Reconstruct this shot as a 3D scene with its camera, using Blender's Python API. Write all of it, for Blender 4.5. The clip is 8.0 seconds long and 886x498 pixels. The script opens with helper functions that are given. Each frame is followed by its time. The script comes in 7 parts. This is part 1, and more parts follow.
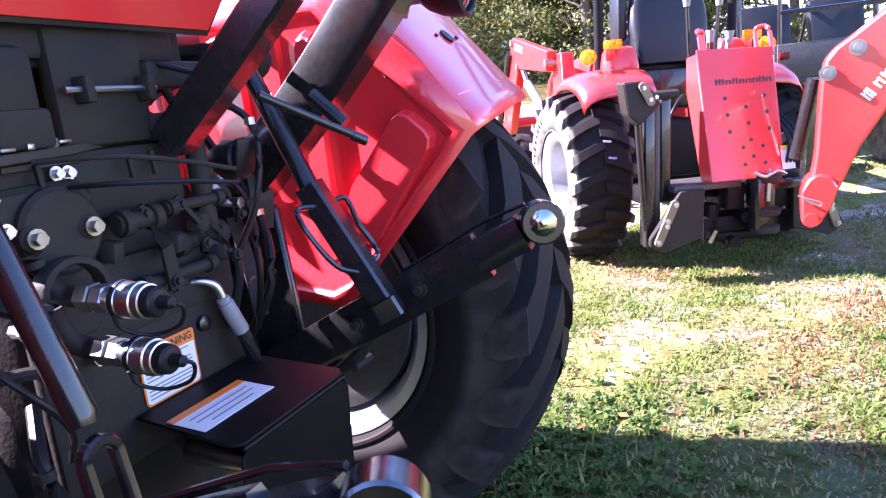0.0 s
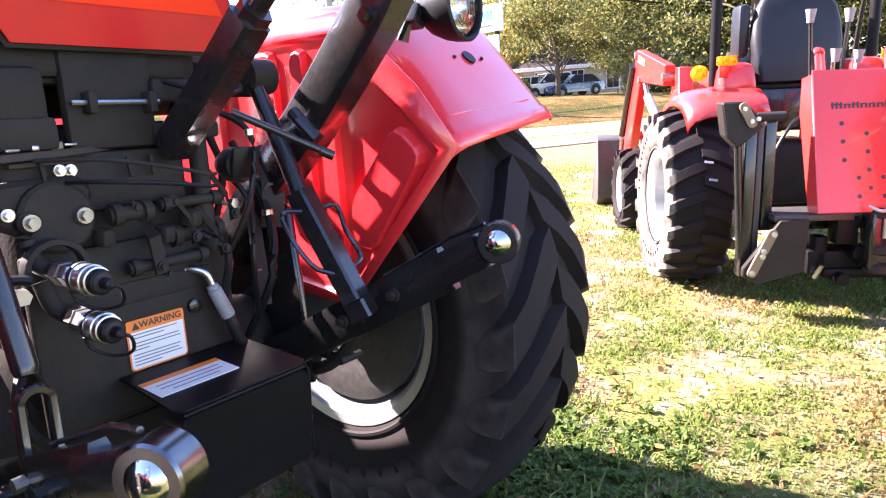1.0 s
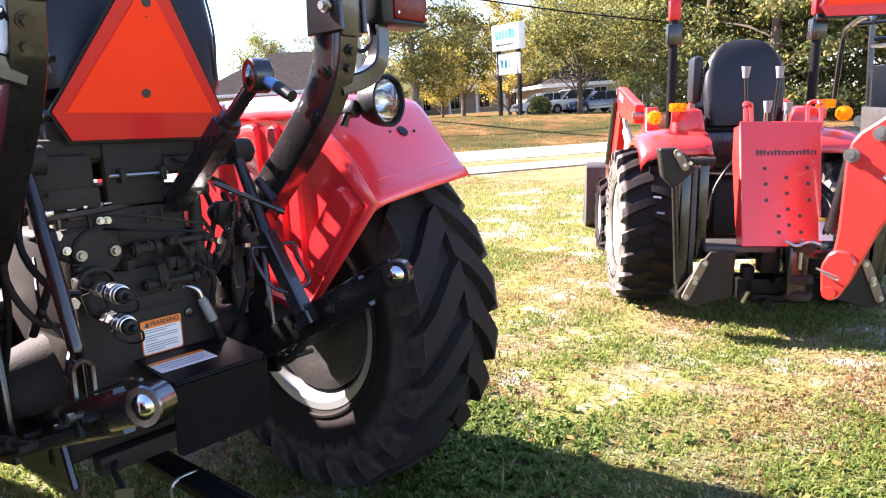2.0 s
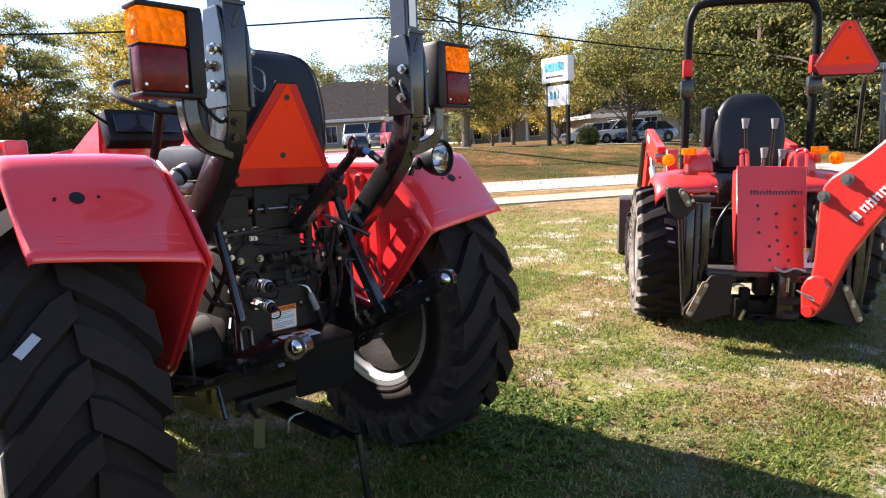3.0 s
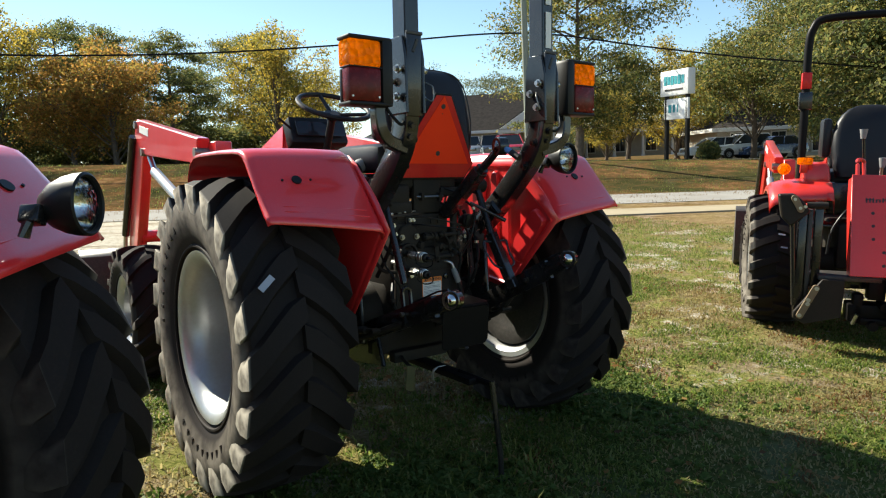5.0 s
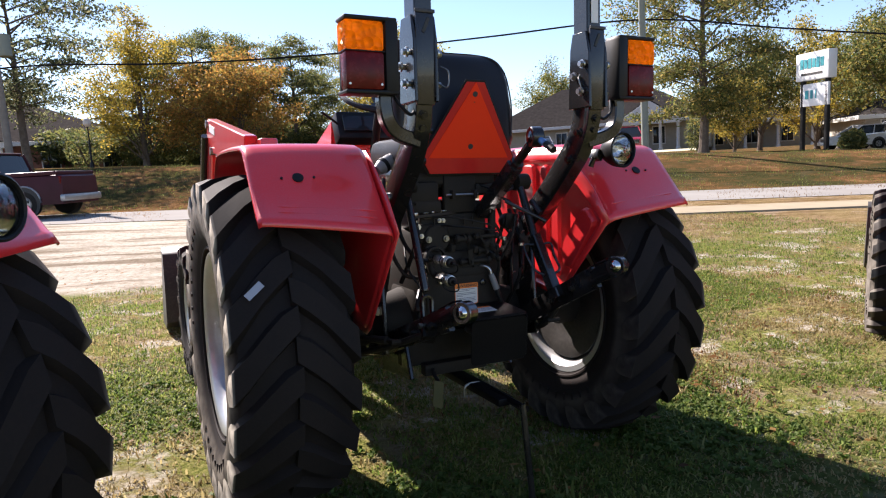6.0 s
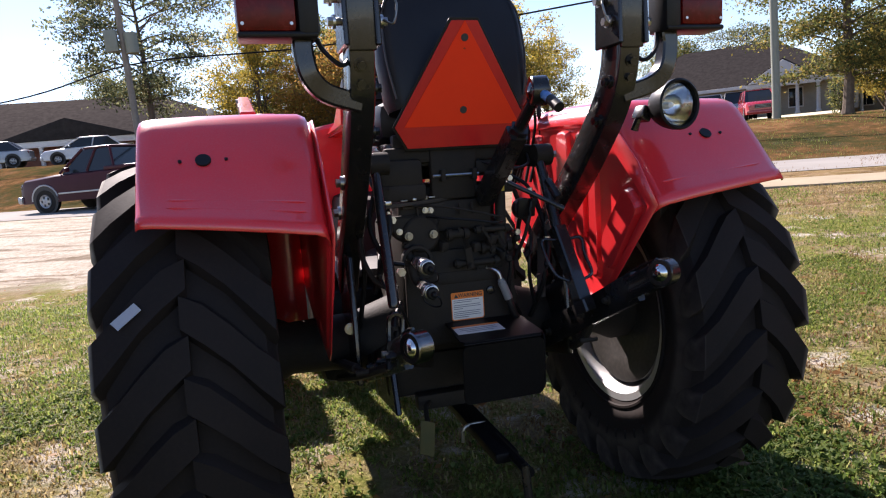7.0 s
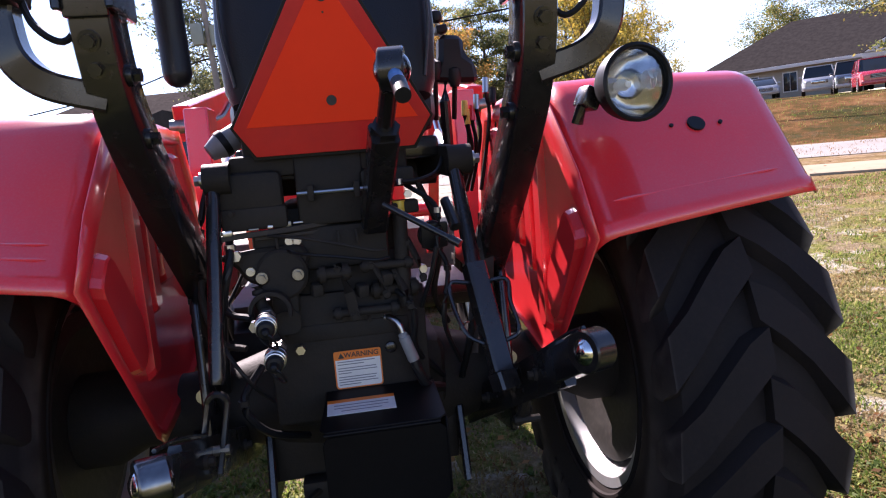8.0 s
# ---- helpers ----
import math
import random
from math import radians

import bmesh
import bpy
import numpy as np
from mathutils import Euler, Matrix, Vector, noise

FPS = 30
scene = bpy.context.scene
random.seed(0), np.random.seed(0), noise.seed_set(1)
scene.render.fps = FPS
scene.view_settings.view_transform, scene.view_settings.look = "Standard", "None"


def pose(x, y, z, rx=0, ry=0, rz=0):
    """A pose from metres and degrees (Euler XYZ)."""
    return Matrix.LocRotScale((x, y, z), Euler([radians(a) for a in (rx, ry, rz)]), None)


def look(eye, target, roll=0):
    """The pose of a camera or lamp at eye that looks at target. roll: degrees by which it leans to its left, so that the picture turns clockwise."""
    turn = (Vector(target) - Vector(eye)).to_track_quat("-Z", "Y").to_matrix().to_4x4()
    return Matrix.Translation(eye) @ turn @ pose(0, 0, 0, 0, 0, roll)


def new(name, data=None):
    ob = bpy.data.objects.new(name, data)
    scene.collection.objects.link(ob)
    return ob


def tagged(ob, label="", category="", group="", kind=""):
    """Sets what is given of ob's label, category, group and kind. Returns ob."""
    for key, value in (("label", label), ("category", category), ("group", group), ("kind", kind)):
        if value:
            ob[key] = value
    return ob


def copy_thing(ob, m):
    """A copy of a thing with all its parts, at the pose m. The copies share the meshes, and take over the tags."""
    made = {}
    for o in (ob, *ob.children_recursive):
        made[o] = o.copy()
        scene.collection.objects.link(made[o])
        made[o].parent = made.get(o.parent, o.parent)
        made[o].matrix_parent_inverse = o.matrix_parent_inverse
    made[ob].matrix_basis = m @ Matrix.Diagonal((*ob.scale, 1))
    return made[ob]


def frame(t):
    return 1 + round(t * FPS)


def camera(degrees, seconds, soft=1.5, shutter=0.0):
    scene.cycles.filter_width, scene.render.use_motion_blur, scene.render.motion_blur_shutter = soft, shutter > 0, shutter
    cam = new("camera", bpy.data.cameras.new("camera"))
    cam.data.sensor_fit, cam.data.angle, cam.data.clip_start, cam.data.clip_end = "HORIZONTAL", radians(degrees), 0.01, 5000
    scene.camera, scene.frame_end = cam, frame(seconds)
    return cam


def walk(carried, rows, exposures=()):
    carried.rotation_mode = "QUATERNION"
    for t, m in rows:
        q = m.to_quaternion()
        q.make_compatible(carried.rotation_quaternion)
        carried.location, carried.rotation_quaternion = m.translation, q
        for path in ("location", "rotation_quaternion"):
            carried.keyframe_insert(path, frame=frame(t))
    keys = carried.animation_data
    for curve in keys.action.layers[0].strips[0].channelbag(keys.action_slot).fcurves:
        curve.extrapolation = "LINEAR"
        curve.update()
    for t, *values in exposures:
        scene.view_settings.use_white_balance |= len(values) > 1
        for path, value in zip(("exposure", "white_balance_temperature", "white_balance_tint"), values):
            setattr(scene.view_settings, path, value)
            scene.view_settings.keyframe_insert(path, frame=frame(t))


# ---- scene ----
cam = camera(67.3, 8.0, 1.15)
METRES, EYE, TILT, LEAN, TURN = 4.462, 1.17, -0.66, 1.88, -64.5
ROWS = [
    (0.0, 0.0, 0.0, 0.0, -1.19, -13.63, 4.91),
    (0.5, 0.0334, 0.0039, 0.0018, 7.42, -13.08, 4.12),
    (1.0, 0.0712, -0.0088, 0.0023, 11.76, -12.41, 2.81),
    (1.5, 0.119, -0.0396, 0.0164, 12.9, -12.0, 2.09),
    (3.0, 0.2058, -0.2616, 0.0573, 18.29, -9.0, 1.34),
    (3.5, 0.2347, -0.3152, 0.0596, 21.29, -7.43, 1.05),
    (4.0, 0.2278, -0.3562, 0.0606, 23.53, -6.76, 0.77),
    (4.5, 0.2223, -0.3903, 0.0522, 24.81, -7.46, 0.68),
    (6.0, 0.263, -0.2788, 0.0428, 37.83, -7.9, 1.52),
    (6.5, 0.2494, -0.1899, 0.0388, 43.34, -8.71, 2.9),
    (7.0, 0.2367, -0.102, 0.0329, 47.69, -9.39, 3.8),
    (7.5, 0.2227, -0.0214, 0.0306, 49.74, -9.71, 4.3),
    (8.0, 0.205, 0.0726, 0.0333, 55.32, -10.26, 5.23),
]
EXPOSURES = [(0.0, 3.4, 5450, 39), (0.5, 3.45, 5900, 35), (1.0, 3.4, 6250, 30), (1.5, 3.25, 6350, 28), (3.0, 2.1, 6500, 21), (3.5, 1.58, 6600, 18), (4.0, 0.98, 6750, -2), (4.5, 1.15, 6750, -2), (6.0, 1.5, 6400, 20), (7.0, 1.5, 6400, 24), (8.0, 1.82, 6200, 32)]
walk(cam, [(t, pose(0, 0, EYE, TILT, LEAN, TURN) @ pose(METRES * x, METRES * y, METRES * z, 90 + pitch, roll, yaw)) for t, x, y, z, yaw, pitch, roll in ROWS], EXPOSURES)

# ---- sky and sun ----
SUN_FROM = Vector((-0.24, 0.97, 0.78)).normalized()
world = bpy.data.worlds.new("sky")
scene.world = world
world.use_nodes = True
sky = world.node_tree.nodes.new("ShaderNodeTexSky")
sky.sky_type, sky.sun_disc = "NISHITA", False
sky.sun_elevation = math.asin(SUN_FROM.z)
sky.sun_rotation = math.atan2(SUN_FROM.x, SUN_FROM.y)
sky.air_density, sky.dust_density, sky.ozone_density = 1.0, 0.1, 3.0
backing = world.node_tree.nodes["Background"]
backing.inputs["Strength"].default_value = 0.074
world.node_tree.links.new(sky.outputs[0], backing.inputs["Color"])
sun = new("sun", bpy.data.lights.new("sun", "SUN"))
sun.data.energy, sun.data.angle, sun.data.color = 5.0, radians(0.55), (1.0, 0.93, 0.82)
sun.matrix_basis = look((0, 0, 0), -SUN_FROM)

# ---- materials ----
def material(name, base, rough=0.5, metal=0.0, second=None, scale=8.0, amount=0.5, bump=0.0, bump_scale=60.0, coat=0.0, dust=None, dust_amount=0.3, random_value=0.0, spec=0.5):
    """A surface with variation at two scales: broad stains towards a second colour and fine grain, a film of dust and relief."""
    m = bpy.data.materials.new(name)
    m.use_nodes = True
    tree = m.node_tree
    n, l = tree.nodes, tree.links
    b = n["Principled BSDF"]
    b.inputs["Roughness"].default_value, b.inputs["Metallic"].default_value = rough, metal
    b.inputs["Coat Weight"].default_value = coat
    b.inputs["Coat Roughness"].default_value = 0.06
    b.inputs["Specular IOR Level"].default_value = spec
    where = n.new("ShaderNodeTexCoord")
    broad = n.new("ShaderNodeTexNoise")
    broad.inputs["Scale"].default_value, broad.inputs["Detail"].default_value, broad.inputs["Roughness"].default_value = scale, 6, 0.65
    l.new(where.outputs["Object"], broad.inputs["Vector"])
    ramp = n.new("ShaderNodeValToRGB")
    ramp.color_ramp.elements[0].position, ramp.color_ramp.elements[1].position = 0.38, 0.66
    second = second or tuple(c * 0.8 for c in base)
    ramp.color_ramp.elements[0].color = (*base, 1)
    ramp.color_ramp.elements[1].color = (*[a + (c - a) * amount for a, c in zip(base, second)], 1)
    l.new(broad.outputs["Fac"], ramp.inputs["Fac"])
    colour = ramp.outputs["Color"]
    fine = n.new("ShaderNodeTexNoise")
    fine.inputs["Scale"].default_value, fine.inputs["Detail"].default_value = bump_scale, 5
    l.new(where.outputs["Object"], fine.inputs["Vector"])
    if dust:
        mask = n.new("ShaderNodeValToRGB")
        mask.color_ramp.elements[0].position, mask.color_ramp.elements[1].position = 0.45, 0.8
        mask.color_ramp.elements[1].color = (dust_amount, dust_amount, dust_amount, 1)
        l.new(fine.outputs["Fac"], mask.inputs["Fac"])
        mix = n.new("ShaderNodeMix")
        mix.data_type = "RGBA"
        l.new(mask.outputs["Color"], mix.inputs["Factor"])
        l.new(colour, mix.inputs["A"])
        mix.inputs["B"].default_value = (*dust, 1)
        colour = mix.outputs["Result"]
    if random_value:
        info = n.new("ShaderNodeObjectInfo")
        span = n.new("ShaderNodeMapRange")
        span.inputs["To Min"].default_value, span.inputs["To Max"].default_value = 1 - random_value, 1 + random_value
        l.new(info.outputs["Random"], span.inputs["Value"])
        hue = n.new("ShaderNodeHueSaturation")
        l.new(span.outputs["Result"], hue.inputs["Value"])
        l.new(colour, hue.inputs["Color"])
        colour = hue.outputs["Color"]
    l.new(colour, b.inputs["Base Color"])
    gloss = n.new("ShaderNodeMapRange")
    gloss.inputs["To Min"].default_value, gloss.inputs["To Max"].default_value = max(0.02, rough - 0.1), min(1, rough + 0.12)
    l.new(broad.outputs["Fac"], gloss.inputs["Value"])
    l.new(gloss.outputs["Result"], b.inputs["Roughness"])
    if bump:
        relief = n.new("ShaderNodeBump")
        relief.inputs["Strength"].default_value, relief.inputs["Distance"].default_value = min(1, bump * 4), bump * 0.02
        l.new(fine.outputs["Fac"], relief.inputs["Height"])
        l.new(relief.outputs["Normal"], b.inputs["Normal"])
    return m


RED = material("red_paint", (0.74, 0.023, 0.026), 0.3, second=(0.62, 0.017, 0.025), scale=3, amount=0.5, coat=0.75, dust=(0.5, 0.25, 0.2), dust_amount=0.12, bump=0.02, bump_scale=220)
ORANGE_RED = material("orange_red_paint", (0.6, 0.024, 0.018), 0.3, second=(0.48, 0.017, 0.014), scale=3, amount=0.5, coat=0.4, dust=(0.5, 0.3, 0.2), dust_amount=0.1, bump=0.02, bump_scale=200)
BLACK = material("black_paint", (0.009, 0.0084, 0.0088), 0.25, second=(0.014, 0.0125, 0.012), scale=6, amount=0.6, coat=0.35, dust=(0.07, 0.056, 0.045), dust_amount=0.2, bump=0.03, bump_scale=90, spec=0.4)
SHEET_BLACK = material("matt_black_sheet", (0.0055, 0.005, 0.0053), 0.45, second=(0.009, 0.008, 0.008), scale=5, amount=0.5, dust=(0.02, 0.017, 0.014), dust_amount=0.12, spec=0.1)
CAST = material("cast_iron", (0.024, 0.021, 0.018), 0.6, second=(0.036, 0.03, 0.024), scale=12, amount=0.6, dust=(0.045, 0.034, 0.027), dust_amount=0.25, bump=0.1, bump_scale=140, spec=0.12)
PLASTIC = material("black_plastic", (0.011, 0.0108, 0.0112), 0.42, second=(0.01, 0.01, 0.01), scale=9, amount=0.4, bump=0.04, bump_scale=260, spec=0.22)
VINYL = material("black_vinyl", (0.01, 0.01, 0.012), 0.42, second=(0.018, 0.018, 0.02), scale=5, amount=0.5, bump=0.08, bump_scale=320, spec=0.3)
def rubber_material(name, half, film_colour, inside=0.86, outer=0):
    """Black tread rubber; pale dust lies on the sidewalls and bar ends, beyond the half width given."""
    m = material(name, (0.0185, 0.0155, 0.0148), 0.7, second=(0.026, 0.0205, 0.0185), scale=5, amount=0.6, dust=(0.045, 0.032, 0.025), dust_amount=0.2, bump=0.06, bump_scale=110, spec=0.08)
    n, l = m.node_tree.nodes, m.node_tree.links
    b = n["Principled BSDF"]
    tread = b.inputs["Base Color"].links[0].from_socket
    where = n.new("ShaderNodeTexCoord")
    split = n.new("ShaderNodeSeparateXYZ")
    l.new(where.outputs["Object"], split.inputs[0])
    far = n.new("ShaderNodeMath")
    far.operation = "ABSOLUTE"
    l.new(split.outputs["X"], far.inputs[0])
    if outer:
        # the side that faces the road is the dustier one
        parts = []
        for k in (outer, -0.92 * outer):
            scaled = n.new("ShaderNodeMath")
            scaled.operation = "MULTIPLY"
            scaled.inputs[1].default_value = k
            l.new(split.outputs["X"], scaled.inputs[0])
            parts.append(scaled.outputs[0])
        far = n.new("ShaderNodeMath")
        far.operation = "MAXIMUM"
        l.new(parts[0], far.inputs[0])
        l.new(parts[1], far.inputs[1])
    span = n.new("ShaderNodeMapRange")
    span.inputs["From Min"].default_value, span.inputs["From Max"].default_value = half * inside, half * 0.97
    l.new(far.outputs[0], span.inputs["Value"])
    speckle = n.new("ShaderNodeTexNoise")
    speckle.inputs["Scale"].default_value, speckle.inputs["Detail"].default_value = 14, 8
    l.new(where.outputs["Object"], speckle.inputs["Vector"])
    film = n.new("ShaderNodeMath")
    film.operation = "MULTIPLY"
    l.new(span.outputs["Result"], film.inputs[0])
    thick = n.new("ShaderNodeMapRange")
    thick.inputs["From Min"].default_value, thick.inputs["From Max"].default_value = 0.3, 0.62
    thick.inputs["To Min"].default_value = 0.2
    l.new(speckle.outputs["Fac"], thick.inputs["Value"])
    l.new(thick.outputs["Result"], film.inputs[1])
    mix = n.new("ShaderNodeMix")
    mix.data_type = "RGBA"
    l.new(film.outputs[0], mix.inputs["Factor"])
    l.new(tread, mix.inputs["A"])
    mix.inputs["B"].default_value = (*film_colour, 1)
    l.new(mix.outputs["Result"], b.inputs["Base Color"])
    return m


RUBBER = rubber_material("tyre_rubber", 0.195, (0.2, 0.165, 0.135), 0.86, 1)
RUBBER_LEFT = rubber_material("tyre_rubber_left", 0.215, (0.2, 0.175, 0.145), 0.86, -1)
LUG_LEFT = rubber_material("worn_lug_rubber", 0.215, (0.5, 0.45, 0.37), 0.92, -1)
RUBBER_SMALL = rubber_material("small_tyre_rubber", 0.17, (0.17, 0.15, 0.125))
SILVER = material("silver_rim_paint", (0.4, 0.41, 0.42), 0.36, 0.6, second=(0.3, 0.29, 0.28), scale=6, amount=0.5, dust=(0.3, 0.25, 0.2), dust_amount=0.25, bump=0.02)
CHROME = material("polished_steel", (0.62, 0.62, 0.62), 0.1, 1.0, second=(0.5, 0.5, 0.49), scale=30, amount=0.5)
GUNMETAL = material("worn_gunmetal", (0.12, 0.12, 0.125), 0.2, 1.0, second=(0.3, 0.3, 0.29), scale=25, amount=0.6)
STEEL = material("bright_steel", (0.5, 0.5, 0.5), 0.3, 1.0, second=(0.42, 0.4, 0.37), scale=30, amount=0.6, bump=0.03, bump_scale=200)
ZINC = material("zinc_plate", (0.3, 0.29, 0.26), 0.38, 0.9, second=(0.2, 0.17, 0.12), scale=40, amount=0.7)
GREY_BOOT = material("grey_rubber_grip", (0.24, 0.24, 0.24), 0.5, second=(0.16, 0.16, 0.16), scale=30, amount=0.5)
BLUE_PAINT = material("worn_blue_paint", (0.1, 0.24, 0.5), 0.35, second=(0.06, 0.12, 0.26), scale=30, amount=0.7)
BRASS = material("yellow_plug", (0.7, 0.5, 0.06), 0.4, second=(0.5, 0.32, 0.05), scale=40)
SMV = material("fluorescent_orange", (1.0, 0.055, 0.012), 0.6, second=(0.96, 0.048, 0.012), scale=10, amount=0.4, spec=0.1)
SMV_RIM = material("retroreflective_red", (0.62, 0.015, 0.012), 0.4, second=(0.52, 0.012, 0.012), scale=20, amount=0.5, coat=0.1, spec=0.3)
WHITE_LABEL = material("white_label", (0.72, 0.71, 0.68), 0.45, second=(0.6, 0.58, 0.55), scale=20, amount=0.4)
# white paper with the blue-grey of its shade put into the colour
STICKER = material("shaded_white_paper", (0.36, 0.38, 0.43), 0.6, second=(0.3, 0.32, 0.37), scale=30, amount=0.5)
ORANGE_LABEL = material("orange_label", (0.8, 0.2, 0.02), 0.45, second=(0.7, 0.17, 0.02), scale=20, amount=0.4)
INK = material("ink", (0.03, 0.03, 0.03), 0.6)
PRINT_GREY = material("print_grey", (0.2, 0.2, 0.22), 0.6)
OLIVE = material("dull_olive_paint", (0.07, 0.06, 0.017), 0.55, second=(0.05, 0.056, 0.018), scale=20, amount=0.6)
BROWN_GREY = material("brown_grey_paint", (0.032, 0.026, 0.022), 0.5, second=(0.045, 0.036, 0.03), scale=10, amount=0.5, dust=(0.12, 0.1, 0.08), dust_amount=0.12, spec=0.2)
SAND_PLATE = material("tan_wear_pad", (0.2, 0.14, 0.075), 0.6, second=(0.15, 0.105, 0.06), scale=20)
PAD_BROWN = material("dark_brown_steel", (0.017, 0.013, 0.011), 0.5, second=(0.026, 0.02, 0.016), scale=10, amount=0.5, dust=(0.06, 0.05, 0.04), dust_amount=0.12, spec=0.2)
DARK_GREY = material("dark_grey_paint", (0.025, 0.022, 0.021), 0.5, second=(0.05, 0.044, 0.04), scale=10, amount=0.5, dust=(0.16, 0.14, 0.12), dust_amount=0.2, bump=0.05)


def glassy(name, tint, rough=0.05, solid=0.0, rib=0.0):
    m = bpy.data.materials.new(name)
    m.use_nodes = True
    n, l = m.node_tree.nodes, m.node_tree.links
    b = n["Principled BSDF"]
    b.inputs["Base Color"].default_value = (*tint, 1)
    b.inputs["Roughness"].default_value, b.inputs["Transmission Weight"].default_value = rough, 1 - solid
    b.inputs["IOR"].default_value = 1.45
    if rib:
        where = n.new("ShaderNodeTexCoord")
        cells = n.new("ShaderNodeTexVoronoi")
        cells.inputs["Scale"].default_value = rib
        l.new(where.outputs["Object"], cells.inputs["Vector"])
        relief = n.new("ShaderNodeBump")
        relief.inputs["Strength"].default_value, relief.inputs["Distance"].default_value = 0.25, 0.006
        l.new(cells.outputs["Distance"], relief.inputs["Height"])
        l.new(relief.outputs["Normal"], b.inputs["Normal"])
    return m


def lit_through(name, colour, rib):
    """Moulded lens plastic that passes light through, with a glossy ribbed face."""
    m = bpy.data.materials.new(name)
    m.use_nodes = True
    n, l = m.node_tree.nodes, m.node_tree.links
    b = n["Principled BSDF"]
    b.inputs["Base Color"].default_value = (*colour, 1)
    b.inputs["Roughness"].default_value = 0.12
    where = n.new("ShaderNodeTexCoord")
    cells = n.new("ShaderNodeTexVoronoi")
    cells.inputs["Scale"].default_value = rib
    l.new(where.outputs["Object"], cells.inputs["Vector"])
    relief = n.new("ShaderNodeBump")
    relief.inputs["Strength"].default_value, relief.inputs["Distance"].default_value = 1.0, 0.03
    l.new(cells.outputs["Distance"], relief.inputs["Height"])
    l.new(relief.outputs["Normal"], b.inputs["Normal"])
    through_it = n.new("ShaderNodeBsdfTranslucent")
    through_it.inputs["Color"].default_value = (*colour, 1)
    l.new(relief.outputs["Normal"], through_it.inputs["Normal"])
    mixed = n.new("ShaderNodeMixShader")
    mixed.inputs[0].default_value = 0.82
    l.new(b.outputs[0], mixed.inputs[1])
    l.new(through_it.outputs[0], mixed.inputs[2])
    l.new(mixed.outputs[0], n["Material Output"].inputs["Surface"])
    return m


AMBER = lit_through("amber_lens", (1.0, 0.42, 0.015), 38)
RED_LENS = material("red_lens", (0.085, 0.003, 0.003), 0.25, second=(0.16, 0.005, 0.004), scale=30, amount=0.8, spec=0.2)
CLEAR = glassy("clear_lens", (0.95, 0.96, 0.96), 0.02, 0.0, rib=60)
WINDOW = glassy("dark_window", (0.02, 0.025, 0.03), 0.04, 1.0)


# ---- mesh helpers ----
def part(name, bm, material, parent, label="", angle=35):
    """Links a bmesh as one mesh object under a thing or a part."""
    bmesh.ops.recalc_face_normals(bm, faces=bm.faces)
    mesh = bpy.data.meshes.new(name)
    bm.to_mesh(mesh)
    bm.free()
    mesh.materials.append(material)
    mesh.polygons.foreach_set("use_smooth", [True] * len(mesh.polygons))
    mesh.set_sharp_from_angle(angle=radians(angle))
    ob = new(name, mesh)
    ob.parent = parent
    if label:
        ob["label"] = label
    return ob


def thing(name, m, label, category, group="", kind=""):
    ob = new(name)
    ob.matrix_basis = m
    ob.empty_display_size = 0.2
    return tagged(ob, label, category, group, kind)


def block(size, at=(0, 0, 0), turn=(0, 0, 0), bevel=0.004, bm=None, taper=None):
    """A bevelled box, centred at the place given; taper scales its top."""
    out = bm or bmesh.new()
    b = bmesh.new()
    bmesh.ops.create_cube(b, size=1)
    for v in b.verts:
        if taper and v.co.z > 0:
            v.co.x *= taper[0]
            v.co.y *= taper[1]
        v.co = Vector((v.co.x * size[0], v.co.y * size[1], v.co.z * size[2]))
    if bevel:
        bmesh.ops.bevel(b, geom=b.edges[:], offset=min(bevel, min(size) * 0.45), segments=2, affect="EDGES", profile=0.5)
    bmesh.ops.transform(b, matrix=pose(*at, *turn), verts=b.verts)
    join(out, b)
    return out


def join(out, b):
    keep = {v: out.verts.new(v.co) for v in b.verts}
    for f in b.faces:
        try:
            out.faces.new([keep[v] for v in f.verts])
        except ValueError:
            pass
    b.free()


def ring_points(centre, direction, up, w, h, count, square, c=0.22):
    side = direction.cross(up).normalized()
    top = side.cross(direction).normalized()
    if square:
        marks = [(-1, -1 + c), (-1, 1 - c), (-1 + c, 1), (1 - c, 1), (1, 1 - c), (1, -1 + c), (1 - c, -1), (-1 + c, -1)]
    else:
        marks = [(math.cos(2 * math.pi * i / count), math.sin(2 * math.pi * i / count)) for i in range(count)]
    return [centre + side * (a * w) + top * (b * h) for a, b in marks]


def tube(points, radius, sides=10, square=False, height=None, up=(0, 0, 1), bm=None, radii=None, close=True, chamfer=0.22):
    """A bar of round or square section along a line of points."""
    out = bm or bmesh.new()
    pts = [Vector(p) for p in points]
    last = None
    for i, p in enumerate(pts):
        a, b = pts[max(0, i - 1)], pts[min(len(pts) - 1, i + 1)]
        d = (b - a).normalized()
        u = Vector(up)
        if abs(d.dot(u)) > 0.97:
            u = Vector((0, 1, 0)) if abs(d.y) < 0.9 else Vector((1, 0, 0))
        r = radii[i] if radii else radius
        ring = [out.verts.new(q) for q in ring_points(p, d, u, r, (height * r / radius) if height else r, sides, square, chamfer)]
        n = len(ring)
        if last:
            for k in range(n):
                out.faces.new((last[k], last[(k + 1) % n], ring[(k + 1) % n], ring[k]))
        elif close:
            out.faces.new(ring[::-1])
        last = ring
    if close:
        out.faces.new(last)
    return out


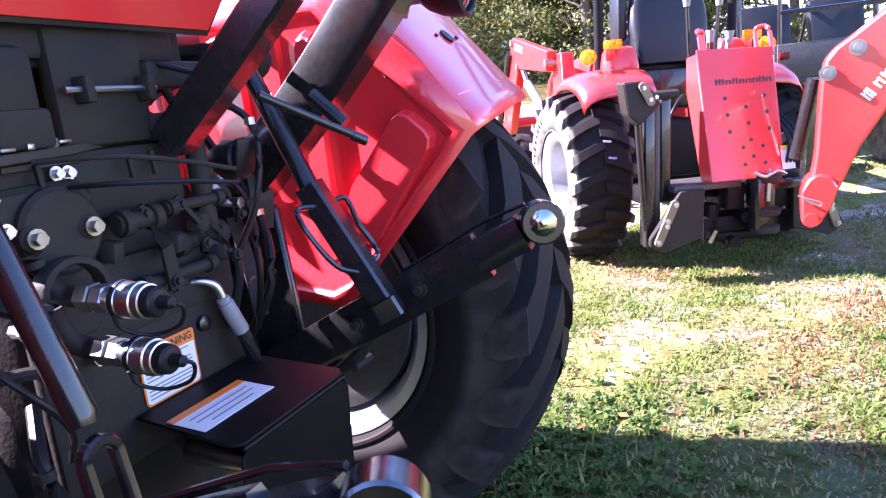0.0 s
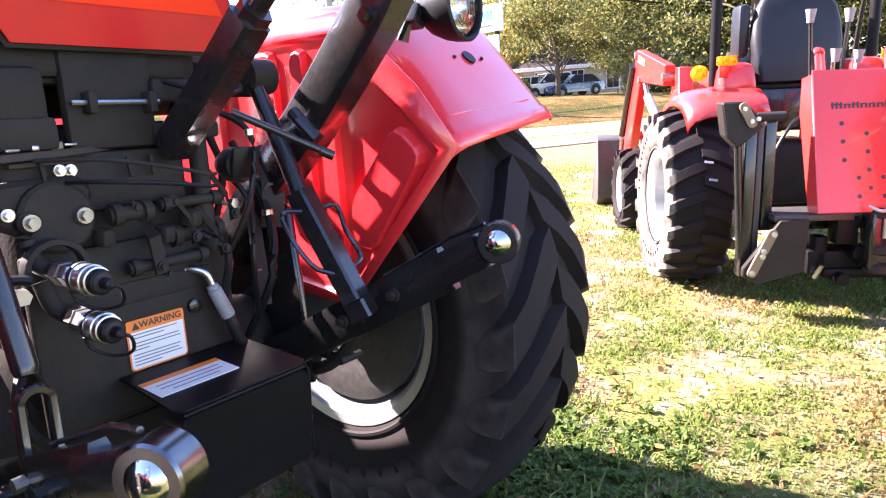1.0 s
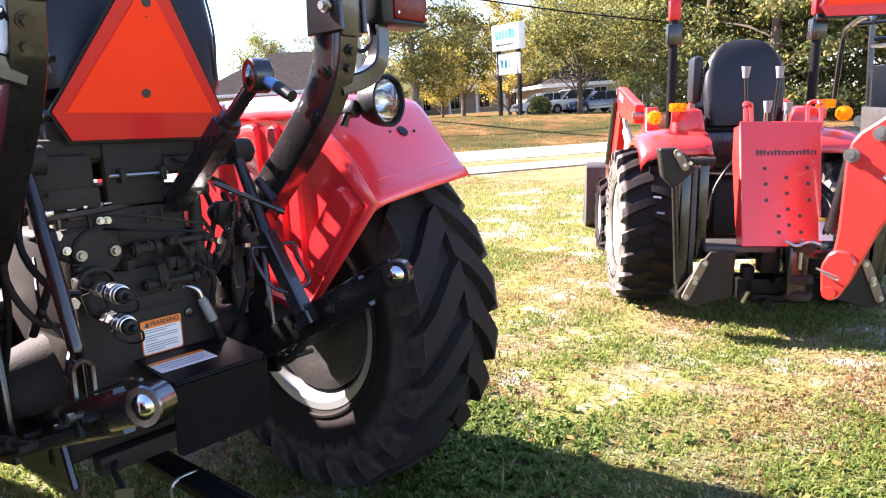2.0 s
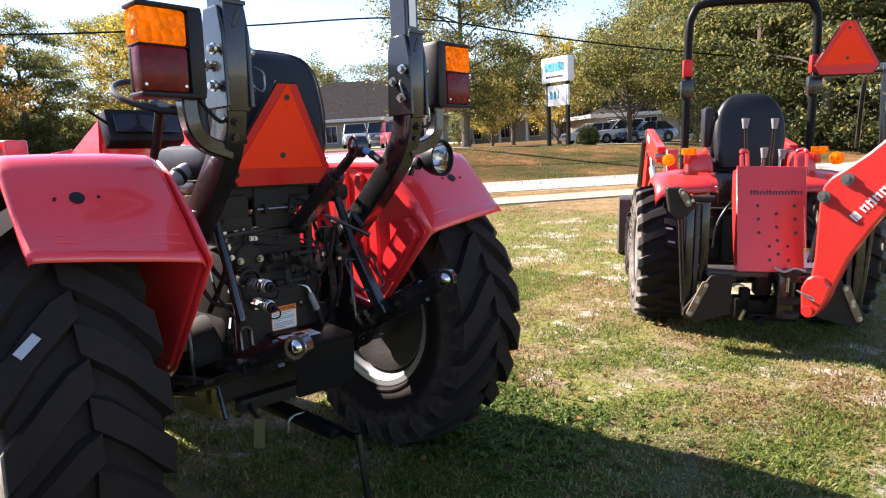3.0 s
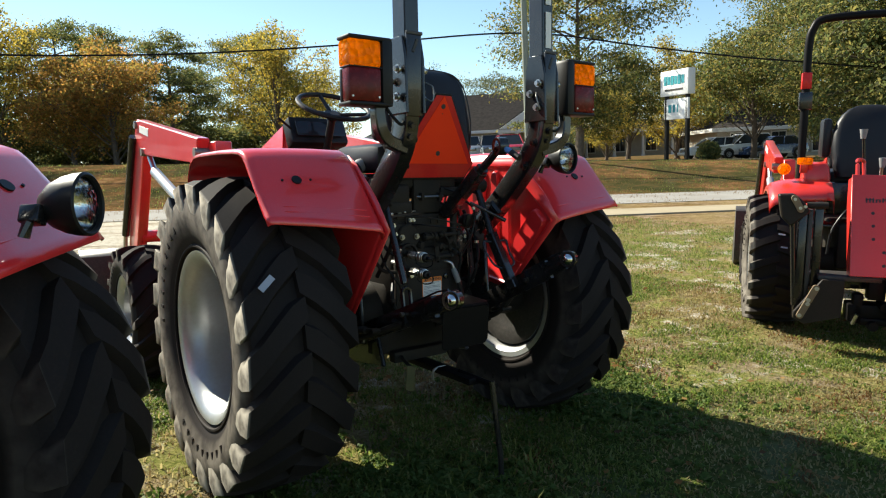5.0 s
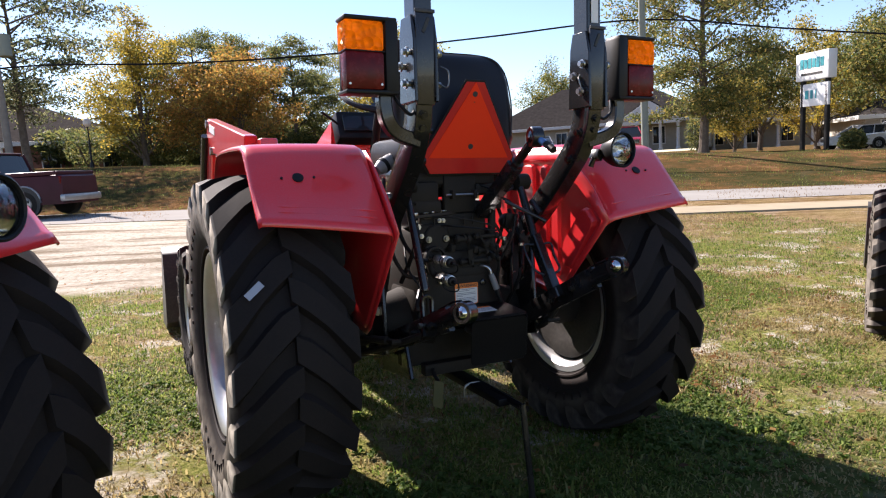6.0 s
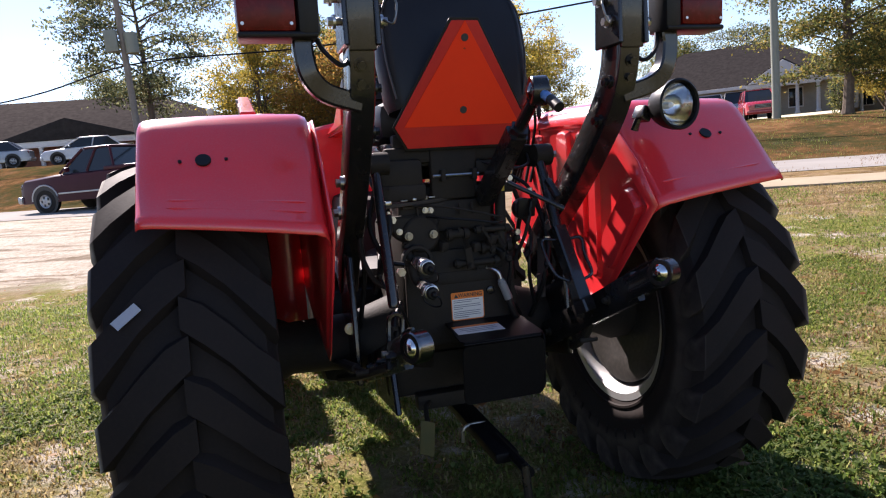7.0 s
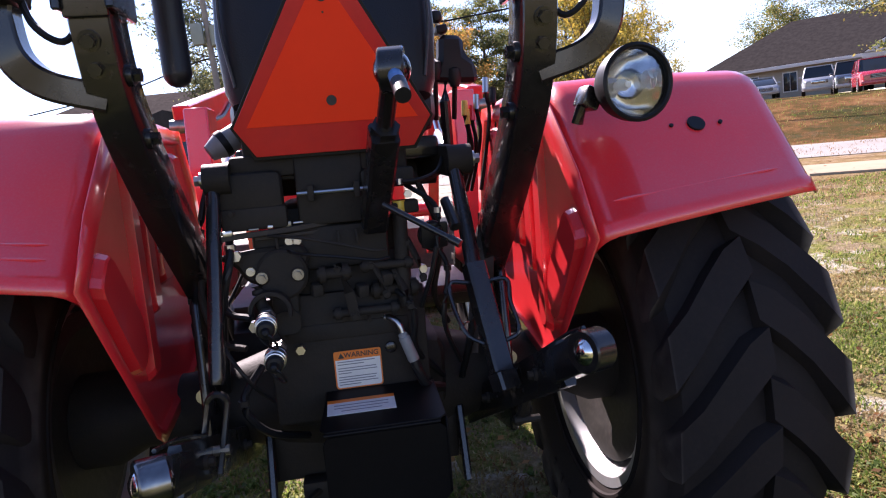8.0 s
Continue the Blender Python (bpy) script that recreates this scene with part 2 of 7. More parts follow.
def smooth_line(points, steps=6):
    """Points along a soft curve through the points given."""
    p = [Vector(q) for q in points]
    p = [p[0] * 2 - p[1]] + p + [p[-1] * 2 - p[-2]]
    line = []
    for i in range(1, len(p) - 2):
        for k in range(steps):
            t = k / steps
            line.append(0.5 * ((2 * p[i]) + (p[i + 1] - p[i - 1]) * t + (2 * p[i - 1] - 5 * p[i] + 4 * p[i + 1] - p[i + 2]) * t * t + (3 * p[i] - p[i - 1] - 3 * p[i + 1] + p[i + 2]) * t ** 3))
    line.append(p[-2])
    return line


def lathe(profile, axis="x", at=(0, 0, 0), count=32, turn=(0, 0, 0), bm=None, caps=True):
    """Turns a profile of (along, radius) about an axis."""
    out = bm or bmesh.new()
    m = pose(*at, *turn)
    rings = []
    for along, r in profile:
        ring = []
        for k in range(count):
            a = 2 * math.pi * k / count
            c, s = math.cos(a) * r, math.sin(a) * r
            v = {"x": (along, c, s), "y": (c, along, s), "z": (c, s, along)}[axis]
            ring.append(out.verts.new(m @ Vector(v)))
        rings.append(ring)
    for a, b in zip(rings, rings[1:]):
        for k in range(count):
            out.faces.new((a[k], a[(k + 1) % count], b[(k + 1) % count], b[k]))
    if caps:
        out.faces.new(rings[0][::-1])
        out.faces.new(rings[-1])
    return out


def plate(outline, thick, plane="yz", at=0.0, bevel=0.004, bm=None):
    """A flat plate cut to an outline, with thickness along the third axis."""
    b = bmesh.new()

    def place(p, q, h):
        return {"yz": (h, p, q), "xz": (p, h, q), "xy": (p, q, h)}[plane]
    low = [b.verts.new(place(p, q, at - thick / 2)) for p, q in outline]
    f = b.faces.new(low)
    made = bmesh.ops.extrude_face_region(b, geom=[f])
    step = Vector(place(0, 0, thick)) - Vector(place(0, 0, 0))
    bmesh.ops.translate(b, vec=step, verts=[v for v in made["geom"] if isinstance(v, bmesh.types.BMVert)])
    if bevel:
        bmesh.ops.bevel(b, geom=b.edges[:], offset=bevel, segments=1, affect="EDGES")
    if bm:
        join(bm, b)
        return bm
    return b


def rounded(w, h, r, steps=4, centre=(0, 0)):
    pts = []
    for cx, cy, a0 in ((w / 2 - r, h / 2 - r, 0), (-w / 2 + r, h / 2 - r, 90), (-w / 2 + r, -h / 2 + r, 180), (w / 2 - r, -h / 2 + r, 270)):
        for i in range(steps + 1):
            a = radians(a0 + 90 * i / steps)
            pts.append((centre[0] + cx + r * math.cos(a), centre[1] + cy + r * math.sin(a)))
    return pts


def bolt(bm, at, axis, r=0.011, h=0.012):
    d = Vector(axis).normalized()
    p = Vector(at)
    tube([p, p + d * h * 0.4], r * 1.5, 12, bm=bm)
    tube([p + d * h * 0.4, p + d * h], r, 6, bm=bm)


def bolts(parent, places, axis, r=0.011, h=0.012, mat=None, name="bolt"):
    """Bolt heads, each a part of its own on one shared mesh."""
    mesh = None
    for p in places:
        if mesh is None:
            bm = bmesh.new()
            bolt(bm, (0, 0, 0), axis, r, h)
            first = part(name, bm, mat or STEEL, parent)
            first.location = p
            mesh = first.data
        else:
            ob = new(name, mesh)
            ob.parent, ob.location = parent, p


def text_mesh(words, size, m, material, parent, name, depth=0.001, bold=0.0):
    curve = bpy.data.curves.new(name, "FONT")
    curve.body, curve.size, curve.extrude, curve.align_x, curve.align_y = words, size, depth, "CENTER", "CENTER"
    curve.offset = bold
    holder = bpy.data.objects.new(name, curve)
    scene.collection.objects.link(holder)
    mesh = bpy.data.meshes.new_from_object(holder)
    bpy.data.objects.remove(holder)
    mesh.materials.clear()
    mesh.materials.append(material)
    ob = new(name, mesh)
    ob.parent = parent
    ob.matrix_basis = m
    return ob

# ---- ground ----


def ease(a, b, t):
    t = max(0.0, min(1.0, (t - a) / (b - a)))
    return t * t * (3 - 2 * t)


def height(x, y):
    """The lay of the land: lawn, verge, road, bank and the plots beyond."""
    n, s = 0.479 * x + 0.878 * y, 0.878 * x - 0.479 * y
    s = max(-60.0, min(60.0, s))
    road = 0.35 - 0.02 * s
    plot = 1.5 - 0.036 * s
    z = road * ease(4.0, 12.0, n)
    if n > 16.5:
        z = road + (plot - road) * ease(16.5, 25.0, n) + max(0.0, min(30.0, n - 30)) * 0.012
    fx, fy = x - 4.41, y - 0.51
    r, f = fx * 0.532 - fy * 0.847, fx * 0.847 + fy * 0.532
    w2 = math.exp(-(r * r / 2.0 + (f - 0.5) ** 2 / 3.0))
    d = max(0.0, min(4.0, 1.4 - x)) if x < 1.2 else 0.5 * max(0.0, 1.6 - x) ** 2
    z += 0.04 * d * (1 - ease(3.0, 7.0, n))
    return z * (1 - w2) + (-0.03 - 0.04 * r) * w2


def ground_material():
    m = bpy.data.materials.new("lawn_and_earth")
    m.use_nodes = True
    n, l = m.node_tree.nodes, m.node_tree.links
    b = n["Principled BSDF"]
    b.inputs["Roughness"].default_value = 0.95
    b.inputs["Specular IOR Level"].default_value = 0.0
    where = n.new("ShaderNodeTexCoord")

    def noise_at(scale, detail=5, rough=0.6):
        t = n.new("ShaderNodeTexNoise")
        t.inputs["Scale"].default_value, t.inputs["Detail"].default_value, t.inputs["Roughness"].default_value = scale, detail, rough
        l.new(where.outputs["Object"], t.inputs["Vector"])
        return t.outputs["Fac"]

    def ramp(fac, stops):
        r = n.new("ShaderNodeValToRGB")
        els = r.color_ramp.elements
        els[0].position, els[0].color = stops[0][0], (*stops[0][1], 1)
        els[1].position, els[1].color = stops[-1][0], (*stops[-1][1], 1)
        for p, c in stops[1:-1]:
            e = els.new(p)
            e.color = (*c, 1)
        l.new(fac, r.inputs["Fac"])
        return r.outputs["Color"]

    def maths(op, a, b_, c=None):
        k = n.new("ShaderNodeMath")
        k.operation = op
        for i, v in enumerate((a, b_) if c is None else (a, b_, c)):
            if isinstance(v, (int, float)):
                k.inputs[i].default_value = v
            else:
                l.new(v, k.inputs[i])
        return k.outputs[0]

    def mix(fac, a, b_):
        k = n.new("ShaderNodeMix")
        k.data_type = "RGBA"
        l.new(fac, k.inputs["Factor"])
        l.new(a, k.inputs["A"])
        l.new(b_, k.inputs["B"])
        return k.outputs["Result"]
    split = n.new("ShaderNodeSeparateXYZ")
    l.new(where.outputs["Object"], split.inputs[0])
    across = maths("ADD", maths("MULTIPLY", split.outputs["X"], 0.479), maths("MULTIPLY", split.outputs["Y"], 0.878))
    along = maths("SUBTRACT", maths("MULTIPLY", split.outputs["X"], 0.878), maths("MULTIPLY", split.outputs["Y"], 0.479))
    wobble = maths("MULTIPLY", maths("SUBTRACT", noise_at(0.5), 0.5), 2.4)
    grass = ramp(noise_at(38, 8, 0.7), [(0.28, (0.07, 0.085, 0.02)), (0.46, (0.15, 0.16, 0.042)), (0.62, (0.26, 0.24, 0.085)), (0.78, (0.4, 0.34, 0.17))])
    dry = ramp(noise_at(30, 8, 0.7), [(0.3, (0.17, 0.125, 0.04)), (0.52, (0.3, 0.23, 0.09)), (0.75, (0.42, 0.35, 0.17))])
    sand = ramp(noise_at(12, 9, 0.75), [(0.3, (0.3, 0.25, 0.185)), (0.5, (0.5, 0.45, 0.365)), (0.72, (0.64, 0.59, 0.51))])
    soil = ramp(noise_at(16, 9, 0.75), [(0.3, (0.13, 0.09, 0.05)), (0.5, (0.25, 0.19, 0.12)), (0.72, (0.4, 0.32, 0.23))])
    patches = ramp(noise_at(0.9, 6, 0.65), [(0.5, (0, 0, 0)), (0.62, (0.85, 0.85, 0.85))])
    colour = mix(patches, mix(ramp(noise_at(3.0, 6, 0.6), [(0.47, (0, 0, 0)), (0.6, (0.9, 0.9, 0.9))]), grass, soil), mix(ramp(noise_at(4.0, 5, 0.6), [(0.4, (0, 0, 0)), (0.6, (0.8, 0.8, 0.8))]), dry, soil))
    bare = ramp(noise_at(1.7, 7, 0.7), [(0.535, (0, 0, 0)), (0.61, (0.85, 0.85, 0.85))])
    colour = mix(bare, colour, sand)
    # thick turf, its green darkened to paint in the shade behind the machines
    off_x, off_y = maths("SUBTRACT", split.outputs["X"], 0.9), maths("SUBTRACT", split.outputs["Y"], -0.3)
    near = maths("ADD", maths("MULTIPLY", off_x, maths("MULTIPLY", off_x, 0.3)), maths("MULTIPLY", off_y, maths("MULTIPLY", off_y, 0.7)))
    turf_shade_tint = ramp(noise_at(30, 8, 0.7), [(0.3, (0.022, 0.042, 0.009)), (0.5, (0.06, 0.09, 0.02)), (0.72, (0.14, 0.16, 0.05))])
    colour = mix(ramp(near, [(0.35, (0.85, 0.85, 0.85)), (1.0, (0, 0, 0))]), colour, turf_shade_tint)
    # worn strip beside the footway and the sandy pull-in further along
    edge_right = maths("ADD", maths("SUBTRACT", across, 7.4), wobble)
    edge_left = maths("ADD", maths("SUBTRACT", across, 5.6), maths("MULTIPLY", wobble, 0.6))
    left = ramp(maths("MULTIPLY_ADD", along, -0.18, 0.28), [(0.3, (0, 0, 0)), (0.7, (1, 1, 1))])
    edge = mix(left, ramp(edge_right, [(0.0, (0, 0, 0)), (0.8, (0.75, 0.75, 0.75))]), ramp(edge_left, [(0.0, (0, 0, 0)), (0.6, (1, 1, 1))]))
    before_road = ramp(maths("SUBTRACT", 13.0, across), [(0.3, (0, 0, 0)), (0.6, (1, 1, 1))])
    worn = n.new("ShaderNodeMix")
    worn.data_type, worn.blend_type = "RGBA", "MULTIPLY"
    worn.inputs["Factor"].default_value = 1
    l.new(edge, worn.inputs["A"])
    l.new(before_road, worn.inputs["B"])
    brown = ramp(noise_at(9, 9, 0.75), [(0.3, (0.13, 0.08, 0.04)), (0.5, (0.26, 0.17, 0.09)), (0.7, (0.4, 0.29, 0.18))])
    colour = mix(worn.outputs["Result"], colour, mix(left, brown, sand))
    # wheel tracks pressed into the sandy pull-in
    lengthwise = n.new("ShaderNodeCombineXYZ")
    l.new(maths("MULTIPLY", across, 2.6), lengthwise.inputs[0])
    l.new(maths("MULTIPLY", along, 0.45), lengthwise.inputs[1])
    rut = n.new("ShaderNodeTexNoise")
    rut.inputs["Scale"].default_value, rut.inputs["Detail"].default_value, rut.inputs["Distortion"].default_value = 0.9, 10, 1.6
    l.new(lengthwise.outputs[0], rut.inputs["Vector"])
    ruts = n.new("ShaderNodeMix")
    ruts.data_type, ruts.blend_type = "RGBA", "MULTIPLY"
    l.new(edge, ruts.inputs["Factor"])
    l.new(colour, ruts.inputs["A"])
    l.new(ramp(rut.outputs["Fac"], [(0.36, (0.5, 0.45, 0.4)), (0.46, (0.88, 0.85, 0.82)), (0.56, (1, 1, 1))]), ruts.inputs["B"])
    colour = ruts.outputs["Result"]
    # the bank beyond the road is browner
    bank = ramp(maths("MULTIPLY", across, 0.02), [(0.31, (0, 0, 0)), (0.34, (0.95, 0.95, 0.95))])
    browner = ramp(noise_at(0.32, 14, 0.82), [(0.36, (0.018, 0.024, 0.008)), (0.46, (0.055, 0.05, 0.02)), (0.52, (0.105, 0.058, 0.025)), (0.58, (0.2, 0.1, 0.045)), (0.68, (0.22, 0.18, 0.085))])
    colour = mix(bank, colour, browner)
    l.new(colour, b.inputs["Base Color"])
    relief = n.new("ShaderNodeBump")
    relief.inputs["Strength"].default_value, relief.inputs["Distance"].default_value = 0.9, 0.03
    l.new(noise_at(45, 8, 0.75), relief.inputs["Height"])
    l.new(relief.outputs["Normal"], b.inputs["Normal"])
    return m


def sheet(name, xs, ys, lift, mat, turned=False):
    """A sheet over the land; turned: xs runs along the road and ys across it."""
    verts, faces = [], []
    for a in xs:
        for c in ys:
            x, y = (a * 0.878 + c * 0.479, -a * 0.479 + c * 0.878) if turned else (a, c)
            verts.append((x, y, height(x, y) + lift))
    k = len(ys)
    for i in range(len(xs) - 1):
        for j in range(k - 1):
            faces.append((i * k + j, (i + 1) * k + j, (i + 1) * k + j + 1, i * k + j + 1))
    mesh = bpy.data.meshes.new(name)
    mesh.from_pydata(verts, [], faces)
    mesh.materials.append(mat)
    mesh.polygons.foreach_set("use_smooth", [True] * len(mesh.polygons))
    return new(name, mesh)


def steps(a, b, fine0, fine1, fine, coarse):
    v, out = a, []
    while v < b:
        out.append(v)
        v += fine if fine0 <= v <= fine1 else coarse
    return out + [b]


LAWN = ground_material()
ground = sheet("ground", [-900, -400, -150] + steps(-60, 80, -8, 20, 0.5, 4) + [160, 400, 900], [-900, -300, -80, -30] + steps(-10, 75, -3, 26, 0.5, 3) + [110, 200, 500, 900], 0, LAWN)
tagged(ground, "patchy sunlit lawn with bare sandy earth", "ground", kind="structure")
ASPHALT = material("pale_asphalt", (0.29, 0.275, 0.25), 0.9, second=(0.23, 0.215, 0.195), scale=0.7, amount=0.7, bump=0.06, bump_scale=90, spec=0.03)
CONCRETE = material("pale_concrete", (0.36, 0.305, 0.215), 0.9, second=(0.28, 0.23, 0.16), scale=1.2, amount=0.7, bump=0.2, bump_scale=70, spec=0.0)
road = sheet("road", steps(-120, 120, -20, 30, 1.0, 6), [12.5, 13.5, 14.5, 15.5, 16.4], 0.012, ASPHALT, True)
tagged(road, "pale worn two-lane asphalt road", "road", kind="structure")
pavement = sheet("pavement", steps(2.5, 60, 2, 30, 1.5, 6), [9.9, 10.4, 10.9], 0.03, CONCRETE, True)
pavement.modifiers.new("slab", "SOLIDIFY").thickness = 0.08
pavement.data.polygons.foreach_set("use_smooth", [False] * len(pavement.data.polygons))
tagged(pavement, "pale concrete footway along the road", "pavement", kind="structure")
lot = sheet("parking_lot", steps(2, 70, 2, 30, 2, 6), [25.5, 28, 31, 34, 36], 0.02, ASPHALT, True)
tagged(lot, "pale asphalt car park above the bank", "parking lot", kind="structure")


# ---- trees ----
def leaf_material(name, colours):
    m = bpy.data.materials.new(name)
    m.use_nodes = True
    n, l = m.node_tree.nodes, m.node_tree.links
    b = n["Principled BSDF"]
    b.inputs["Roughness"].default_value = 0.6
    b.inputs["Specular IOR Level"].default_value = 0.25
    geo = n.new("ShaderNodeNewGeometry")
    ramp = n.new("ShaderNodeValToRGB")
    els = ramp.color_ramp.elements
    els[0].color, els[1].color = (*colours[0], 1), (*colours[-1], 1)
    for i, c in enumerate(colours[1:-1]):
        e = els.new((i + 1) / (len(colours) - 1))
        e.color = (*c, 1)
    l.new(geo.outputs["Random Per Island"], ramp.inputs["Fac"])
    l.new(ramp.outputs["Color"], b.inputs["Base Color"])
    glow = n.new("ShaderNodeBsdfTranslucent")
    l.new(ramp.outputs["Color"], glow.inputs["Color"])
    mixed = n.new("ShaderNodeMixShader")
    mixed.inputs[0].default_value = 0.62
    l.new(b.outputs[0], mixed.inputs[1])
    l.new(glow.outputs[0], mixed.inputs[2])
    l.new(mixed.outputs[0], n["Material Output"].inputs["Surface"])
    return m


BARK = material("bark", (0.09, 0.07, 0.055), 0.9, second=(0.16, 0.13, 0.1), scale=4, amount=0.7, bump=0.6, bump_scale=18, spec=0.2)
LEAF_GREEN = leaf_material("green_gold_leaves", [(0.06, 0.09, 0.026), (0.105, 0.13, 0.038), (0.18, 0.17, 0.05), (0.34, 0.26, 0.07)])
LEAF_GOLD = leaf_material("golden_leaves", [(0.15, 0.155, 0.038), (0.33, 0.255, 0.045), (0.5, 0.345, 0.055), (0.23, 0.22, 0.05)])
LEAF_RUST = leaf_material("rusty_leaves", [(0.16, 0.1, 0.03), (0.36, 0.19, 0.05), (0.5, 0.26, 0.06), (0.22, 0.19, 0.05), (0.3, 0.24, 0.05)])
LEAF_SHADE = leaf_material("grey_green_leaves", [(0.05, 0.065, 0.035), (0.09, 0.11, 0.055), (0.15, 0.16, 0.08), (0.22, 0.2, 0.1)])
LEAF_DARK = leaf_material("dark_green_needles", [(0.055, 0.08, 0.03), (0.1, 0.125, 0.045), (0.17, 0.175, 0.056), (0.3, 0.25, 0.072)])
LEAF_OLIVE = leaf_material("olive_needles", [(0.06, 0.085, 0.028), (0.11, 0.13, 0.04), (0.2, 0.185, 0.055), (0.36, 0.27, 0.075)])


def tree(name, label, seed, tall, spread, leaf, style="round", leaves=4200, size=0.2, bare=0.2, low=0.28):
    """Tapered trunk, forked limbs and a loose crown of small leaf sprays in clumps round the limb ends."""
    rng = random.Random(seed)
    root = thing(name, Matrix.Identity(4), label, "tree", "trees across the road")
    bm = bmesh.new()
    ends = []
    lean = rng.uniform(-0.03, 0.03)
    trunk_top = tall * (0.6 if style == "round" else 0.92)
    trunk = [Vector((lean * tall * f + rng.uniform(-0.05, 0.05), rng.uniform(-0.05, 0.05), trunk_top * f)) for f in (0, 0.04, 0.2, 0.4, 0.6, 0.8, 1)]
    r0 = 0.02 * tall
    tube(trunk, r0, 9, bm=bm, radii=[r0 * k for k in (1.5, 1.05, 0.9, 0.75, 0.55, 0.35, 0.12)])

    def on_trunk(f):
        k = f * (len(trunk) - 1)
        i = min(int(k), len(trunk) - 2)
        return trunk[i].lerp(trunk[i + 1], k - i)
    count = 22 if style == "round" else 34
    for i in range(count):
        f = bare + (1 - bare) * (i + rng.random()) / count
        a = i * 2.4 + rng.uniform(-0.5, 0.5)
        start = on_trunk(min(0.98, f * (rng.uniform(0.55, 1.0) if style == "round" else 1)))
        if style == "pine":
            reach = spread * (1.05 - f) ** 0.6 * rng.uniform(0.55, 1.1)
            rise = reach * rng.uniform(-0.05, 0.3)
        elif style == "tiered":
            reach = spread * (0.42 + 0.6 * math.sin(math.pi * (f - bare) / (1.06 - bare))) * rng.uniform(0.55, 1.05)
            rise = reach * rng.uniform(0.0, 0.32)
        else:
            reach = spread * math.sin(math.pi * min(0.92, 0.2 + 0.72 * f)) * rng.uniform(0.6, 1.08)
            rise = (tall * (low + (1 - low) * f) - start.z) * rng.uniform(0.5, 1.0)
        end = start + Vector((math.cos(a) * reach, math.sin(a) * reach, rise))
        if end.z > tall:
            end.z = tall
        mid = start.lerp(end, 0.5) + Vector((rng.uniform(-0.2, 0.2), rng.uniform(-0.2, 0.2), 0.1 * reach))
        tube([start, start.lerp(mid, 0.5) + Vector((rng.uniform(-0.1, 0.1), rng.uniform(-0.1, 0.1), 0.02 * reach)), mid, end], 0.05, 5, bm=bm, radii=[r0 * 0.26, r0 * 0.2, r0 * 0.14, 0.012])
        for t in (0.45, 0.62, 0.78, 0.9, 1.0):
            base = start.lerp(mid, t * 2) if t < 0.5 else mid.lerp(end, (t - 0.5) * 2)
            for _ in range(2):
                q = base + Vector((rng.gauss(0, 0.1), rng.gauss(0, 0.1), rng.gauss(0, 0.05))) * spread
                ends.append((q, 0.13 * spread * rng.uniform(0.6, 1.3)))
                tube([base, q], 0.012, 4, bm=bm, radii=[0.02, 0.006])
    part("trunk", bm, BARK, root)
    nrng = np.random.default_rng(seed)
    pick = nrng.integers(0, len(ends), leaves)
    centre = np.array([ends[i][0][:] for i in pick])
    radius = np.array([ends[i][1] for i in pick])
    off = nrng.normal(0, 1, (leaves, 3)) * radius[:, None] * np.array([1, 1, {"pine": 0.55, "tiered": 0.38}.get(style, 0.75)]) * 0.75
    place = centre + off
    u = nrng.normal(0, 1, (leaves, 3))
    u /= np.linalg.norm(u, axis=1)[:, None]
    v = np.cross(u, nrng.normal(0, 1, (leaves, 3)))
    v /= np.linalg.norm(v, axis=1)[:, None]
    s = size * nrng.uniform(0.5, 1.25, leaves)[:, None]
    corners = np.stack([place - u * s, place + v * s * 0.55 + u * s * 0.1, place + u * s, place - v * s * 0.5 - u * s * 0.15], 1).reshape(-1, 3)
    mesh = bpy.data.meshes.new("crown")
    mesh.from_pydata(corners.tolist(), [], [(4 * i, 4 * i + 1, 4 * i + 2, 4 * i + 3) for i in range(leaves)])
    mesh.materials.append(leaf)
    crown = new("crown", mesh)
    crown.parent = root
    return root


TREES = {
    "oak": tree("tree", "broad oak with green and golden autumn leaves", 3, 10.0, 4.6, LEAF_GREEN, "round", 20000, 0.1, 0.34, 0.42),
    "pine": tree("tree", "tall broad tree with open tiers of olive foliage", 5, 12.5, 5.8, LEAF_OLIVE, "tiered", 40000, 0.095, 0.28),
    "gold": tree("tree", "small maple with golden autumn leaves", 7, 8.5, 3.2, LEAF_GOLD, "round", 16000, 0.085, 0.18),
    "rust": tree("tree", "tree with rusty brown autumn leaves", 9, 8.0, 3.8, LEAF_RUST, "round", 17000, 0.09, 0.15),
    "shade": tree("tree", "tall shade tree with a bare trunk and thinning green crown", 21, 11.0, 5.0, LEAF_SHADE, "tiered", 16000, 0.11, 0.4, 0.42),
    "dark": tree("tree", "dense dark green tree with low boughs", 11, 9.5, 3.7, LEAF_DARK, "tiered", 30000, 0.085, 0.05, 0.1),
}


def plant(kind, x, y, scale, turn, tall=1.0):
    first = TREES[kind]
    z = height(x, y) - 0.1
    m = pose(x, y, z, 0, 0, turn) @ Matrix.Diagonal((scale, scale, scale * tall, 1))
    if not first.get("planted"):
        first["planted"] = 1
        first.matrix_basis = m
    else:
        ob = copy_thing(first, m)
        ob.matrix_basis = m


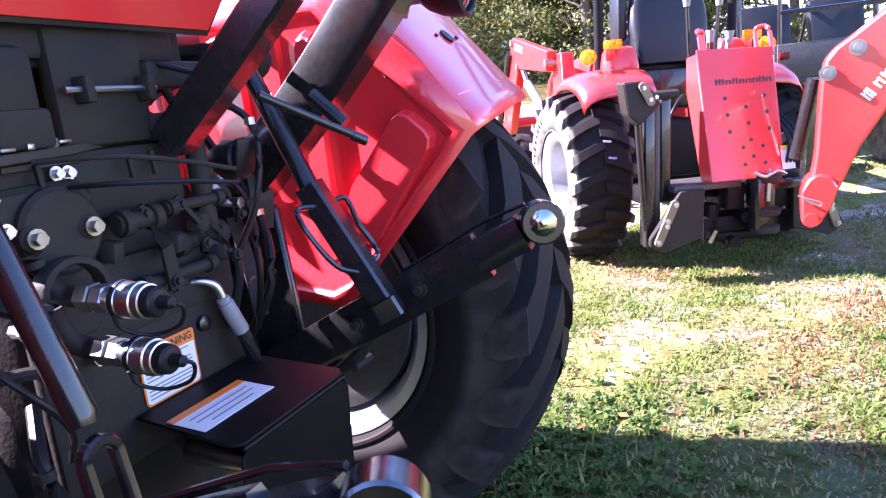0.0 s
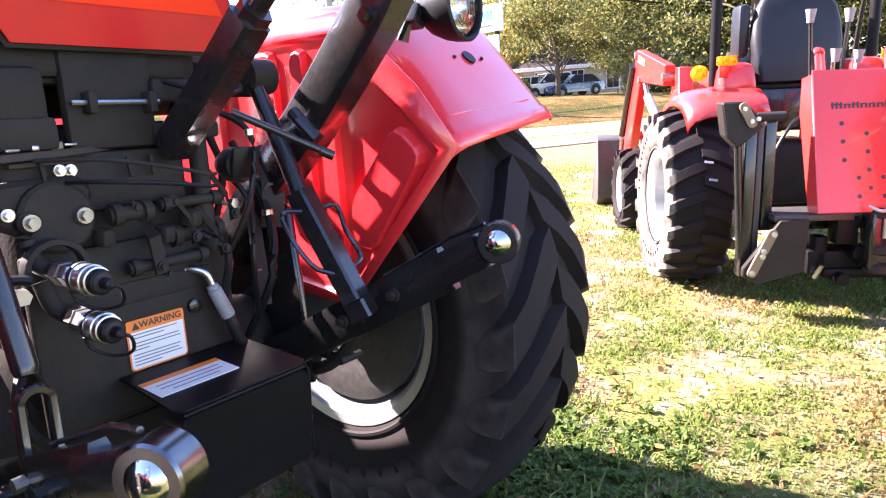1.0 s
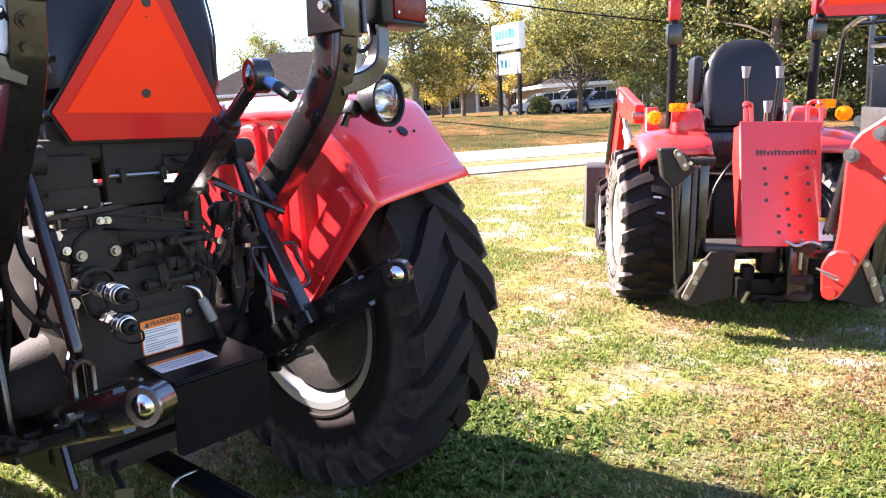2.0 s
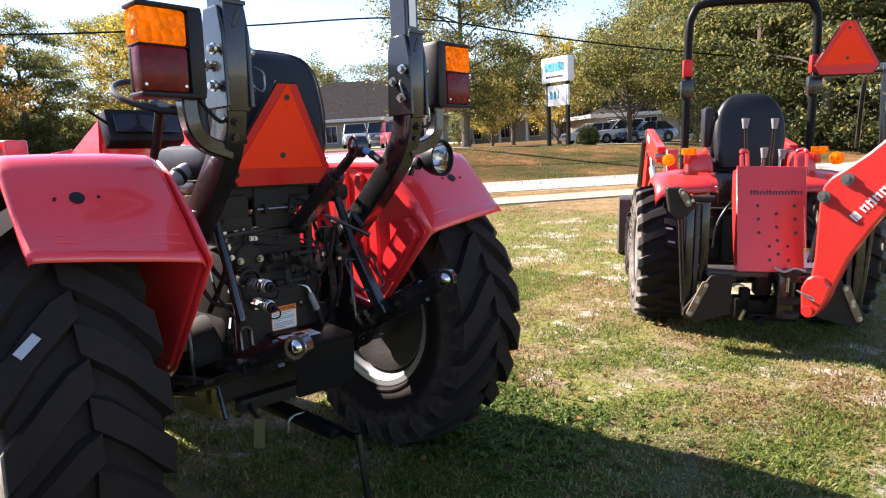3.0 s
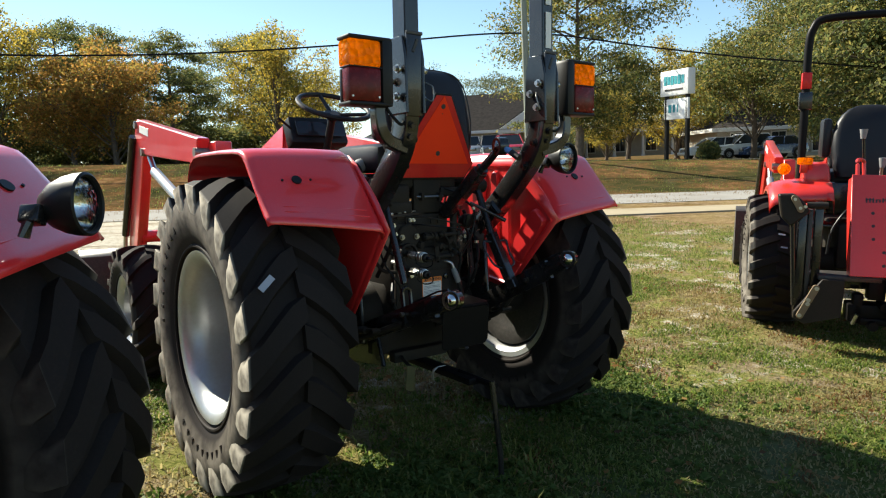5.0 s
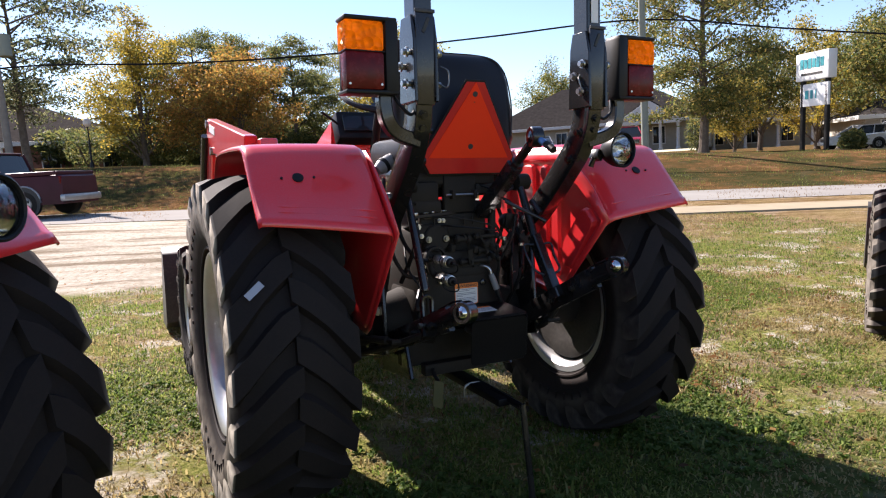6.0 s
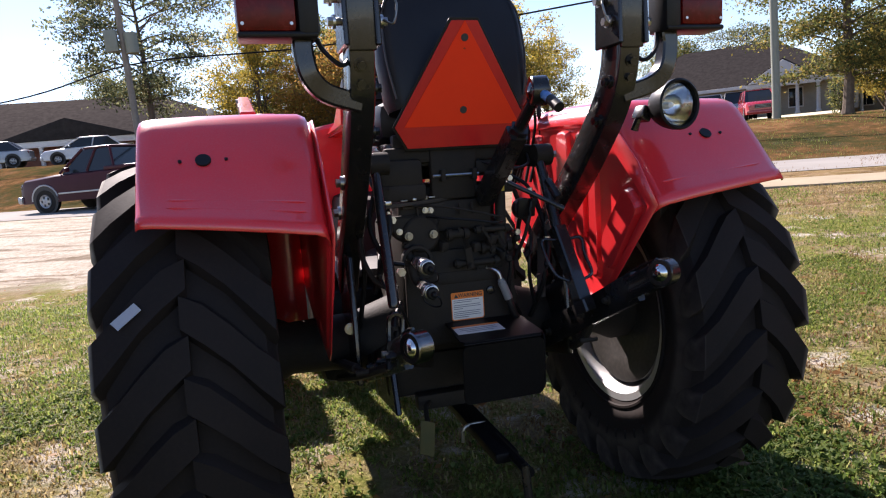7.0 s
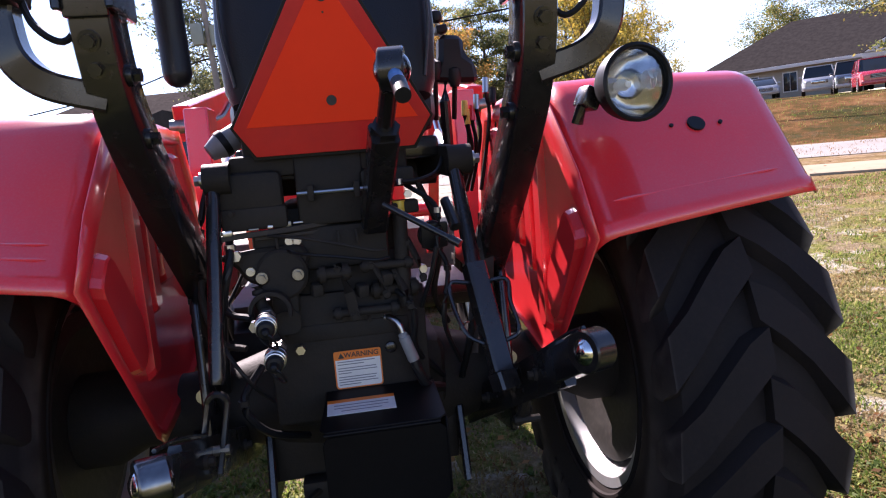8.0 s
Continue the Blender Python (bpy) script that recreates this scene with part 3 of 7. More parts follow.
for row in (
    ("oak", 41.1, 21.2, 1.0, 0), ("pine", 29.0, 25.2, 0.98, 20), ("gold", 33.1, 26.6, 0.6, 40), ("oak", 40.3, 30.5, 0.9, 70), ("gold", 48.6, 32.0, 1.25, 90),
    ("dark", 33.5, 10.2, 1.3, 10), ("oak", 36.5, 13.0, 0.95, 130), ("pine", 39.4, 15.8, 0.85, 60), ("dark", 32.3, 7.0, 1.35, 200), ("dark", 38.0, 8.0, 1.0, 120), ("oak", 47.0, 14.0, 1.0, 30), ("oak", 35.0, 2.0, 0.9, 60), ("dark", 33.0, -1.5, 1.2, 15), ("oak", 31.0, -5.5, 0.95, 110), ("gold", 30.0, -9.0, 1.0, 160), ("dark", 36.5, 4.2, 1.15, 75), ("oak", 38.5, 5.5, 0.95, 220),
    ("gold", 16.6, 39.6, 1.12, 15), ("rust", 6.8, 39.6, 0.95, 0), ("dark", 11.4, 44.7, 0.92, 50), ("dark", 5.2, 46.0, 0.95, 90), ("dark", 8.6, 49.5, 1.0, 33), ("dark", 13.4, 47.2, 0.72, 140), ("dark", 2.2, 47.5, 0.75, 260), ("gold", 7.5, 48.0, 1.0, 250), ("rust", 5.0, 41.5, 0.85, 140), ("gold", 1.6, 43.4, 1.15, 200),
    ("shade", -3.9, 35.5, 0.86, 75), ("gold", 26.2, 52.9, 1.1, 300), ("oak", -11.0, 74.0, 1.0, 220), ("pine", 21.0, 55.0, 0.9, 250), ("oak", 54.0, 72.0, 1.3, 120), ("shade", 62.0, 70.0, 1.1, 200), ("pine", 54, 25, 1.1, 0), ("oak", 58, 34, 1.1, 44), ("dark", 20.0, 47.0, 0.8, 20), ("oak", -32, 56, 0.6, 10),
):
    plant(*row)


# ---- buildings across the road ----
BRICK = material("red_brown_brick", (0.28, 0.11, 0.08), 0.85, second=(0.36, 0.2, 0.15), scale=3, amount=0.7, bump=0.3, bump_scale=40, spec=0.1)
SHINGLE = material("grey_shingles", (0.036, 0.032, 0.03), 0.95, second=(0.058, 0.052, 0.047), scale=3, amount=0.7, bump=0.4, bump_scale=30, spec=0.0)
CREAM = material("cream_render", (0.42, 0.38, 0.31), 0.8, second=(0.34, 0.31, 0.255), scale=2, amount=0.6, bump=0.1)
WHITE = material("white_trim", (0.75, 0.74, 0.71), 0.6, second=(0.65, 0.63, 0.6), scale=4, amount=0.5)


def house(name, label, x, y, z, turn, w, d, eave, ridge, wall_mat, windows=6, porch=None, hip=True, columns=0, face=WHITE):
    root = thing(name, pose(x, y, z, 0, 0, turn), label, "building", "buildings across the road")
    wall = bmesh.new()
    block((w, d, eave), (0, 0, eave / 2), bevel=0.02, bm=wall)
    part("wall", wall, wall_mat, root)
    b = bmesh.new()
    o = 0.6
    inset = d / 2 if hip else 0
    base = [b.verts.new(p) for p in ((-w / 2 - o, -d / 2 - o, eave), (w / 2 + o, -d / 2 - o, eave), (w / 2 + o, d / 2 + o, eave), (-w / 2 - o, d / 2 + o, eave))]
    top = [b.verts.new(p) for p in ((-w / 2 + inset, 0, ridge), (w / 2 - inset, 0, ridge))]
    for f in ((base[0], base[1], top[1], top[0]), (base[1], base[2], top[1]), (base[2], base[3], top[0], top[1]), (base[3], base[0], top[0]), (base[3], base[2], base[1], base[0])):
        b.faces.new(f)
    roof = part("roof", b, SHINGLE, root, "grey shingle roof")
    part("fascia", block((w + 2 * o, 0.08, 0.28), (0, -d / 2 - o, eave - 0.1), bevel=0.01), WHITE, roof)
    for sx in (-1, 1):
        part("fascia", block((0.08, d + 2 * o, 0.28), (sx * (w / 2 + o), 0, eave - 0.1), bevel=0.01), WHITE, roof)
    for i in range(windows):
        wx = -w / 2 + w * (i + 0.5) / windows
        win = part("window", block((1.15, 0.08, 1.7), (wx, -d / 2 - 0.02, eave * 0.5), bevel=0.01), WHITE, root, "white framed window")
        for k in (-1, 1):
            part("pane", block((0.48, 0.04, 1.5), (wx + k * 0.26, -d / 2 - 0.06, eave * 0.5), bevel=0.005), WINDOW, win)
    for i in range(columns):
        cx = -w / 2 + w * (i + 0.5) / columns
        part("column", lathe([(0, 0.2), (0.15, 0.2), (0.2, 0.15), (eave - 0.4, 0.13), (eave - 0.3, 0.2), (eave - 0.12, 0.2)], "z", (cx, -d / 2 - 1.6, 0), 14), WHITE, root, "white round column")
    if columns:
        part("porch_roof", block((w, 2.2, 0.3), (0, -d / 2 - 1.1, eave - 0.05), bevel=0.02), WHITE, root)
    if porch:
        px, pw, ph = porch
        b = bmesh.new()
        y0, y1 = -d / 2 - 2.0, 0
        pts = [b.verts.new(p) for p in ((px - pw / 2, y0, eave), (px + pw / 2, y0, eave), (px, y0, ph), (px - pw / 2, y1, eave), (px + pw / 2, y1, eave), (px, y1, ph))]
        for f in ((0, 1, 2), (0, 2, 5, 3), (1, 4, 5, 2), (0, 3, 4, 1), (3, 5, 4)):
            b.faces.new([pts[i] for i in f])
        gable = part("porch_gable", b, SHINGLE, roof)
        part("gable_face", plate([(px - pw / 2 + 0.15, eave + 0.02), (px + pw / 2 - 0.15, eave + 0.02), (px, ph - 0.12)], 0.05, "xz", y0 - 0.04, 0.01), face, gable)
        part("porch_beam", block((pw, 0.3, 0.4), (px, y0 + 0.2, eave - 0.2), bevel=0.02), WHITE, gable)
        for k in (-1, -0.4, 0.4, 1):
            part("column", lathe([(0, 0.2), (0.15, 0.2), (0.2, 0.15), (eave - 0.5, 0.13), (eave - 0.4, 0.2)], "z", (px + k * (pw / 2 - 0.3), y0 + 0.2, 0), 14), WHITE, root, "white round column")
    return root


house("office_building", "low cream office with a grey hipped shingle roof", 46.0, 54.0, 1.45, -47, 21, 13, 2.75, 6.9, CREAM, 7, (5.2, 5.6, 4.6))
house("brick_building", "brick building with white porch and grey hipped roof", -11.8, 57.5, 1.9, 4, 26, 14, 2.5, 6.0, BRICK, 7, (0.5, 9.0, 3.9), True, 0, SHINGLE)
house("long_white_building", "long low white building with a shaded porch", 67.0, 36.0, 1.1, -58, 34, 11, 2.6, 4.0, CREAM, 11, None, True, 12)
house("corner_building", "low cream building with a grey roof", 52.2, 27.0, 0.6, -40, 9, 8, 2.3, 4.2, CREAM, 3, None)


# ---- sign, poles and wires ----
SIGN_WHITE = material("sign_face", (0.78, 0.78, 0.76), 0.4, second=(0.7, 0.7, 0.69), scale=2, amount=0.4)
TEAL = material("teal_vinyl", (0.04, 0.28, 0.32), 0.4)
POLE = material("weathered_pole", (0.2, 0.17, 0.14), 0.9, second=(0.28, 0.25, 0.21), scale=3, amount=0.7, bump=0.3, bump_scale=20)
GREEN_POLE = material("grey_green_pole", (0.2, 0.22, 0.18), 0.6, second=(0.26, 0.27, 0.22), scale=3, amount=0.6)


def road_sign():
    root = thing("road_sign", pose(26.9, 17.3, height(26.9, 17.3), 0, 1.2, -108), "white two-panel roadside sign on dark posts", "sign")
    for x in (-0.75, 0.75):
        part("post", block((0.16, 0.16, 3.9), (x, 0, 1.95), bevel=0.01), PLASTIC, root, "dark square post")
    box = part("upper_panel", block((2.0, 0.4, 1.15), (0, 0, 3.6), bevel=0.02), SIGN_WHITE, root, "white panel with teal and purple marks")
    for k in range(6):
        part("mark", block((0.2, 0.02, 0.42 - 0.05 * (k % 2)), (-0.62 + k * 0.25, -0.205, 3.72), bevel=0.0), TEAL, box)
    part("mark", block((1.3, 0.02, 0.09), (0, -0.205, 3.28), bevel=0), DARK_GREY, box)
    low = part("lower_panel", block((1.7, 0.12, 0.95), (0, -0.02, 2.4), bevel=0.01), SIGN_WHITE, root, "white message panel")
    for x, w in ((-0.42, 0.2), (-0.12, 0.14), (0.14, 0.05)):
        part("mark", block((w, 0.02, 0.36), (x, -0.09, 2.42), bevel=0), TEAL, low)


road_sign()


def utility_pole(x, y, tall, mat, lean, label, box=False):
    root = thing("utility_pole", pose(x, y, height(x, y) - 0.1, 0, lean, 0), label, "pole")
    part("pole", tube([(0, 0, 0), (0, 0, tall * 0.5), (0, 0, tall)], 0.14, 12, radii=[0.15, 0.13, 0.1]), mat, root)
    if box:
        part("transformer", lathe([(-0.45, 0.24), (-0.42, 0.27), (0.42, 0.27), (0.46, 0.12)], "z", (0.36, -0.15, tall * 0.46), 16), GREEN_POLE, root)
        part("cabinet", block((0.5, 0.4, 0.9), (-0.42, -0.15, tall * 0.47), bevel=0.02), GREEN_POLE, root)
    return root


utility_pole(18.6, 18.7, 11, GREEN_POLE, -0.5, "slim grey-green utility pole")
utility_pole(-4.1, 31.1, 11, POLE, -0.5, "weathered wooden utility pole with equipment boxes", True)


def wire(points, r, label):
    ob = part("overhead_wire", tube(smooth_line(points, 8), r, 6), PLASTIC, None)
    tagged(ob, label, "wire")


def on_line(s, z):
    """A point on the line of poles, s metres along the road."""
    return (s * 0.878 + 25.38 * 0.479, -s * 0.479 + 25.38 * 0.878, z)


wire([on_line(*p) for p in ((-60, 6.0), (-40, 5.0), (-25, 5.4), (-18.4, 6.25), (-11, 5.97), (-5, 5.94), (1.2, 6.18), (7.4, 6.44), (12.9, 5.75), (18.6, 5.1), (26.2, 4.6), (40, 4.9), (55, 6.2))], 0.035, "black overhead cable slung between poles")
wire([on_line(*p) for p in ((-18.4, 9.5), (-8, 9.0), (7.4, 9.6), (20, 8.9), (40, 9.2))], 0.012, "thin overhead wire high between poles")

# ---- tractors ----
def tyre_mesh(R, width, rim, lug_h=0.032):
    """Industrial tread: a carcass turned about x, with staggered slanting bars that run down the shoulders."""
    h = width / 2
    r = R - lug_h
    profile = [(-h * 0.66, rim), (-h * 0.74, rim + 0.02), (-h * 0.9, rim + (r - rim) * 0.3), (-h * 0.97, rim + (r - rim) * 0.55), (-h * 0.94, r - 0.06),
               (-h * 0.84, r - 0.03), (-h * 0.5, r - 0.009), (0, r), (h * 0.5, r - 0.009), (h * 0.84, r - 0.03), (h * 0.94, r - 0.07),
               (h * 0.97, rim + (r - rim) * 0.55), (h * 0.9, rim + (r - rim) * 0.3), (h * 0.74, rim + 0.02), (h * 0.66, rim)]
    bm = lathe(profile, "x", count=72, caps=False)
    # raised rings on the sidewall
    for side in (-1, 1):
        for f in (0.12,):
            rr = rim + (r - rim) * f
            x = side * h * 0.8
            lathe([(x, rr - 0.008), (x + side * 0.006, rr - 0.004), (x + side * 0.006, rr + 0.004), (x, rr + 0.008)], "x", count=72, bm=bm, caps=False)
    return bm


def lug_mesh(R, width, side, lug_h, sweep, bar):
    """One slanting tread bar with a hooked shoulder end that runs down the sidewall."""
    h = width / 2
    r = R - lug_h
    bm = bmesh.new()
    stations = [
        (0.95, 0.955, r - 0.19 * R, r - 0.185 * R, -0.1, 0.5),
        (0.95, 0.985, r - 0.11 * R, R - 0.115 * R, -0.06, 0.9),
        (0.86, 0.96, r - 0.06 * R, R - 0.045 * R, -0.015, 1.1),
        (0.7, 0.74, r - 0.04 * R, R - 0.022 * R, sweep * 0.2, 1.0),
        (0.45, 0.45, r - 0.022 * R, R - 0.008 * R, sweep * 0.56, 0.95),
        (0.2, 0.2, r - 0.01 * R, R, sweep * 0.82, 0.95),
        (-0.04, -0.04, r - 0.01 * R, R - 0.003 * R, sweep, 0.8),
    ]
    last = None
    for xb, xt, rb, rt, da, k in stations:
        quad = []
        for x, rad, off in ((xb, rb, -1.2), (xt, rt, -0.88), (xt, rt, 0.88), (xb, rb, 1.2)):
            a = da + off * k * bar / R
            quad.append(bm.verts.new((side * x * h, -math.cos(a) * rad, math.sin(a) * rad)))
        if last:
            for i in range(3):
                bm.faces.new((last[i], last[i + 1], quad[i + 1], quad[i]))
        else:
            bm.faces.new(quad)
        last = quad
    bm.faces.new(last[::-1])
    # worn, rounded edges
    sharp = [e for e in bm.edges if len(e.link_faces) == 2 and e.calc_face_angle(0) > 0.5]
    bmesh.ops.bevel(bm, geom=sharp, offset=0.02 * R, segments=1, affect="EDGES", clamp_overlap=True)
    return bm


LUGS = {}


def wheel(parent, name, at, R, width, rim, lugs, side, tyre_material=RUBBER, rim_material=SILVER, sweep=0.3):
    """side: +1 when the outer face looks to +x."""
    tyre = part(name, tyre_mesh(R, width, rim, 0.046 * R), tyre_material, parent, "black rubber tyre with chunky slanted lugs")
    tyre.location = at
    for s in (-1, 1):
        for i in range(lugs):
            key = (R, width, s, tyre_material.name)
            if key in LUGS:
                lug = new("lug", LUGS[key])
                lug.parent = tyre
            else:
                lug = part("lug", lug_mesh(R, width, s, 0.046 * R, sweep, (0.088 if R > 0.6 else 0.06) * R), LUG_LEFT if tyre_material is RUBBER_LEFT else tyre_material, tyre, angle=62)
                LUGS[key] = lug.data
            lug.rotation_euler = (-2 * math.pi * (i + (0.5 if s > 0 else 0)) / lugs, 0, 0)
    h = width / 2 * side
    profile = [(-h * 0.74, rim + 0.014), (-h * 0.72, rim - 0.012), (-h * 0.62, rim - 0.03), (-h * 0.2, rim - 0.045), (h * 0.25, rim - 0.05), (h * 0.55, rim - 0.035), (h * 0.7, rim - 0.012),
               (h * 0.74, rim + 0.014), (h * 0.78, rim + 0.014), (h * 0.78, rim + 0.004), (h * 0.72, rim - 0.022), (h * 0.58, rim - 0.045), (h * 0.2, rim - 0.05), (-h * 0.46, rim - 0.055),
               (-h * 0.52, rim * 0.72), (-h * 0.4, rim * 0.58), (-h * 0.36, rim * 0.36), (-h * 0.4, rim * 0.33), (-h * 0.46, rim * 0.33), (-h * 0.46, 0.05), (-h * 0.46, 0.001)]
    mark = None
    for s in (-1, 1):
        for k in range(26):
            if k % 13 > 8:
                continue
            a = 2 * math.pi * k / 44 + (k // 13) * 2.2
            rr = rim + (R - rim) * 0.42
            m = Matrix.Translation((s * width / 2 * 0.945, math.cos(a) * rr, math.sin(a) * rr)) @ Matrix.Rotation(a - math.pi / 2, 4, "X")
            if mark is None:
                mark = part("moulded_mark", block((0.006, 0.013 * R / 0.65, 0.034 * R / 0.65), bevel=0), tyre_material, tyre)
                mark.matrix_basis = m
            else:
                again = new("moulded_mark", mark.data)
                again.parent, again.matrix_basis = tyre, m
    disc = part("rim", lathe(profile, "x", count=56, caps=False), rim_material, tyre, "silver painted steel rim")
    # separate dark grey disc over the inner face of the rim
    part("disc_back", lathe([(-h * 0.56, rim - 0.05), (-h * 0.6, rim * 0.72), (-h * 0.5, rim * 0.58), (-h * 0.5, rim * 0.2)], "x", count=48, caps=False), DARK_GREY, tyre, "dark grey back of the wheel disc")
    bolts(tyre, [(-h * 0.38, math.cos(2 * math.pi * k / 8) * rim * 0.46, math.sin(2 * math.pi * k / 8) * rim * 0.46) for k in range(8)], (side, 0, 0), 0.014, 0.02, name="wheel_bolt")
    part("hub", lathe([(-h * 0.7, rim * 0.26), (-h * 0.25, rim * 0.24), (-h * 0.2, rim * 0.2), (-h * 0.2, 0.001)], "x", count=24), CAST, tyre)
    return tyre


def fender(parent, side, mat=None):
    """A boxed sheet-metal fender over a rear wheel, with a pressed inner plate. side +1: to +x."""
    mat = mat or RED
    xi, xo = 0.455, 0.938 if side > 0 else 0.9
    line = [(-0.43, 1.09), (-0.41, 1.118), (-0.4, 1.122), (-0.3, 1.236), (-0.215, 1.335), (-0.185, 1.362), (-0.145, 1.377), (-0.08, 1.382), (0.1, 1.386), (0.32, 1.384), (0.42, 1.378), (0.48, 1.35), (0.52, 1.3), (0.55, 1.22)]
    stations = [(xi, 0.055), (xi + 0.004, 0.028), (xi + 0.014, 0.01), (xi + 0.035, 0.0), (0.6, -0.004), (0.75, -0.004), (xo - 0.04, 0.0), (xo - 0.014, 0.004), (xo - 0.004, 0.01), (xo, 0.02)]
    bm = bmesh.new()
    grid = []
    for i, (y, z) in enumerate(line):
        a, b = line[max(0, i - 1)], line[min(len(line) - 1, i + 1)]
        d = Vector((b[0] - a[0], b[1] - a[1])).normalized()
        inward = Vector((d.y, -d.x))
        row = []
        for x, drop in stations:
            f = (x - xi) / (xo - xi)
            yy, zz = y + inward.x * drop, z + inward.y * drop
            if i <= 2:
                yy += 0.024 * (f - 0.5) * 2
                zz += 0.026 * (f - 0.5) * 2
            row.append(bm.verts.new((side * x, yy, zz)))
        grid.append(row)
    for a, b in zip(grid, grid[1:]):
        for k in range(len(stations) - 1):
            bm.faces.new((a[k], a[k + 1], b[k + 1], b[k]))
    shell = part("fender", bm, mat, parent, "red sheet-metal fender with a rolled edge", 50)
    solid = shell.modifiers.new("sheet", "SOLIDIFY")
    solid.thickness, solid.offset = 0.004, -1
    # inner plate: a flat flange along the edge, stepped back to the pressed panel
    outer = [(-0.455, 1.068), (-0.36, 1.19), (-0.21, 1.325), (-0.15, 1.358), (0.45, 1.36), (0.56, 1.2), (0.62, 0.95), (0.56, 0.86), (0.24, 0.76), (-0.1, 0.712), (-0.15, 0.738)]
    within = [(-0.408, 1.062), (-0.318, 1.148), (-0.178, 1.272), (-0.13, 1.318), (0.42, 1.325), (0.52, 1.185), (0.58, 0.955), (0.54, 0.885), (0.235, 0.785), (-0.09, 0.735), (-0.138, 0.757)]
    if side < 0:
        outer[7:] = [(0.52, 0.74), (0.24, 0.68), (-0.1, 0.65), (-0.145, 0.68)]
        within[7:] = [(0.5, 0.765), (0.235, 0.706), (-0.09, 0.674), (-0.132, 0.7)]
    b = bmesh.new()
    centre = Vector((0.0, 1.05))
    rings = []
    for line, x, shrink in ((outer, 0.0, 1.0), (within, 0.0, 1.0), (within, 0.003, 0.992), (within, 0.008, 0.975), (within, 0.01, 0.955)):
        rings.append([b.verts.new((side * x, centre.x + (p - centre.x) * shrink, centre.y + (q - centre.y) * shrink)) for p, q in line])
    for ra, rb in zip(rings, rings[1:]):
        for k in range(len(outer)):
            b.faces.new((ra[k], ra[(k + 1) % len(outer)], rb[(k + 1) % len(outer)], rb[k]))
    b.faces.new(rings[-1])
    inner = part("inner_plate", b, mat, parent, "red inner fender plate with pressed ribs", 28)
    inner.matrix_basis = Matrix.Translation((side * (xi - 0.005), 0, 0))
    inner.modifiers.new("sheet", "SOLIDIFY").thickness = 0.004
    inner.modifiers["sheet"].offset = 0
    # pressed panel and upright ribs standing proud towards the seat
    def pressed(corners, height):
        b = bmesh.new()
        c = Vector((sum(p[0] for p in corners) / len(corners), sum(p[1] for p in corners) / len(corners)))
        rings = []
        for scale, off in ((1.0, 0.0), (0.985, height * 0.3), (0.95, height * 0.85), (0.92, height), (0.8, height)):
            rings.append([b.verts.new((side * (0.009 - off), c.x + (p[0] - c.x) * scale, c.y + (p[1] - c.y) * scale)) for p in corners])
        for ra, rb in zip(rings, rings[1:]):
            for k in range(len(corners)):
                b.faces.new((ra[k], ra[(k + 1) % len(corners)], rb[(k + 1) % len(corners)], rb[k]))
        b.faces.new(rings[-1])
        return b

    def softened(corners, r=0.03):
        pts = []
        n = len(corners)
        for i in range(n):
            p, a, b = Vector(corners[i]), Vector(corners[i - 1]), Vector(corners[(i + 1) % n])
            for t in (1, 0.6, 0.25):
                pts.append(tuple(p + (a - p).normalized() * r * t + (b - p).normalized() * r * (1 - t) * 0.45))
            pts.append(tuple(p + (b - p).normalized() * r))
        return pts
    part("pressed_panel", pressed(softened([(-0.158, 0.955), (-0.155, 0.862), (-0.212, 0.838), (-0.378, 1.06), (-0.305, 1.125)], 0.026), 0.022), mat, inner, angle=18)
    for y, low, high, w in ((0.33, 0.9, 1.3, 0.05), (0.105, 0.98, 1.305, 0.05), (-0.02, 0.93, 1.3, 0.026), (-0.105, 0.8, 1.285, 0.026)):
        part("pressed_rib", pressed(softened([(y - w, low), (y + w, low), (y + w * 0.8, high), (y - w * 0.8, high)], 0.02), 0.02), mat, inner, angle=18)
    # pressed creases above the rear lip, parallel to it
    for up in (0.016, 0.036) if side < 0 else (0.022,):
        ends = []
        for x in (xi + 0.05, xo - 0.07):
            k = (2 * (x - xi) / (xo - xi) - 1) * (1 - up / 0.114)
            ends.append((side * x, -0.4 + 0.024 * k + 0.877 * up - 0.0006, 1.122 + 0.026 * k + up + 0.0005))
        a, b = Vector(ends[0]), Vector(ends[1])
        part("pressed_crease", tube([a, a.lerp(b, 0.06), a.lerp(b, 0.94), b], 0.0035, 8, radii=[0.0008, 0.0035, 0.0035, 0.0008]), mat, shell)
    # front skirt that closes the fender ahead of the wheel
    skirt = bmesh.new()
    edge = [(0.548, 1.22), (0.56, 1.1), (0.56, 0.9), (0.555, 0.72), (0.545, 0.6)] if side < 0 else [(0.548, 1.22), (0.56, 1.1), (0.56, 1.0)]
    rows = [[skirt.verts.new((side * x, y, z)) for x in (xi + 0.002, xi + 0.05, 0.62 - 0.05 * max(0, 0.9 - z))] for y, z in edge]
    for a, b in zip(rows, rows[1:]):
        for k in range(2):
            skirt.faces.new((a[k], a[k + 1], b[k + 1], b[k]))
    front = part("front_skirt", skirt, mat, shell)
    front.modifiers.new("sheet", "SOLIDIFY").thickness = 0.004
    # grommet plate with two screws on the sloping rear face
    bm = bmesh.new()
    up = Vector((0, 0.245, 0.265)).normalized()
    out = Vector((0, -0.735, 0.68)).normalized()
    centre = Vector((side * 0.74, -0.285, 1.262))
    tube([centre - out * 0.004, centre + out * 0.003], 0.019, 16, bm=bm)
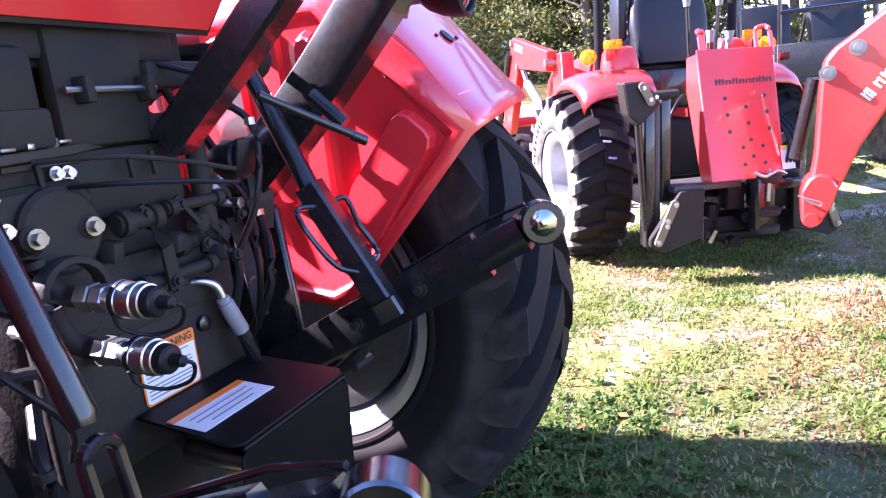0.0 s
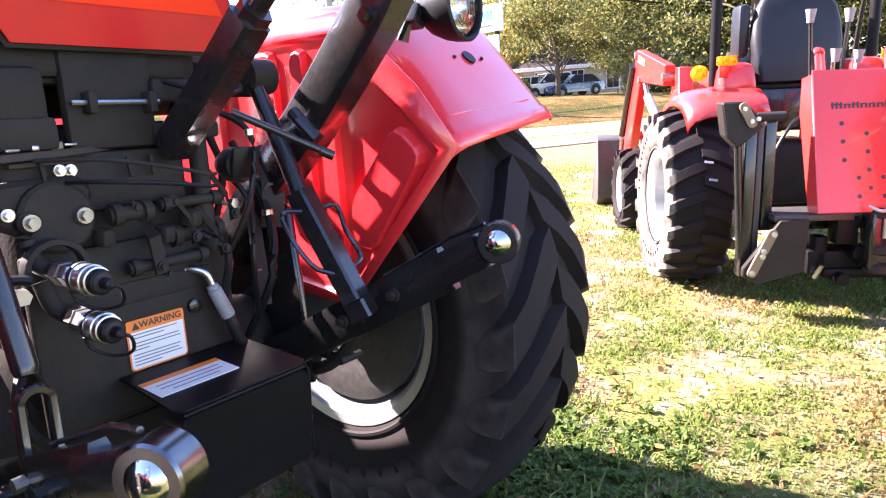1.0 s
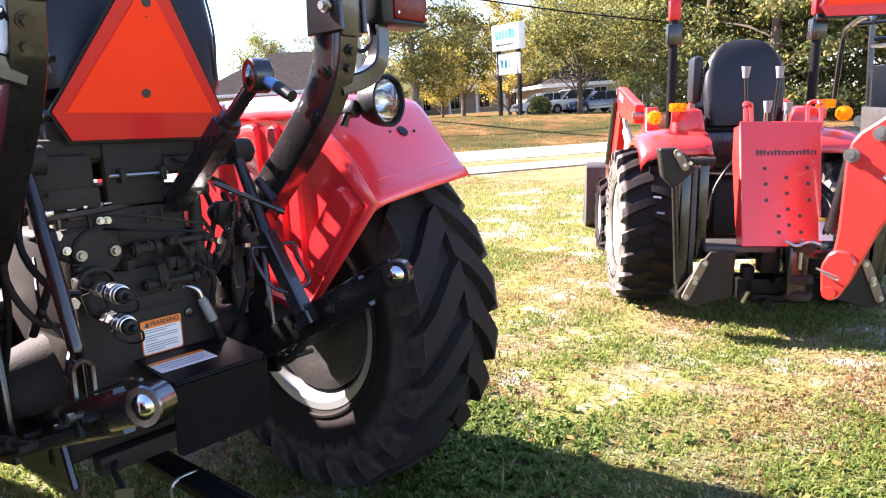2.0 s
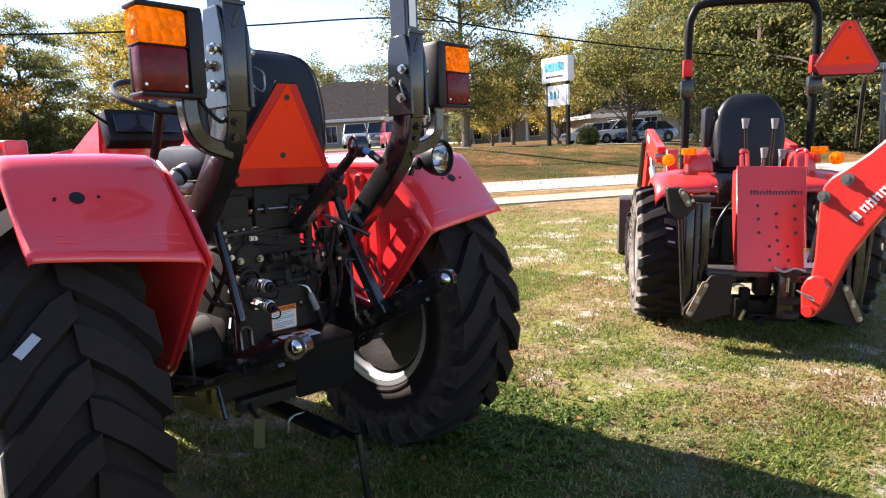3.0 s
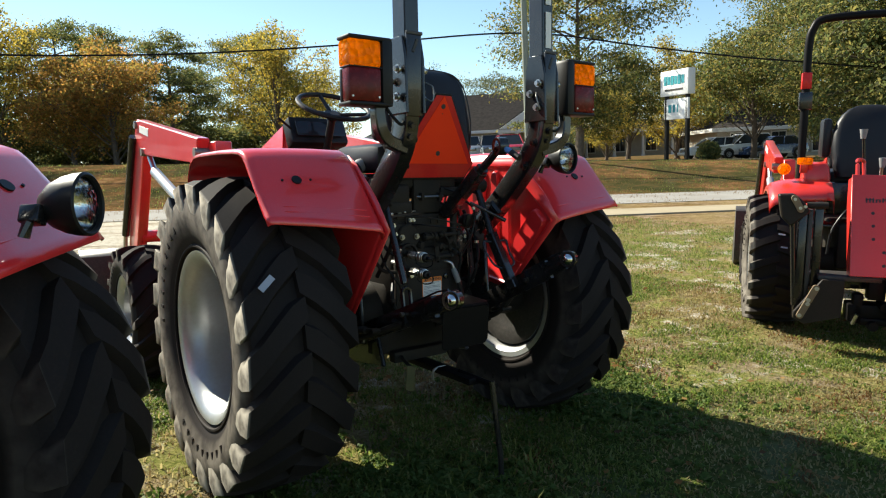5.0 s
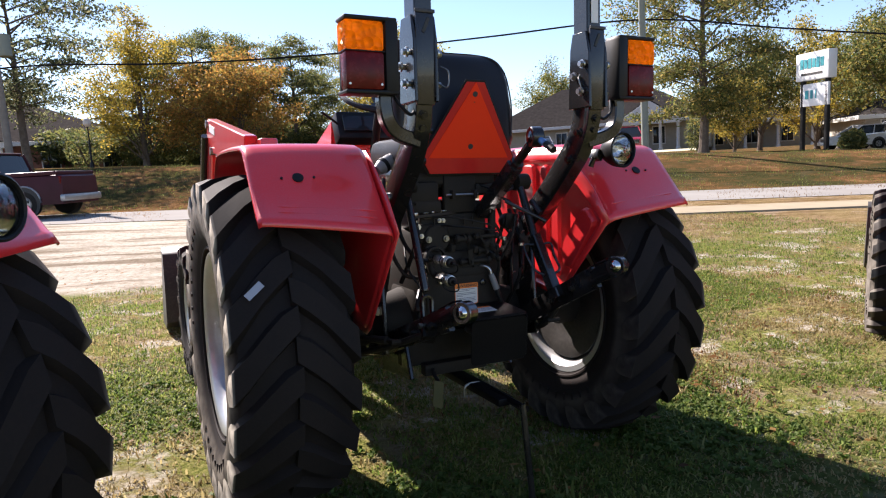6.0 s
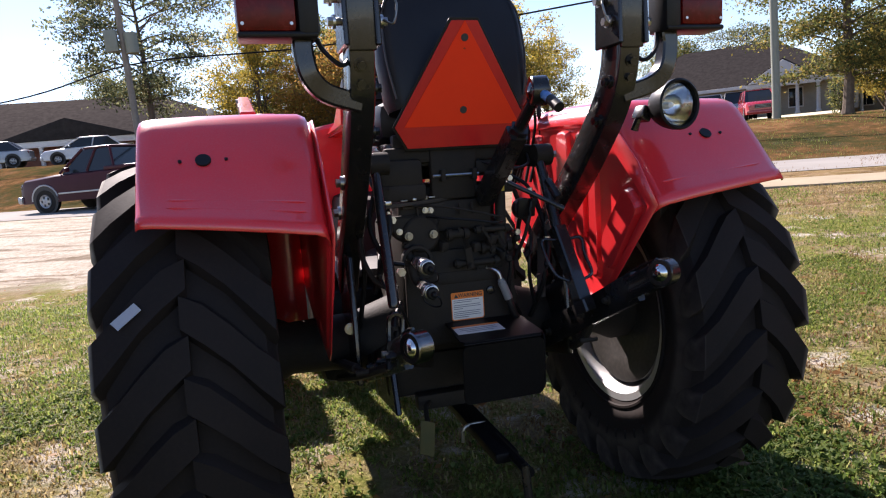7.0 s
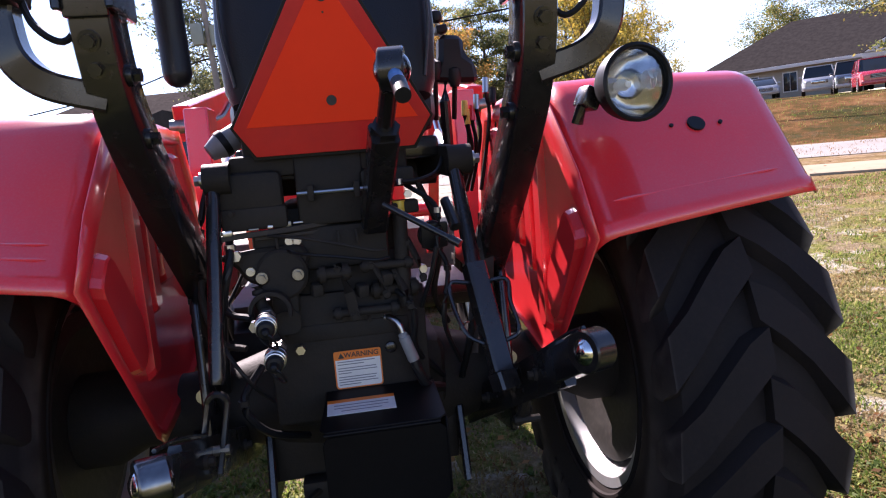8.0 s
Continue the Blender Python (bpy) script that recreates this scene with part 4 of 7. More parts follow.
    part("grommet", bm, PLASTIC, shell, "black rubber grommet")
    for off in (-0.055, 0.055):
        part("screw_hole", tube([centre + Vector((off, 0, 0)) - out * 0.004, centre + Vector((off, 0, 0)) + out * 0.002], 0.0045, 10), PLASTIC, shell)
    return shell


def work_lamp(parent, at, yaw=0.0, tilt=0.0):
    """A round work lamp with a black housing, chrome bowl and clear lens, facing -y."""
    m = pose(*at, tilt, 0, yaw) @ Matrix.Scale(0.93, 4)
    bm = lathe([(0.085, 0.012), (0.075, 0.034), (0.05, 0.056), (0.02, 0.07), (-0.005, 0.076), (-0.03, 0.078), (-0.034, 0.072), (-0.03, 0.068), (-0.005, 0.066)], "y", count=36, caps=False)
    body = part("lamp_housing", bm, PLASTIC, parent, "round black lamp housing")
    body.matrix_basis = m
    bowl = part("reflector", lathe([(-0.012, 0.067), (0.02, 0.058), (0.045, 0.035), (0.055, 0.012), (0.055, 0.001)], "y", count=32, caps=False), CHROME, body)
    part("bulb", lathe([(0.054, 0.01), (0.03, 0.012), (0.012, 0.008), (0.01, 0.001)], "y", count=14), WHITE_LABEL, body)
    lens = part("lens", lathe([(-0.022, 0.067), (-0.03, 0.05), (-0.034, 0.025), (-0.035, 0.001), (-0.031, 0.001), (-0.028, 0.05), (-0.018, 0.067)], "y", count=32, caps=False), CLEAR, body, "clear ribbed glass lens")
    lens.visible_shadow = False
    bm = tube([(-0.03, 0.06, -0.01), (-0.075, 0.075, -0.035), (-0.08, 0.085, -0.07)], 0.013, 8)
    block((0.04, 0.05, 0.045), (-0.06, 0.07, -0.02), (0, 25, 0), bm=bm, bevel=0.006)
    part("bracket", bm, BLACK, body)
    return body


def smv_sign(parent, at, lean, size=1.0, rz=0.0, name="slow_vehicle_sign"):
    """The slow-moving-vehicle triangle: a fluorescent middle in a dark red retroreflective rim, with cut corners. Faces -y."""
    holder = part(name, plate([(-0.203, 0.0), (-0.165, -0.062), (0.165, -0.062), (0.203, 0.0), (0.038, 0.29), (-0.038, 0.29)], 0.004, "xz", 0.0, 0.001), SMV_RIM, parent, "dark red reflective border of the triangle")
    holder.matrix_basis = pose(*at, lean, 0, rz) @ Matrix.Scale(size, 4)
    part("triangle", plate([(-0.176, 0.0), (0.176, 0.0), (0, 0.29)], 0.002, "xz", -0.0035, 0.0), SMV, holder, "fluorescent orange triangle")
    for z, r in ((0.045, 0.0105), (0.245, 0.0105), (0.215, 0.002)):
        part("mounting_hole", tube([(0, -0.003, z), (0, -0.0062, z)], r, 16), INK, holder)
    part("back_plate", plate([(-0.21, 0.0), (-0.17, -0.07), (0.17, -0.07), (0.21, 0.0), (0.042, 0.298), (-0.042, 0.298)], 0.003, "xz", 0.0045, 0.001), PLASTIC, holder)
    return holder


def signal_lamp(parent, side):
    """Amber and red box lamp on a bent arm outside the roll-bar."""
    x0, x1 = 0.455, 0.632
    w = x1 - x0
    drop = 0.02 if side < 0 else 0.006
    lx, lw = side * (x0 + 0.045 + (w - 0.045) / 2), w - 0.045
    y, low, high = -0.46, 1.538 - drop, 1.778 - drop
    mid = (low + high) / 2
    box = part("signal_lamp", block((0.05, 0.094, high - low), (side * (x0 + 0.02), y, mid), bevel=0.016), PLASTIC, parent, "black box lamp with amber and red lenses")
    for z in (low + 0.007, high - 0.007):
        part("lens_frame", block((w, 0.09, 0.014), (side * (x0 + x1) / 2, y, z), bevel=0.0065), PLASTIC, box)
    part("back_cover", block((lw - 0.012, 0.018, 0.12), (lx, y + 0.032, low + 0.07), bevel=0.005), PLASTIC, box)
    part("amber_lens", block((lw, 0.084, 0.094), (lx, y - 0.003, high - 0.06), bevel=0.013), AMBER, box, "faceted amber lens glowing in the sun")
    part("red_lens", block((lw, 0.06, 0.122), (lx, y - 0.014, low + 0.073), bevel=0.013), RED_LENS, box, "dark red lens")
    part("lens_seam", block((lw + 0.002, 0.07, 0.004), (lx, y - 0.01, low + 0.132), bevel=0.001), PLASTIC, box)
    for k in (-1, 1):
        part("lens_screw", tube([(lx + k * lw * 0.4, y - 0.046, low + 0.03), (lx + k * lw * 0.4, y - 0.041, low + 0.03)], 0.004, 8), STEEL, box)
    part("lamp_bulb", lathe([(-0.015, 0.012), (0.0, 0.016), (0.015, 0.012), (0.02, 0.001)], "y", (lx, y, high - 0.058), 12), CHROME, box)
    arm = tube(smooth_line([(side * 0.482, -0.45, 1.58), (side * 0.486, -0.45, 1.53), (side * 0.489, -0.45, 1.5), (side * 0.478, -0.45, 1.44), (side * 0.44, -0.44, 1.4), (side * 0.36, -0.425, 1.375)], 6), 0.023, square=True, height=0.021, up=(0, 1, 0))
    part("lamp_arm", arm, BLACK, box)
    wire = tube(smooth_line([(side * 0.47, -0.43, 1.56), (side * 0.44, -0.47, 1.49), (side * 0.4, -0.47, 1.46), (side * 0.37, -0.45, 1.5)]), 0.006, 6)
    part("wire", wire, PLASTIC, box)
    return box


def rollbar(parent):
    for side in (-1, 1):
        lower = [(side * 0.345, 0.16, 0.84), (side * 0.348, 0.06, 0.95), (side * 0.35, -0.1, 1.085), (side * 0.353, -0.2, 1.174), (side * 0.355, -0.292, 1.264), (side * 0.356, -0.37, 1.347), (side * 0.356, -0.414, 1.42), (side * 0.356, -0.434, 1.5), (side * 0.355, -0.438, 1.6)]
        post = part("roll_bar_post", tube(smooth_line(lower, 5), 0.049, square=True, height=0.031, up=(1, 0, 0), chamfer=0.09), BLACK, parent, "black curved roll-bar post")
        bm = plate([(-0.505, 1.5), (-0.375, 1.5), (-0.38, 1.6), (-0.385, 1.72), (-0.4, 1.78), (-0.48, 1.78), (-0.498, 1.7)], 0.012, "yz", side * 0.393, 0.003)
        plate([(-0.505, 1.5), (-0.375, 1.5), (-0.38, 1.6), (-0.385, 1.72), (-0.4, 1.78), (-0.48, 1.78), (-0.498, 1.7)], 0.012, "yz", side * 0.317, 0.003, bm=bm)
        block((0.066, 0.014, 0.3), (side * 0.355, -0.489, 1.64), bm=bm, bevel=0.004)
        part("hinge_plate", bm, BLACK, post)
        for y, z in ((-0.462, 1.56), (-0.422, 1.62), (-0.472, 1.66)):
            part("hinge_pin", tube([(side * 0.3, y, z), (side * 0.415, y, z)], 0.009, 8), ZINC, post)
            bolts(post, [(side * 0.41, y, z)], (side, 0, 0), 0.011, 0.018)
            bolts(post, [(side * 0.305, y, z)], (-side, 0, 0), 0.011, 0.018)
        loop = tube(smooth_line([(side * 0.29, -0.472, 1.62), (side * 0.27, -0.492, 1.6), (side * 0.28, -0.502, 1.55), (side * 0.3, -0.482, 1.56)]), 0.003, 6)
        part("pin_clip", loop, ZINC, post)
        bolts(post, [(side * 0.36, -0.474, 1.46), (side * 0.36, -0.458, 1.42)], (0, -1, -0.3), 0.011, 0.018, BLACK)
        bolts(post, [(side * 0.384, -0.2, 1.18), (side * 0.384, -0.1, 1.09)], (side, 0, 0), 0.013, 0.02)
        bolts(post, [(side * 0.325, -0.425, 1.41), (side * 0.325, -0.365, 1.31)], (-side, 0, 0), 0.012, 0.02, BLACK)
        upper = [(side * 0.355, -0.438, 1.58), (side * 0.352, -0.437, 1.78), (side * 0.35, -0.432, 2.3), (side * 0.33, -0.427, 2.4), (side * 0.26, -0.422, 2.45), (0, -0.42, 2.455)]
        top = part("roll_bar_upright", tube(smooth_line(upper, 5), 0.032, square=True, height=0.042, up=(0, 0.2, 1), chamfer=0.12), BLACK, post, "black square-tube upright")
        part("hinge_slot", block((0.011, 0.002, 0.05), (side * 0.352, -0.4975, 1.745), (0, 24, 0), 0), INK, post)
        part("hinge_lip", block((0.072, 0.006, 0.012), (side * 0.355, -0.497, 1.79), bevel=0.002), DARK_GREY, post)
        if side > 0:
            part("sticker", block((0.032, 0.002, 0.15), (0.352, -0.4815, 1.885), bevel=0), WHITE_LABEL, post, "tall pale sticker")
            part("sticker", block((0.032, 0.002, 0.11), (0.352, -0.481, 2.045), bevel=0), WHITE_LABEL, post, "pale sticker")
            part("reflector_strip", block((0.002, 0.022, 0.12), (0.386, -0.44, 1.87), bevel=0), BRASS, post, "amber reflector strip")


def ball_end(parent, at, axis, r=0.04, name="ball_joint", ring=None, ball=None):
    d = Vector(axis).normalized()
    p = Vector(at)
    collar = part(name, tube([p - d * 0.022, p - d * 0.019, p + d * 0.019, p + d * 0.022], r, 24, radii=[r * 0.92, r, r, r * 0.92]), ring or BLACK, parent)
    bm = bmesh.new()
    bmesh.ops.create_uvsphere(bm, u_segments=20, v_segments=12, radius=r * 0.86)
    for v in bm.verts:
        k = v.co.dot(d)
        v.co = v.co - d * k + d * max(-0.033, min(0.033, k))
    bmesh.ops.translate(bm, verts=bm.verts, vec=p)
    part("ball", bm, ball or CHROME, collar, "polished steel ball")
    return collar


def hitch(parent, tips):
    """Three-point hitch, gearcase, hydraulics and guard at the back of the tractor."""
    case = part("gearcase", block((0.34, 0.46, 0.36), (-0.03, 0.155, 0.86), bevel=0.03), CAST, parent, "dark cast-iron gearcase")
    part("lower_case", block((0.42, 0.3, 0.2), (0.0, 0.12, 0.7), bevel=0.04), CAST, case)
    part("lift_housing", block((0.28, 0.34, 0.14), (-0.02, 0.11, 1.08), bevel=0.02), CAST, case)
    for side in (-1, 1):
        part("axle_housing", lathe([(side * 0.1, 0.15), (side * 0.2, 0.14), (side * 0.34, 0.095), (side * 0.55, 0.085), (side * 0.62, 0.12), (side * 0.7, 0.12)], "x", at=(0, 0.14, 0.64), count=24), CAST, case)
    # cover plates and flanges of the lift housing, standing at uneven depths
    covers = [((0.15, 0.03, 0.17), (-0.028, -0.09, 1.19), 0.012), ((0.36, 0.04, 0.05), (-0.06, -0.075, 1.245), 0.01), ((0.14, 0.04, 0.09), (-0.2, -0.1, 1.19), 0.015), ((0.14, 0.03, 0.05), (-0.195, -0.11, 1.135), 0.008), ((0.12, 0.03, 0.04), (0.1, -0.1, 1.2), 0.008), ((0.13, 0.04, 0.03), (0.1, -0.09, 1.13), 0.006),
              ((0.3, 0.03, 0.1), (-0.06, -0.085, 1.055), 0.02), ((0.28, 0.03, 0.04), (-0.02, -0.085, 0.86), 0.006)]
    for size, at, bevel in covers:
        part("cover_plate", block(size, at, bevel=bevel), CAST, case)
    yoke = part("yoke_casting", plate([(-0.29, 1.058), (-0.2, 1.068), (-0.105, 1.07), (-0.085, 1.045), (-0.1, 1.0), (-0.13, 0.985), (-0.2, 0.985), (-0.23, 1.0), (-0.245, 1.03)], 0.03, "xz", -0.105, 0.008), CAST, case)
    part("yoke_boss", lathe([(-0.1, 0.058), (-0.128, 0.056), (-0.133, 0.05), (-0.134, 0.0005)], "y", (-0.15, 0, 1.008), 36), CAST, yoke)
    part("yoke_neck", block((0.06, 0.03, 0.07), (-0.15, -0.11, 0.945), bevel=0.012), CAST, yoke)
    for x, z in ((-0.192, 1.007), (-0.115, 1.007)):
        part("bolt_ear", lathe([(-0.1, 0.02), (-0.134, 0.017), (-0.1365, 0.014), (-0.1365, 0.0005)], "y", (x, 0, z), 20), CAST, yoke)
    # linkage shafts, levers and clevises
    for x0, x1, y, z, r in ((-0.075, 0.0, -0.13, 1.0, 0.013), (0.02, 0.14, -0.12, 1.005, 0.009), (-0.05, 0.1, -0.12, 0.905, 0.01), (0.04, 0.15, -0.1, 0.945, 0.014)):
        shaft = part("linkage_shaft", tube([(x0, y, z), (x1, y, z)], r, 12), CAST, case)
        for x in (x0 + 0.012, x1 - 0.012):
            part("shaft_collar", tube([(x - 0.007, y, z), (x + 0.007, y, z)], r * 1.5, 12), CAST, shaft)
    for (ya, za), (yb, zb), x, w in (((-0.13, 1.02), (-0.135, 0.89), -0.03, 0.011), ((-0.12, 1.02), (-0.13, 0.93), 0.045, 0.008), ((-0.11, 0.99), (-0.14, 0.9), 0.095, 0.009), ((-0.1, 1.06), (-0.13, 0.96), 0.13, 0.008)):
        lever = part("linkage_lever", tube([(x, ya, za), (x + 0.02, (ya + yb) / 2 - 0.01, (za + zb) / 2), (x + 0.03, yb, zb)], w, square=True, height=0.004), CAST, case)
        bolts(lever, [(x, ya - 0.006, za - 0.012), (x + 0.028, yb - 0.006, zb + 0.012)], (0, -1, 0), 0.006, 0.01, CAST)
    for at in ((0.02, -0.125, 0.955), (0.075, -0.125, 0.975), (0.115, -0.12, 0.92), (-0.08, -0.115, 0.965)):
        part("clevis", block((0.026, 0.03, 0.03), at, (10, 0, 18), 0.006), CAST, case)
    bolts(case, [(-0.192, -0.136, 1.007), (-0.115, -0.136, 1.007)], (0, -1, 0), 0.0085, 0.016, ZINC)
    bolts(case, [(-0.216, -0.122, 1.021), (-0.128, -0.105, 1.078), (-0.112, -0.105, 1.077)], (0, -1, 0), 0.0065, 0.014, STEEL)
    bolts(case, [(0.12, -0.1, 0.95), (0.03, -0.1, 0.88), (-0.14, -0.085, 0.9), (0.12, -0.11, 1.02), (-0.24, -0.13, 1.15), (0.11, -0.12, 1.135)], (0, -1, 0), 0.0045, 0.01, CAST)
    part("bright_pin", tube([(-0.1, -0.12, 1.18), (0.045, -0.12, 1.18)], 0.0048, 8), STEEL, case, "bright steel pin")
    for x in (-0.07, 0.03):
        part("pin_lug", block((0.014, 0.035, 0.035), (x, -0.115, 1.18), bevel=0.003), CAST, case)
    # two flat bars with small fittings along them
    for a, b, w in (((-0.27, -0.15, 1.1), (0.05, -0.06, 1.116), 0.006), ((-0.2, -0.11, 1.09), (0.03, -0.075, 1.1), 0.004)):
        part("flat_bar", tube([a, Vector(a).lerp(Vector(b), 0.5) + Vector((0, -0.004, -0.003)), b], 0.006, square=True, height=w), BROWN_GREY, case)
    for k, f in enumerate((0.03, 0.2, 0.31, 0.42, 0.5, 0.68, 0.76, 0.85, 0.95)):
        p = Vector((-0.26, -0.15, 1.11)).lerp(Vector((0.05, -0.06, 1.124)), f)
        size = ((0.02, 0.012, 0.012), (0.012, 0.01, 0.008), (0.022, 0.008, 0.005))[(k * 2) % 3]
        part("bar_fitting", block(size, p, (0, 4 * (k % 3) - 4, 12), 0.002), (STEEL, ZINC)[k % 2], case)
    for x in (-0.155, -0.02, 0.02):
        part("guide_post", block((0.007, 0.008, 0.035), (x, -0.115, 1.075), (0, -4, 0), 0.002), CAST, case)
    # cluttered hydraulic lines
    lines = [
        [(-0.17, -0.13, 1.096), (-0.1, -0.19, 1.092), (-0.02, -0.22, 1.075), (0.05, -0.23, 1.056), (0.075, -0.215, 1.054)],
        [(-0.13, -0.13, 1.06), (-0.1, -0.19, 1.058), (-0.02, -0.22, 1.048), (0.05, -0.23, 1.036), (0.08, -0.215, 1.036)],
        [(-0.25, -0.05, 1.2), (-0.3, -0.1, 1.05), (-0.27, -0.16, 0.95), (-0.22, -0.18, 0.93)],
        [(-0.24, -0.05, 1.15), (-0.33, -0.08, 1.0), (-0.3, -0.13, 0.88), (-0.24, -0.16, 0.86)],
        [(0.09, -0.1, 0.95), (0.13, -0.14, 0.9), (0.13, -0.11, 0.8), (0.2, -0.03, 0.7)],
        [(-0.3, 0.05, 1.25), (-0.33, -0.02, 1.1), (-0.31, 0.0, 0.9), (-0.33, 0.05, 0.7)],
        [(0.17, 0.0, 1.2), (0.22, -0.02, 1.05), (0.2, 0.02, 0.9), (0.24, 0.1, 0.8)],
    ]
    for k, line in enumerate(lines):
        part("hose", tube(smooth_line(line, 5), 0.0035 if k < 2 else 0.008, 8), PLASTIC if k % 3 else CAST, case)
    # couplers: a brown elbow, two hexes, a ringed bright collar and a capped mouth
    for a, b in (((-0.184, -0.2, 0.935), (-0.177, -0.304, 0.93)), ((-0.17, -0.192, 0.862), (-0.169, -0.3, 0.857))):
        p = Vector(a)
        d = (Vector(b) - p).normalized()
        body = part("hydraulic_coupler", tube([p + d * k for k in (0.03, 0.052, 0.053, 0.057, 0.058, 0.074, 0.075, 0.079, 0.08, 0.09, 0.091)], 0.02, 28, radii=[0.015, 0.015, 0.021, 0.0225, 0.0215, 0.0215, 0.0225, 0.0225, 0.0205, 0.0205, 0.018]), STEEL, parent, "bright steel quick coupler")
        part("hex_nut", tube([p - d * 0.012, p - d * 0.01, p + d * 0.008, p + d * 0.01], 0.018, 6, radii=[0.0165, 0.0185, 0.0185, 0.0165]), ZINC, body, "yellow-plated hex nut")
        part("hex_body", tube([p + d * 0.01, p + d * 0.014, p + d * 0.03, p + d * 0.032], 0.017, 6, radii=[0.012, 0.0175, 0.0175, 0.015]), STEEL, body)
        part("elbow", tube(smooth_line([p - d * 0.01, p - d * 0.035, p - d * 0.05 + Vector((-0.012, 0, 0.014)), p + Vector((-0.02, 0.06, 0.055))], 5), 0.0135, 12), CAST, body)
        part("dust_cap", tube([p + d * k for k in (0.089, 0.093, 0.102, 0.105, 0.106, 0.122, 0.125)], 0.016, 20, radii=[0.0185, 0.0185, 0.0175, 0.0145, 0.0085, 0.007, 0.003]), PLASTIC, body, "black rubber dust cap")
        part("cap_strap", tube(smooth_line([p + d * 0.116, p + d * 0.124 + Vector((0.012, 0, -0.008)), p + d * 0.106 + Vector((0.02, 0, -0.034)), p + d * 0.076 + Vector((0.008, 0, -0.044)), p + d * 0.056 + Vector((-0.012, 0, -0.032)), p + d * 0.054 + Vector((-0.02, 0, -0.012))], 5), 0.0026, 8), PLASTIC, body)
        part("strap_ring", tube([p + d * 0.05, p + d * 0.056], 0.0235, 24), PLASTIC, body)
    saddle = [(-0.179 + 0.042 * math.cos(math.radians(k)), 0.938 + 0.04 * math.sin(math.radians(k))) for k in range(-20, 201, 20)]
    part("hose_saddle", tube([(x, -0.165, z) for x, z in saddle], 0.005, square=True, height=0.012, up=(0, 1, 0)), CAST, case)
    part("saddle_tab", plate(rounded(0.06, 0.055, 0.02, centre=(-0.15, 0.9)), 0.008, "xz", -0.13, 0.002), CAST, case)
    # crimped hose that leaves the case by a bright elbow
    p = Vector((0.088, -0.105, 0.87))
    elbow = part("hose_elbow", tube(smooth_line([p + Vector((-0.03, 0.03, 0.004)), p + Vector((-0.012, 0.004, 0.008)), p + Vector((0.006, -0.012, -0.004)), p + Vector((0.014, -0.017, -0.03))], 6), 0.0075, 12), STEEL, parent, "bright steel hose elbow")
    part("elbow_nut", tube([p + Vector((-0.028, 0.026, 0.005)), p + Vector((-0.016, 0.012, 0.008))], 0.0125, 6), ZINC, elbow)
    part("crimp_sleeve", tube([p + Vector((0.012 + k * 0.022, -0.016 - k * 0.01, -0.026 - k * 0.066)) for k in (0, 0.04, 0.14, 0.16, 0.95, 1.0)], 0.013, 14, radii=[0.009, 0.0115, 0.0115, 0.0135, 0.0135, 0.012]), GREY_BOOT, elbow, "grey crimped sleeve")
    part("hose", tube(smooth_line([p + Vector((0.033, -0.026, -0.088)), p + Vector((0.042, -0.028, -0.12)), p + Vector((0.06, -0.02, -0.155)), p + Vector((0.1, 0.02, -0.18))], 5), 0.0115, 10), PLASTIC, elbow)
    # guard over the shaft
    guard = part("shaft_guard", plate([(-0.085, -0.1), (0.165, -0.1), (0.165, -0.285), (0.15, -0.3), (-0.085, -0.3), (-0.098, -0.285), (-0.088, -0.16)], 0.005, "xy", 0.0, 0.0015), SHEET_BLACK, parent, "black sheet-metal shaft guard")
    guard.matrix_basis = pose(0, -0.2, 0.71, 4, 0, 0) @ pose(0, 0.2, 0)
    part("guard_front", plate(rounded(0.255, 0.18, 0.02, centre=(0.034, -0.1)), 0.005, "xz", -0.298, 0.0015), SHEET_BLACK, guard)
    part("guard_lip", tube([(-0.09, -0.302, -0.004), (0.15, -0.302, -0.004)], 0.0035, 8), SHEET_BLACK, guard)
    part("guard_side", plate([(-0.1, -0.005), (-0.29, -0.005), (-0.3, -0.02), (-0.3, -0.17), (-0.28, -0.19), (-0.1, -0.19)], 0.005, "yz", 0.164, 0.0015), SHEET_BLACK, guard)
    part("backing_plate", block((0.36, 0.02, 0.3), (-0.02, -0.086, 0.8), bevel=0.006), CAST, parent)
    part("plate_plug", lathe([(-0.094, 0.014), (-0.104, 0.013), (-0.106, 0.009), (-0.106, 0.0005)], "y", (0.073, 0, 0.808), 20), BLACK, parent)
    part("output_shaft", tube([(0, -0.1, 0.62), (0, -0.27, 0.62)], 0.02, 12), STEEL, parent)
    # labels
    tilt = pose(-0.006, -0.099, 0.766, 0, 0, 0)
    card = part("warning_label", plate(rounded(0.103, 0.084, 0.006), 0.001, "xz", 0, 0), WHITE_LABEL, parent, "white and orange warning label")
    card.matrix_basis = tilt
    part("warning_band", plate(rounded(0.109, 0.021, 0.005, centre=(0, 0.0345)), 0.0014, "xz", 0.0, 0), ORANGE_LABEL, card)
    part("label_edge", plate(rounded(0.109, 0.09, 0.008), 0.0008, "xz", 0.0004, 0), ORANGE_LABEL, card)
    text_mesh("WARNING", 0.0165, pose(0.009, -0.0012, 0.0345, 90, 0, 0), INK, card, "lettering", 0.0002, 0.0003)
    part("warning_mark", plate([(-0.045, 0.028), (-0.03, 0.028), (-0.0375, 0.041)], 0.0006, "xz", -0.001, 0), INK, card)
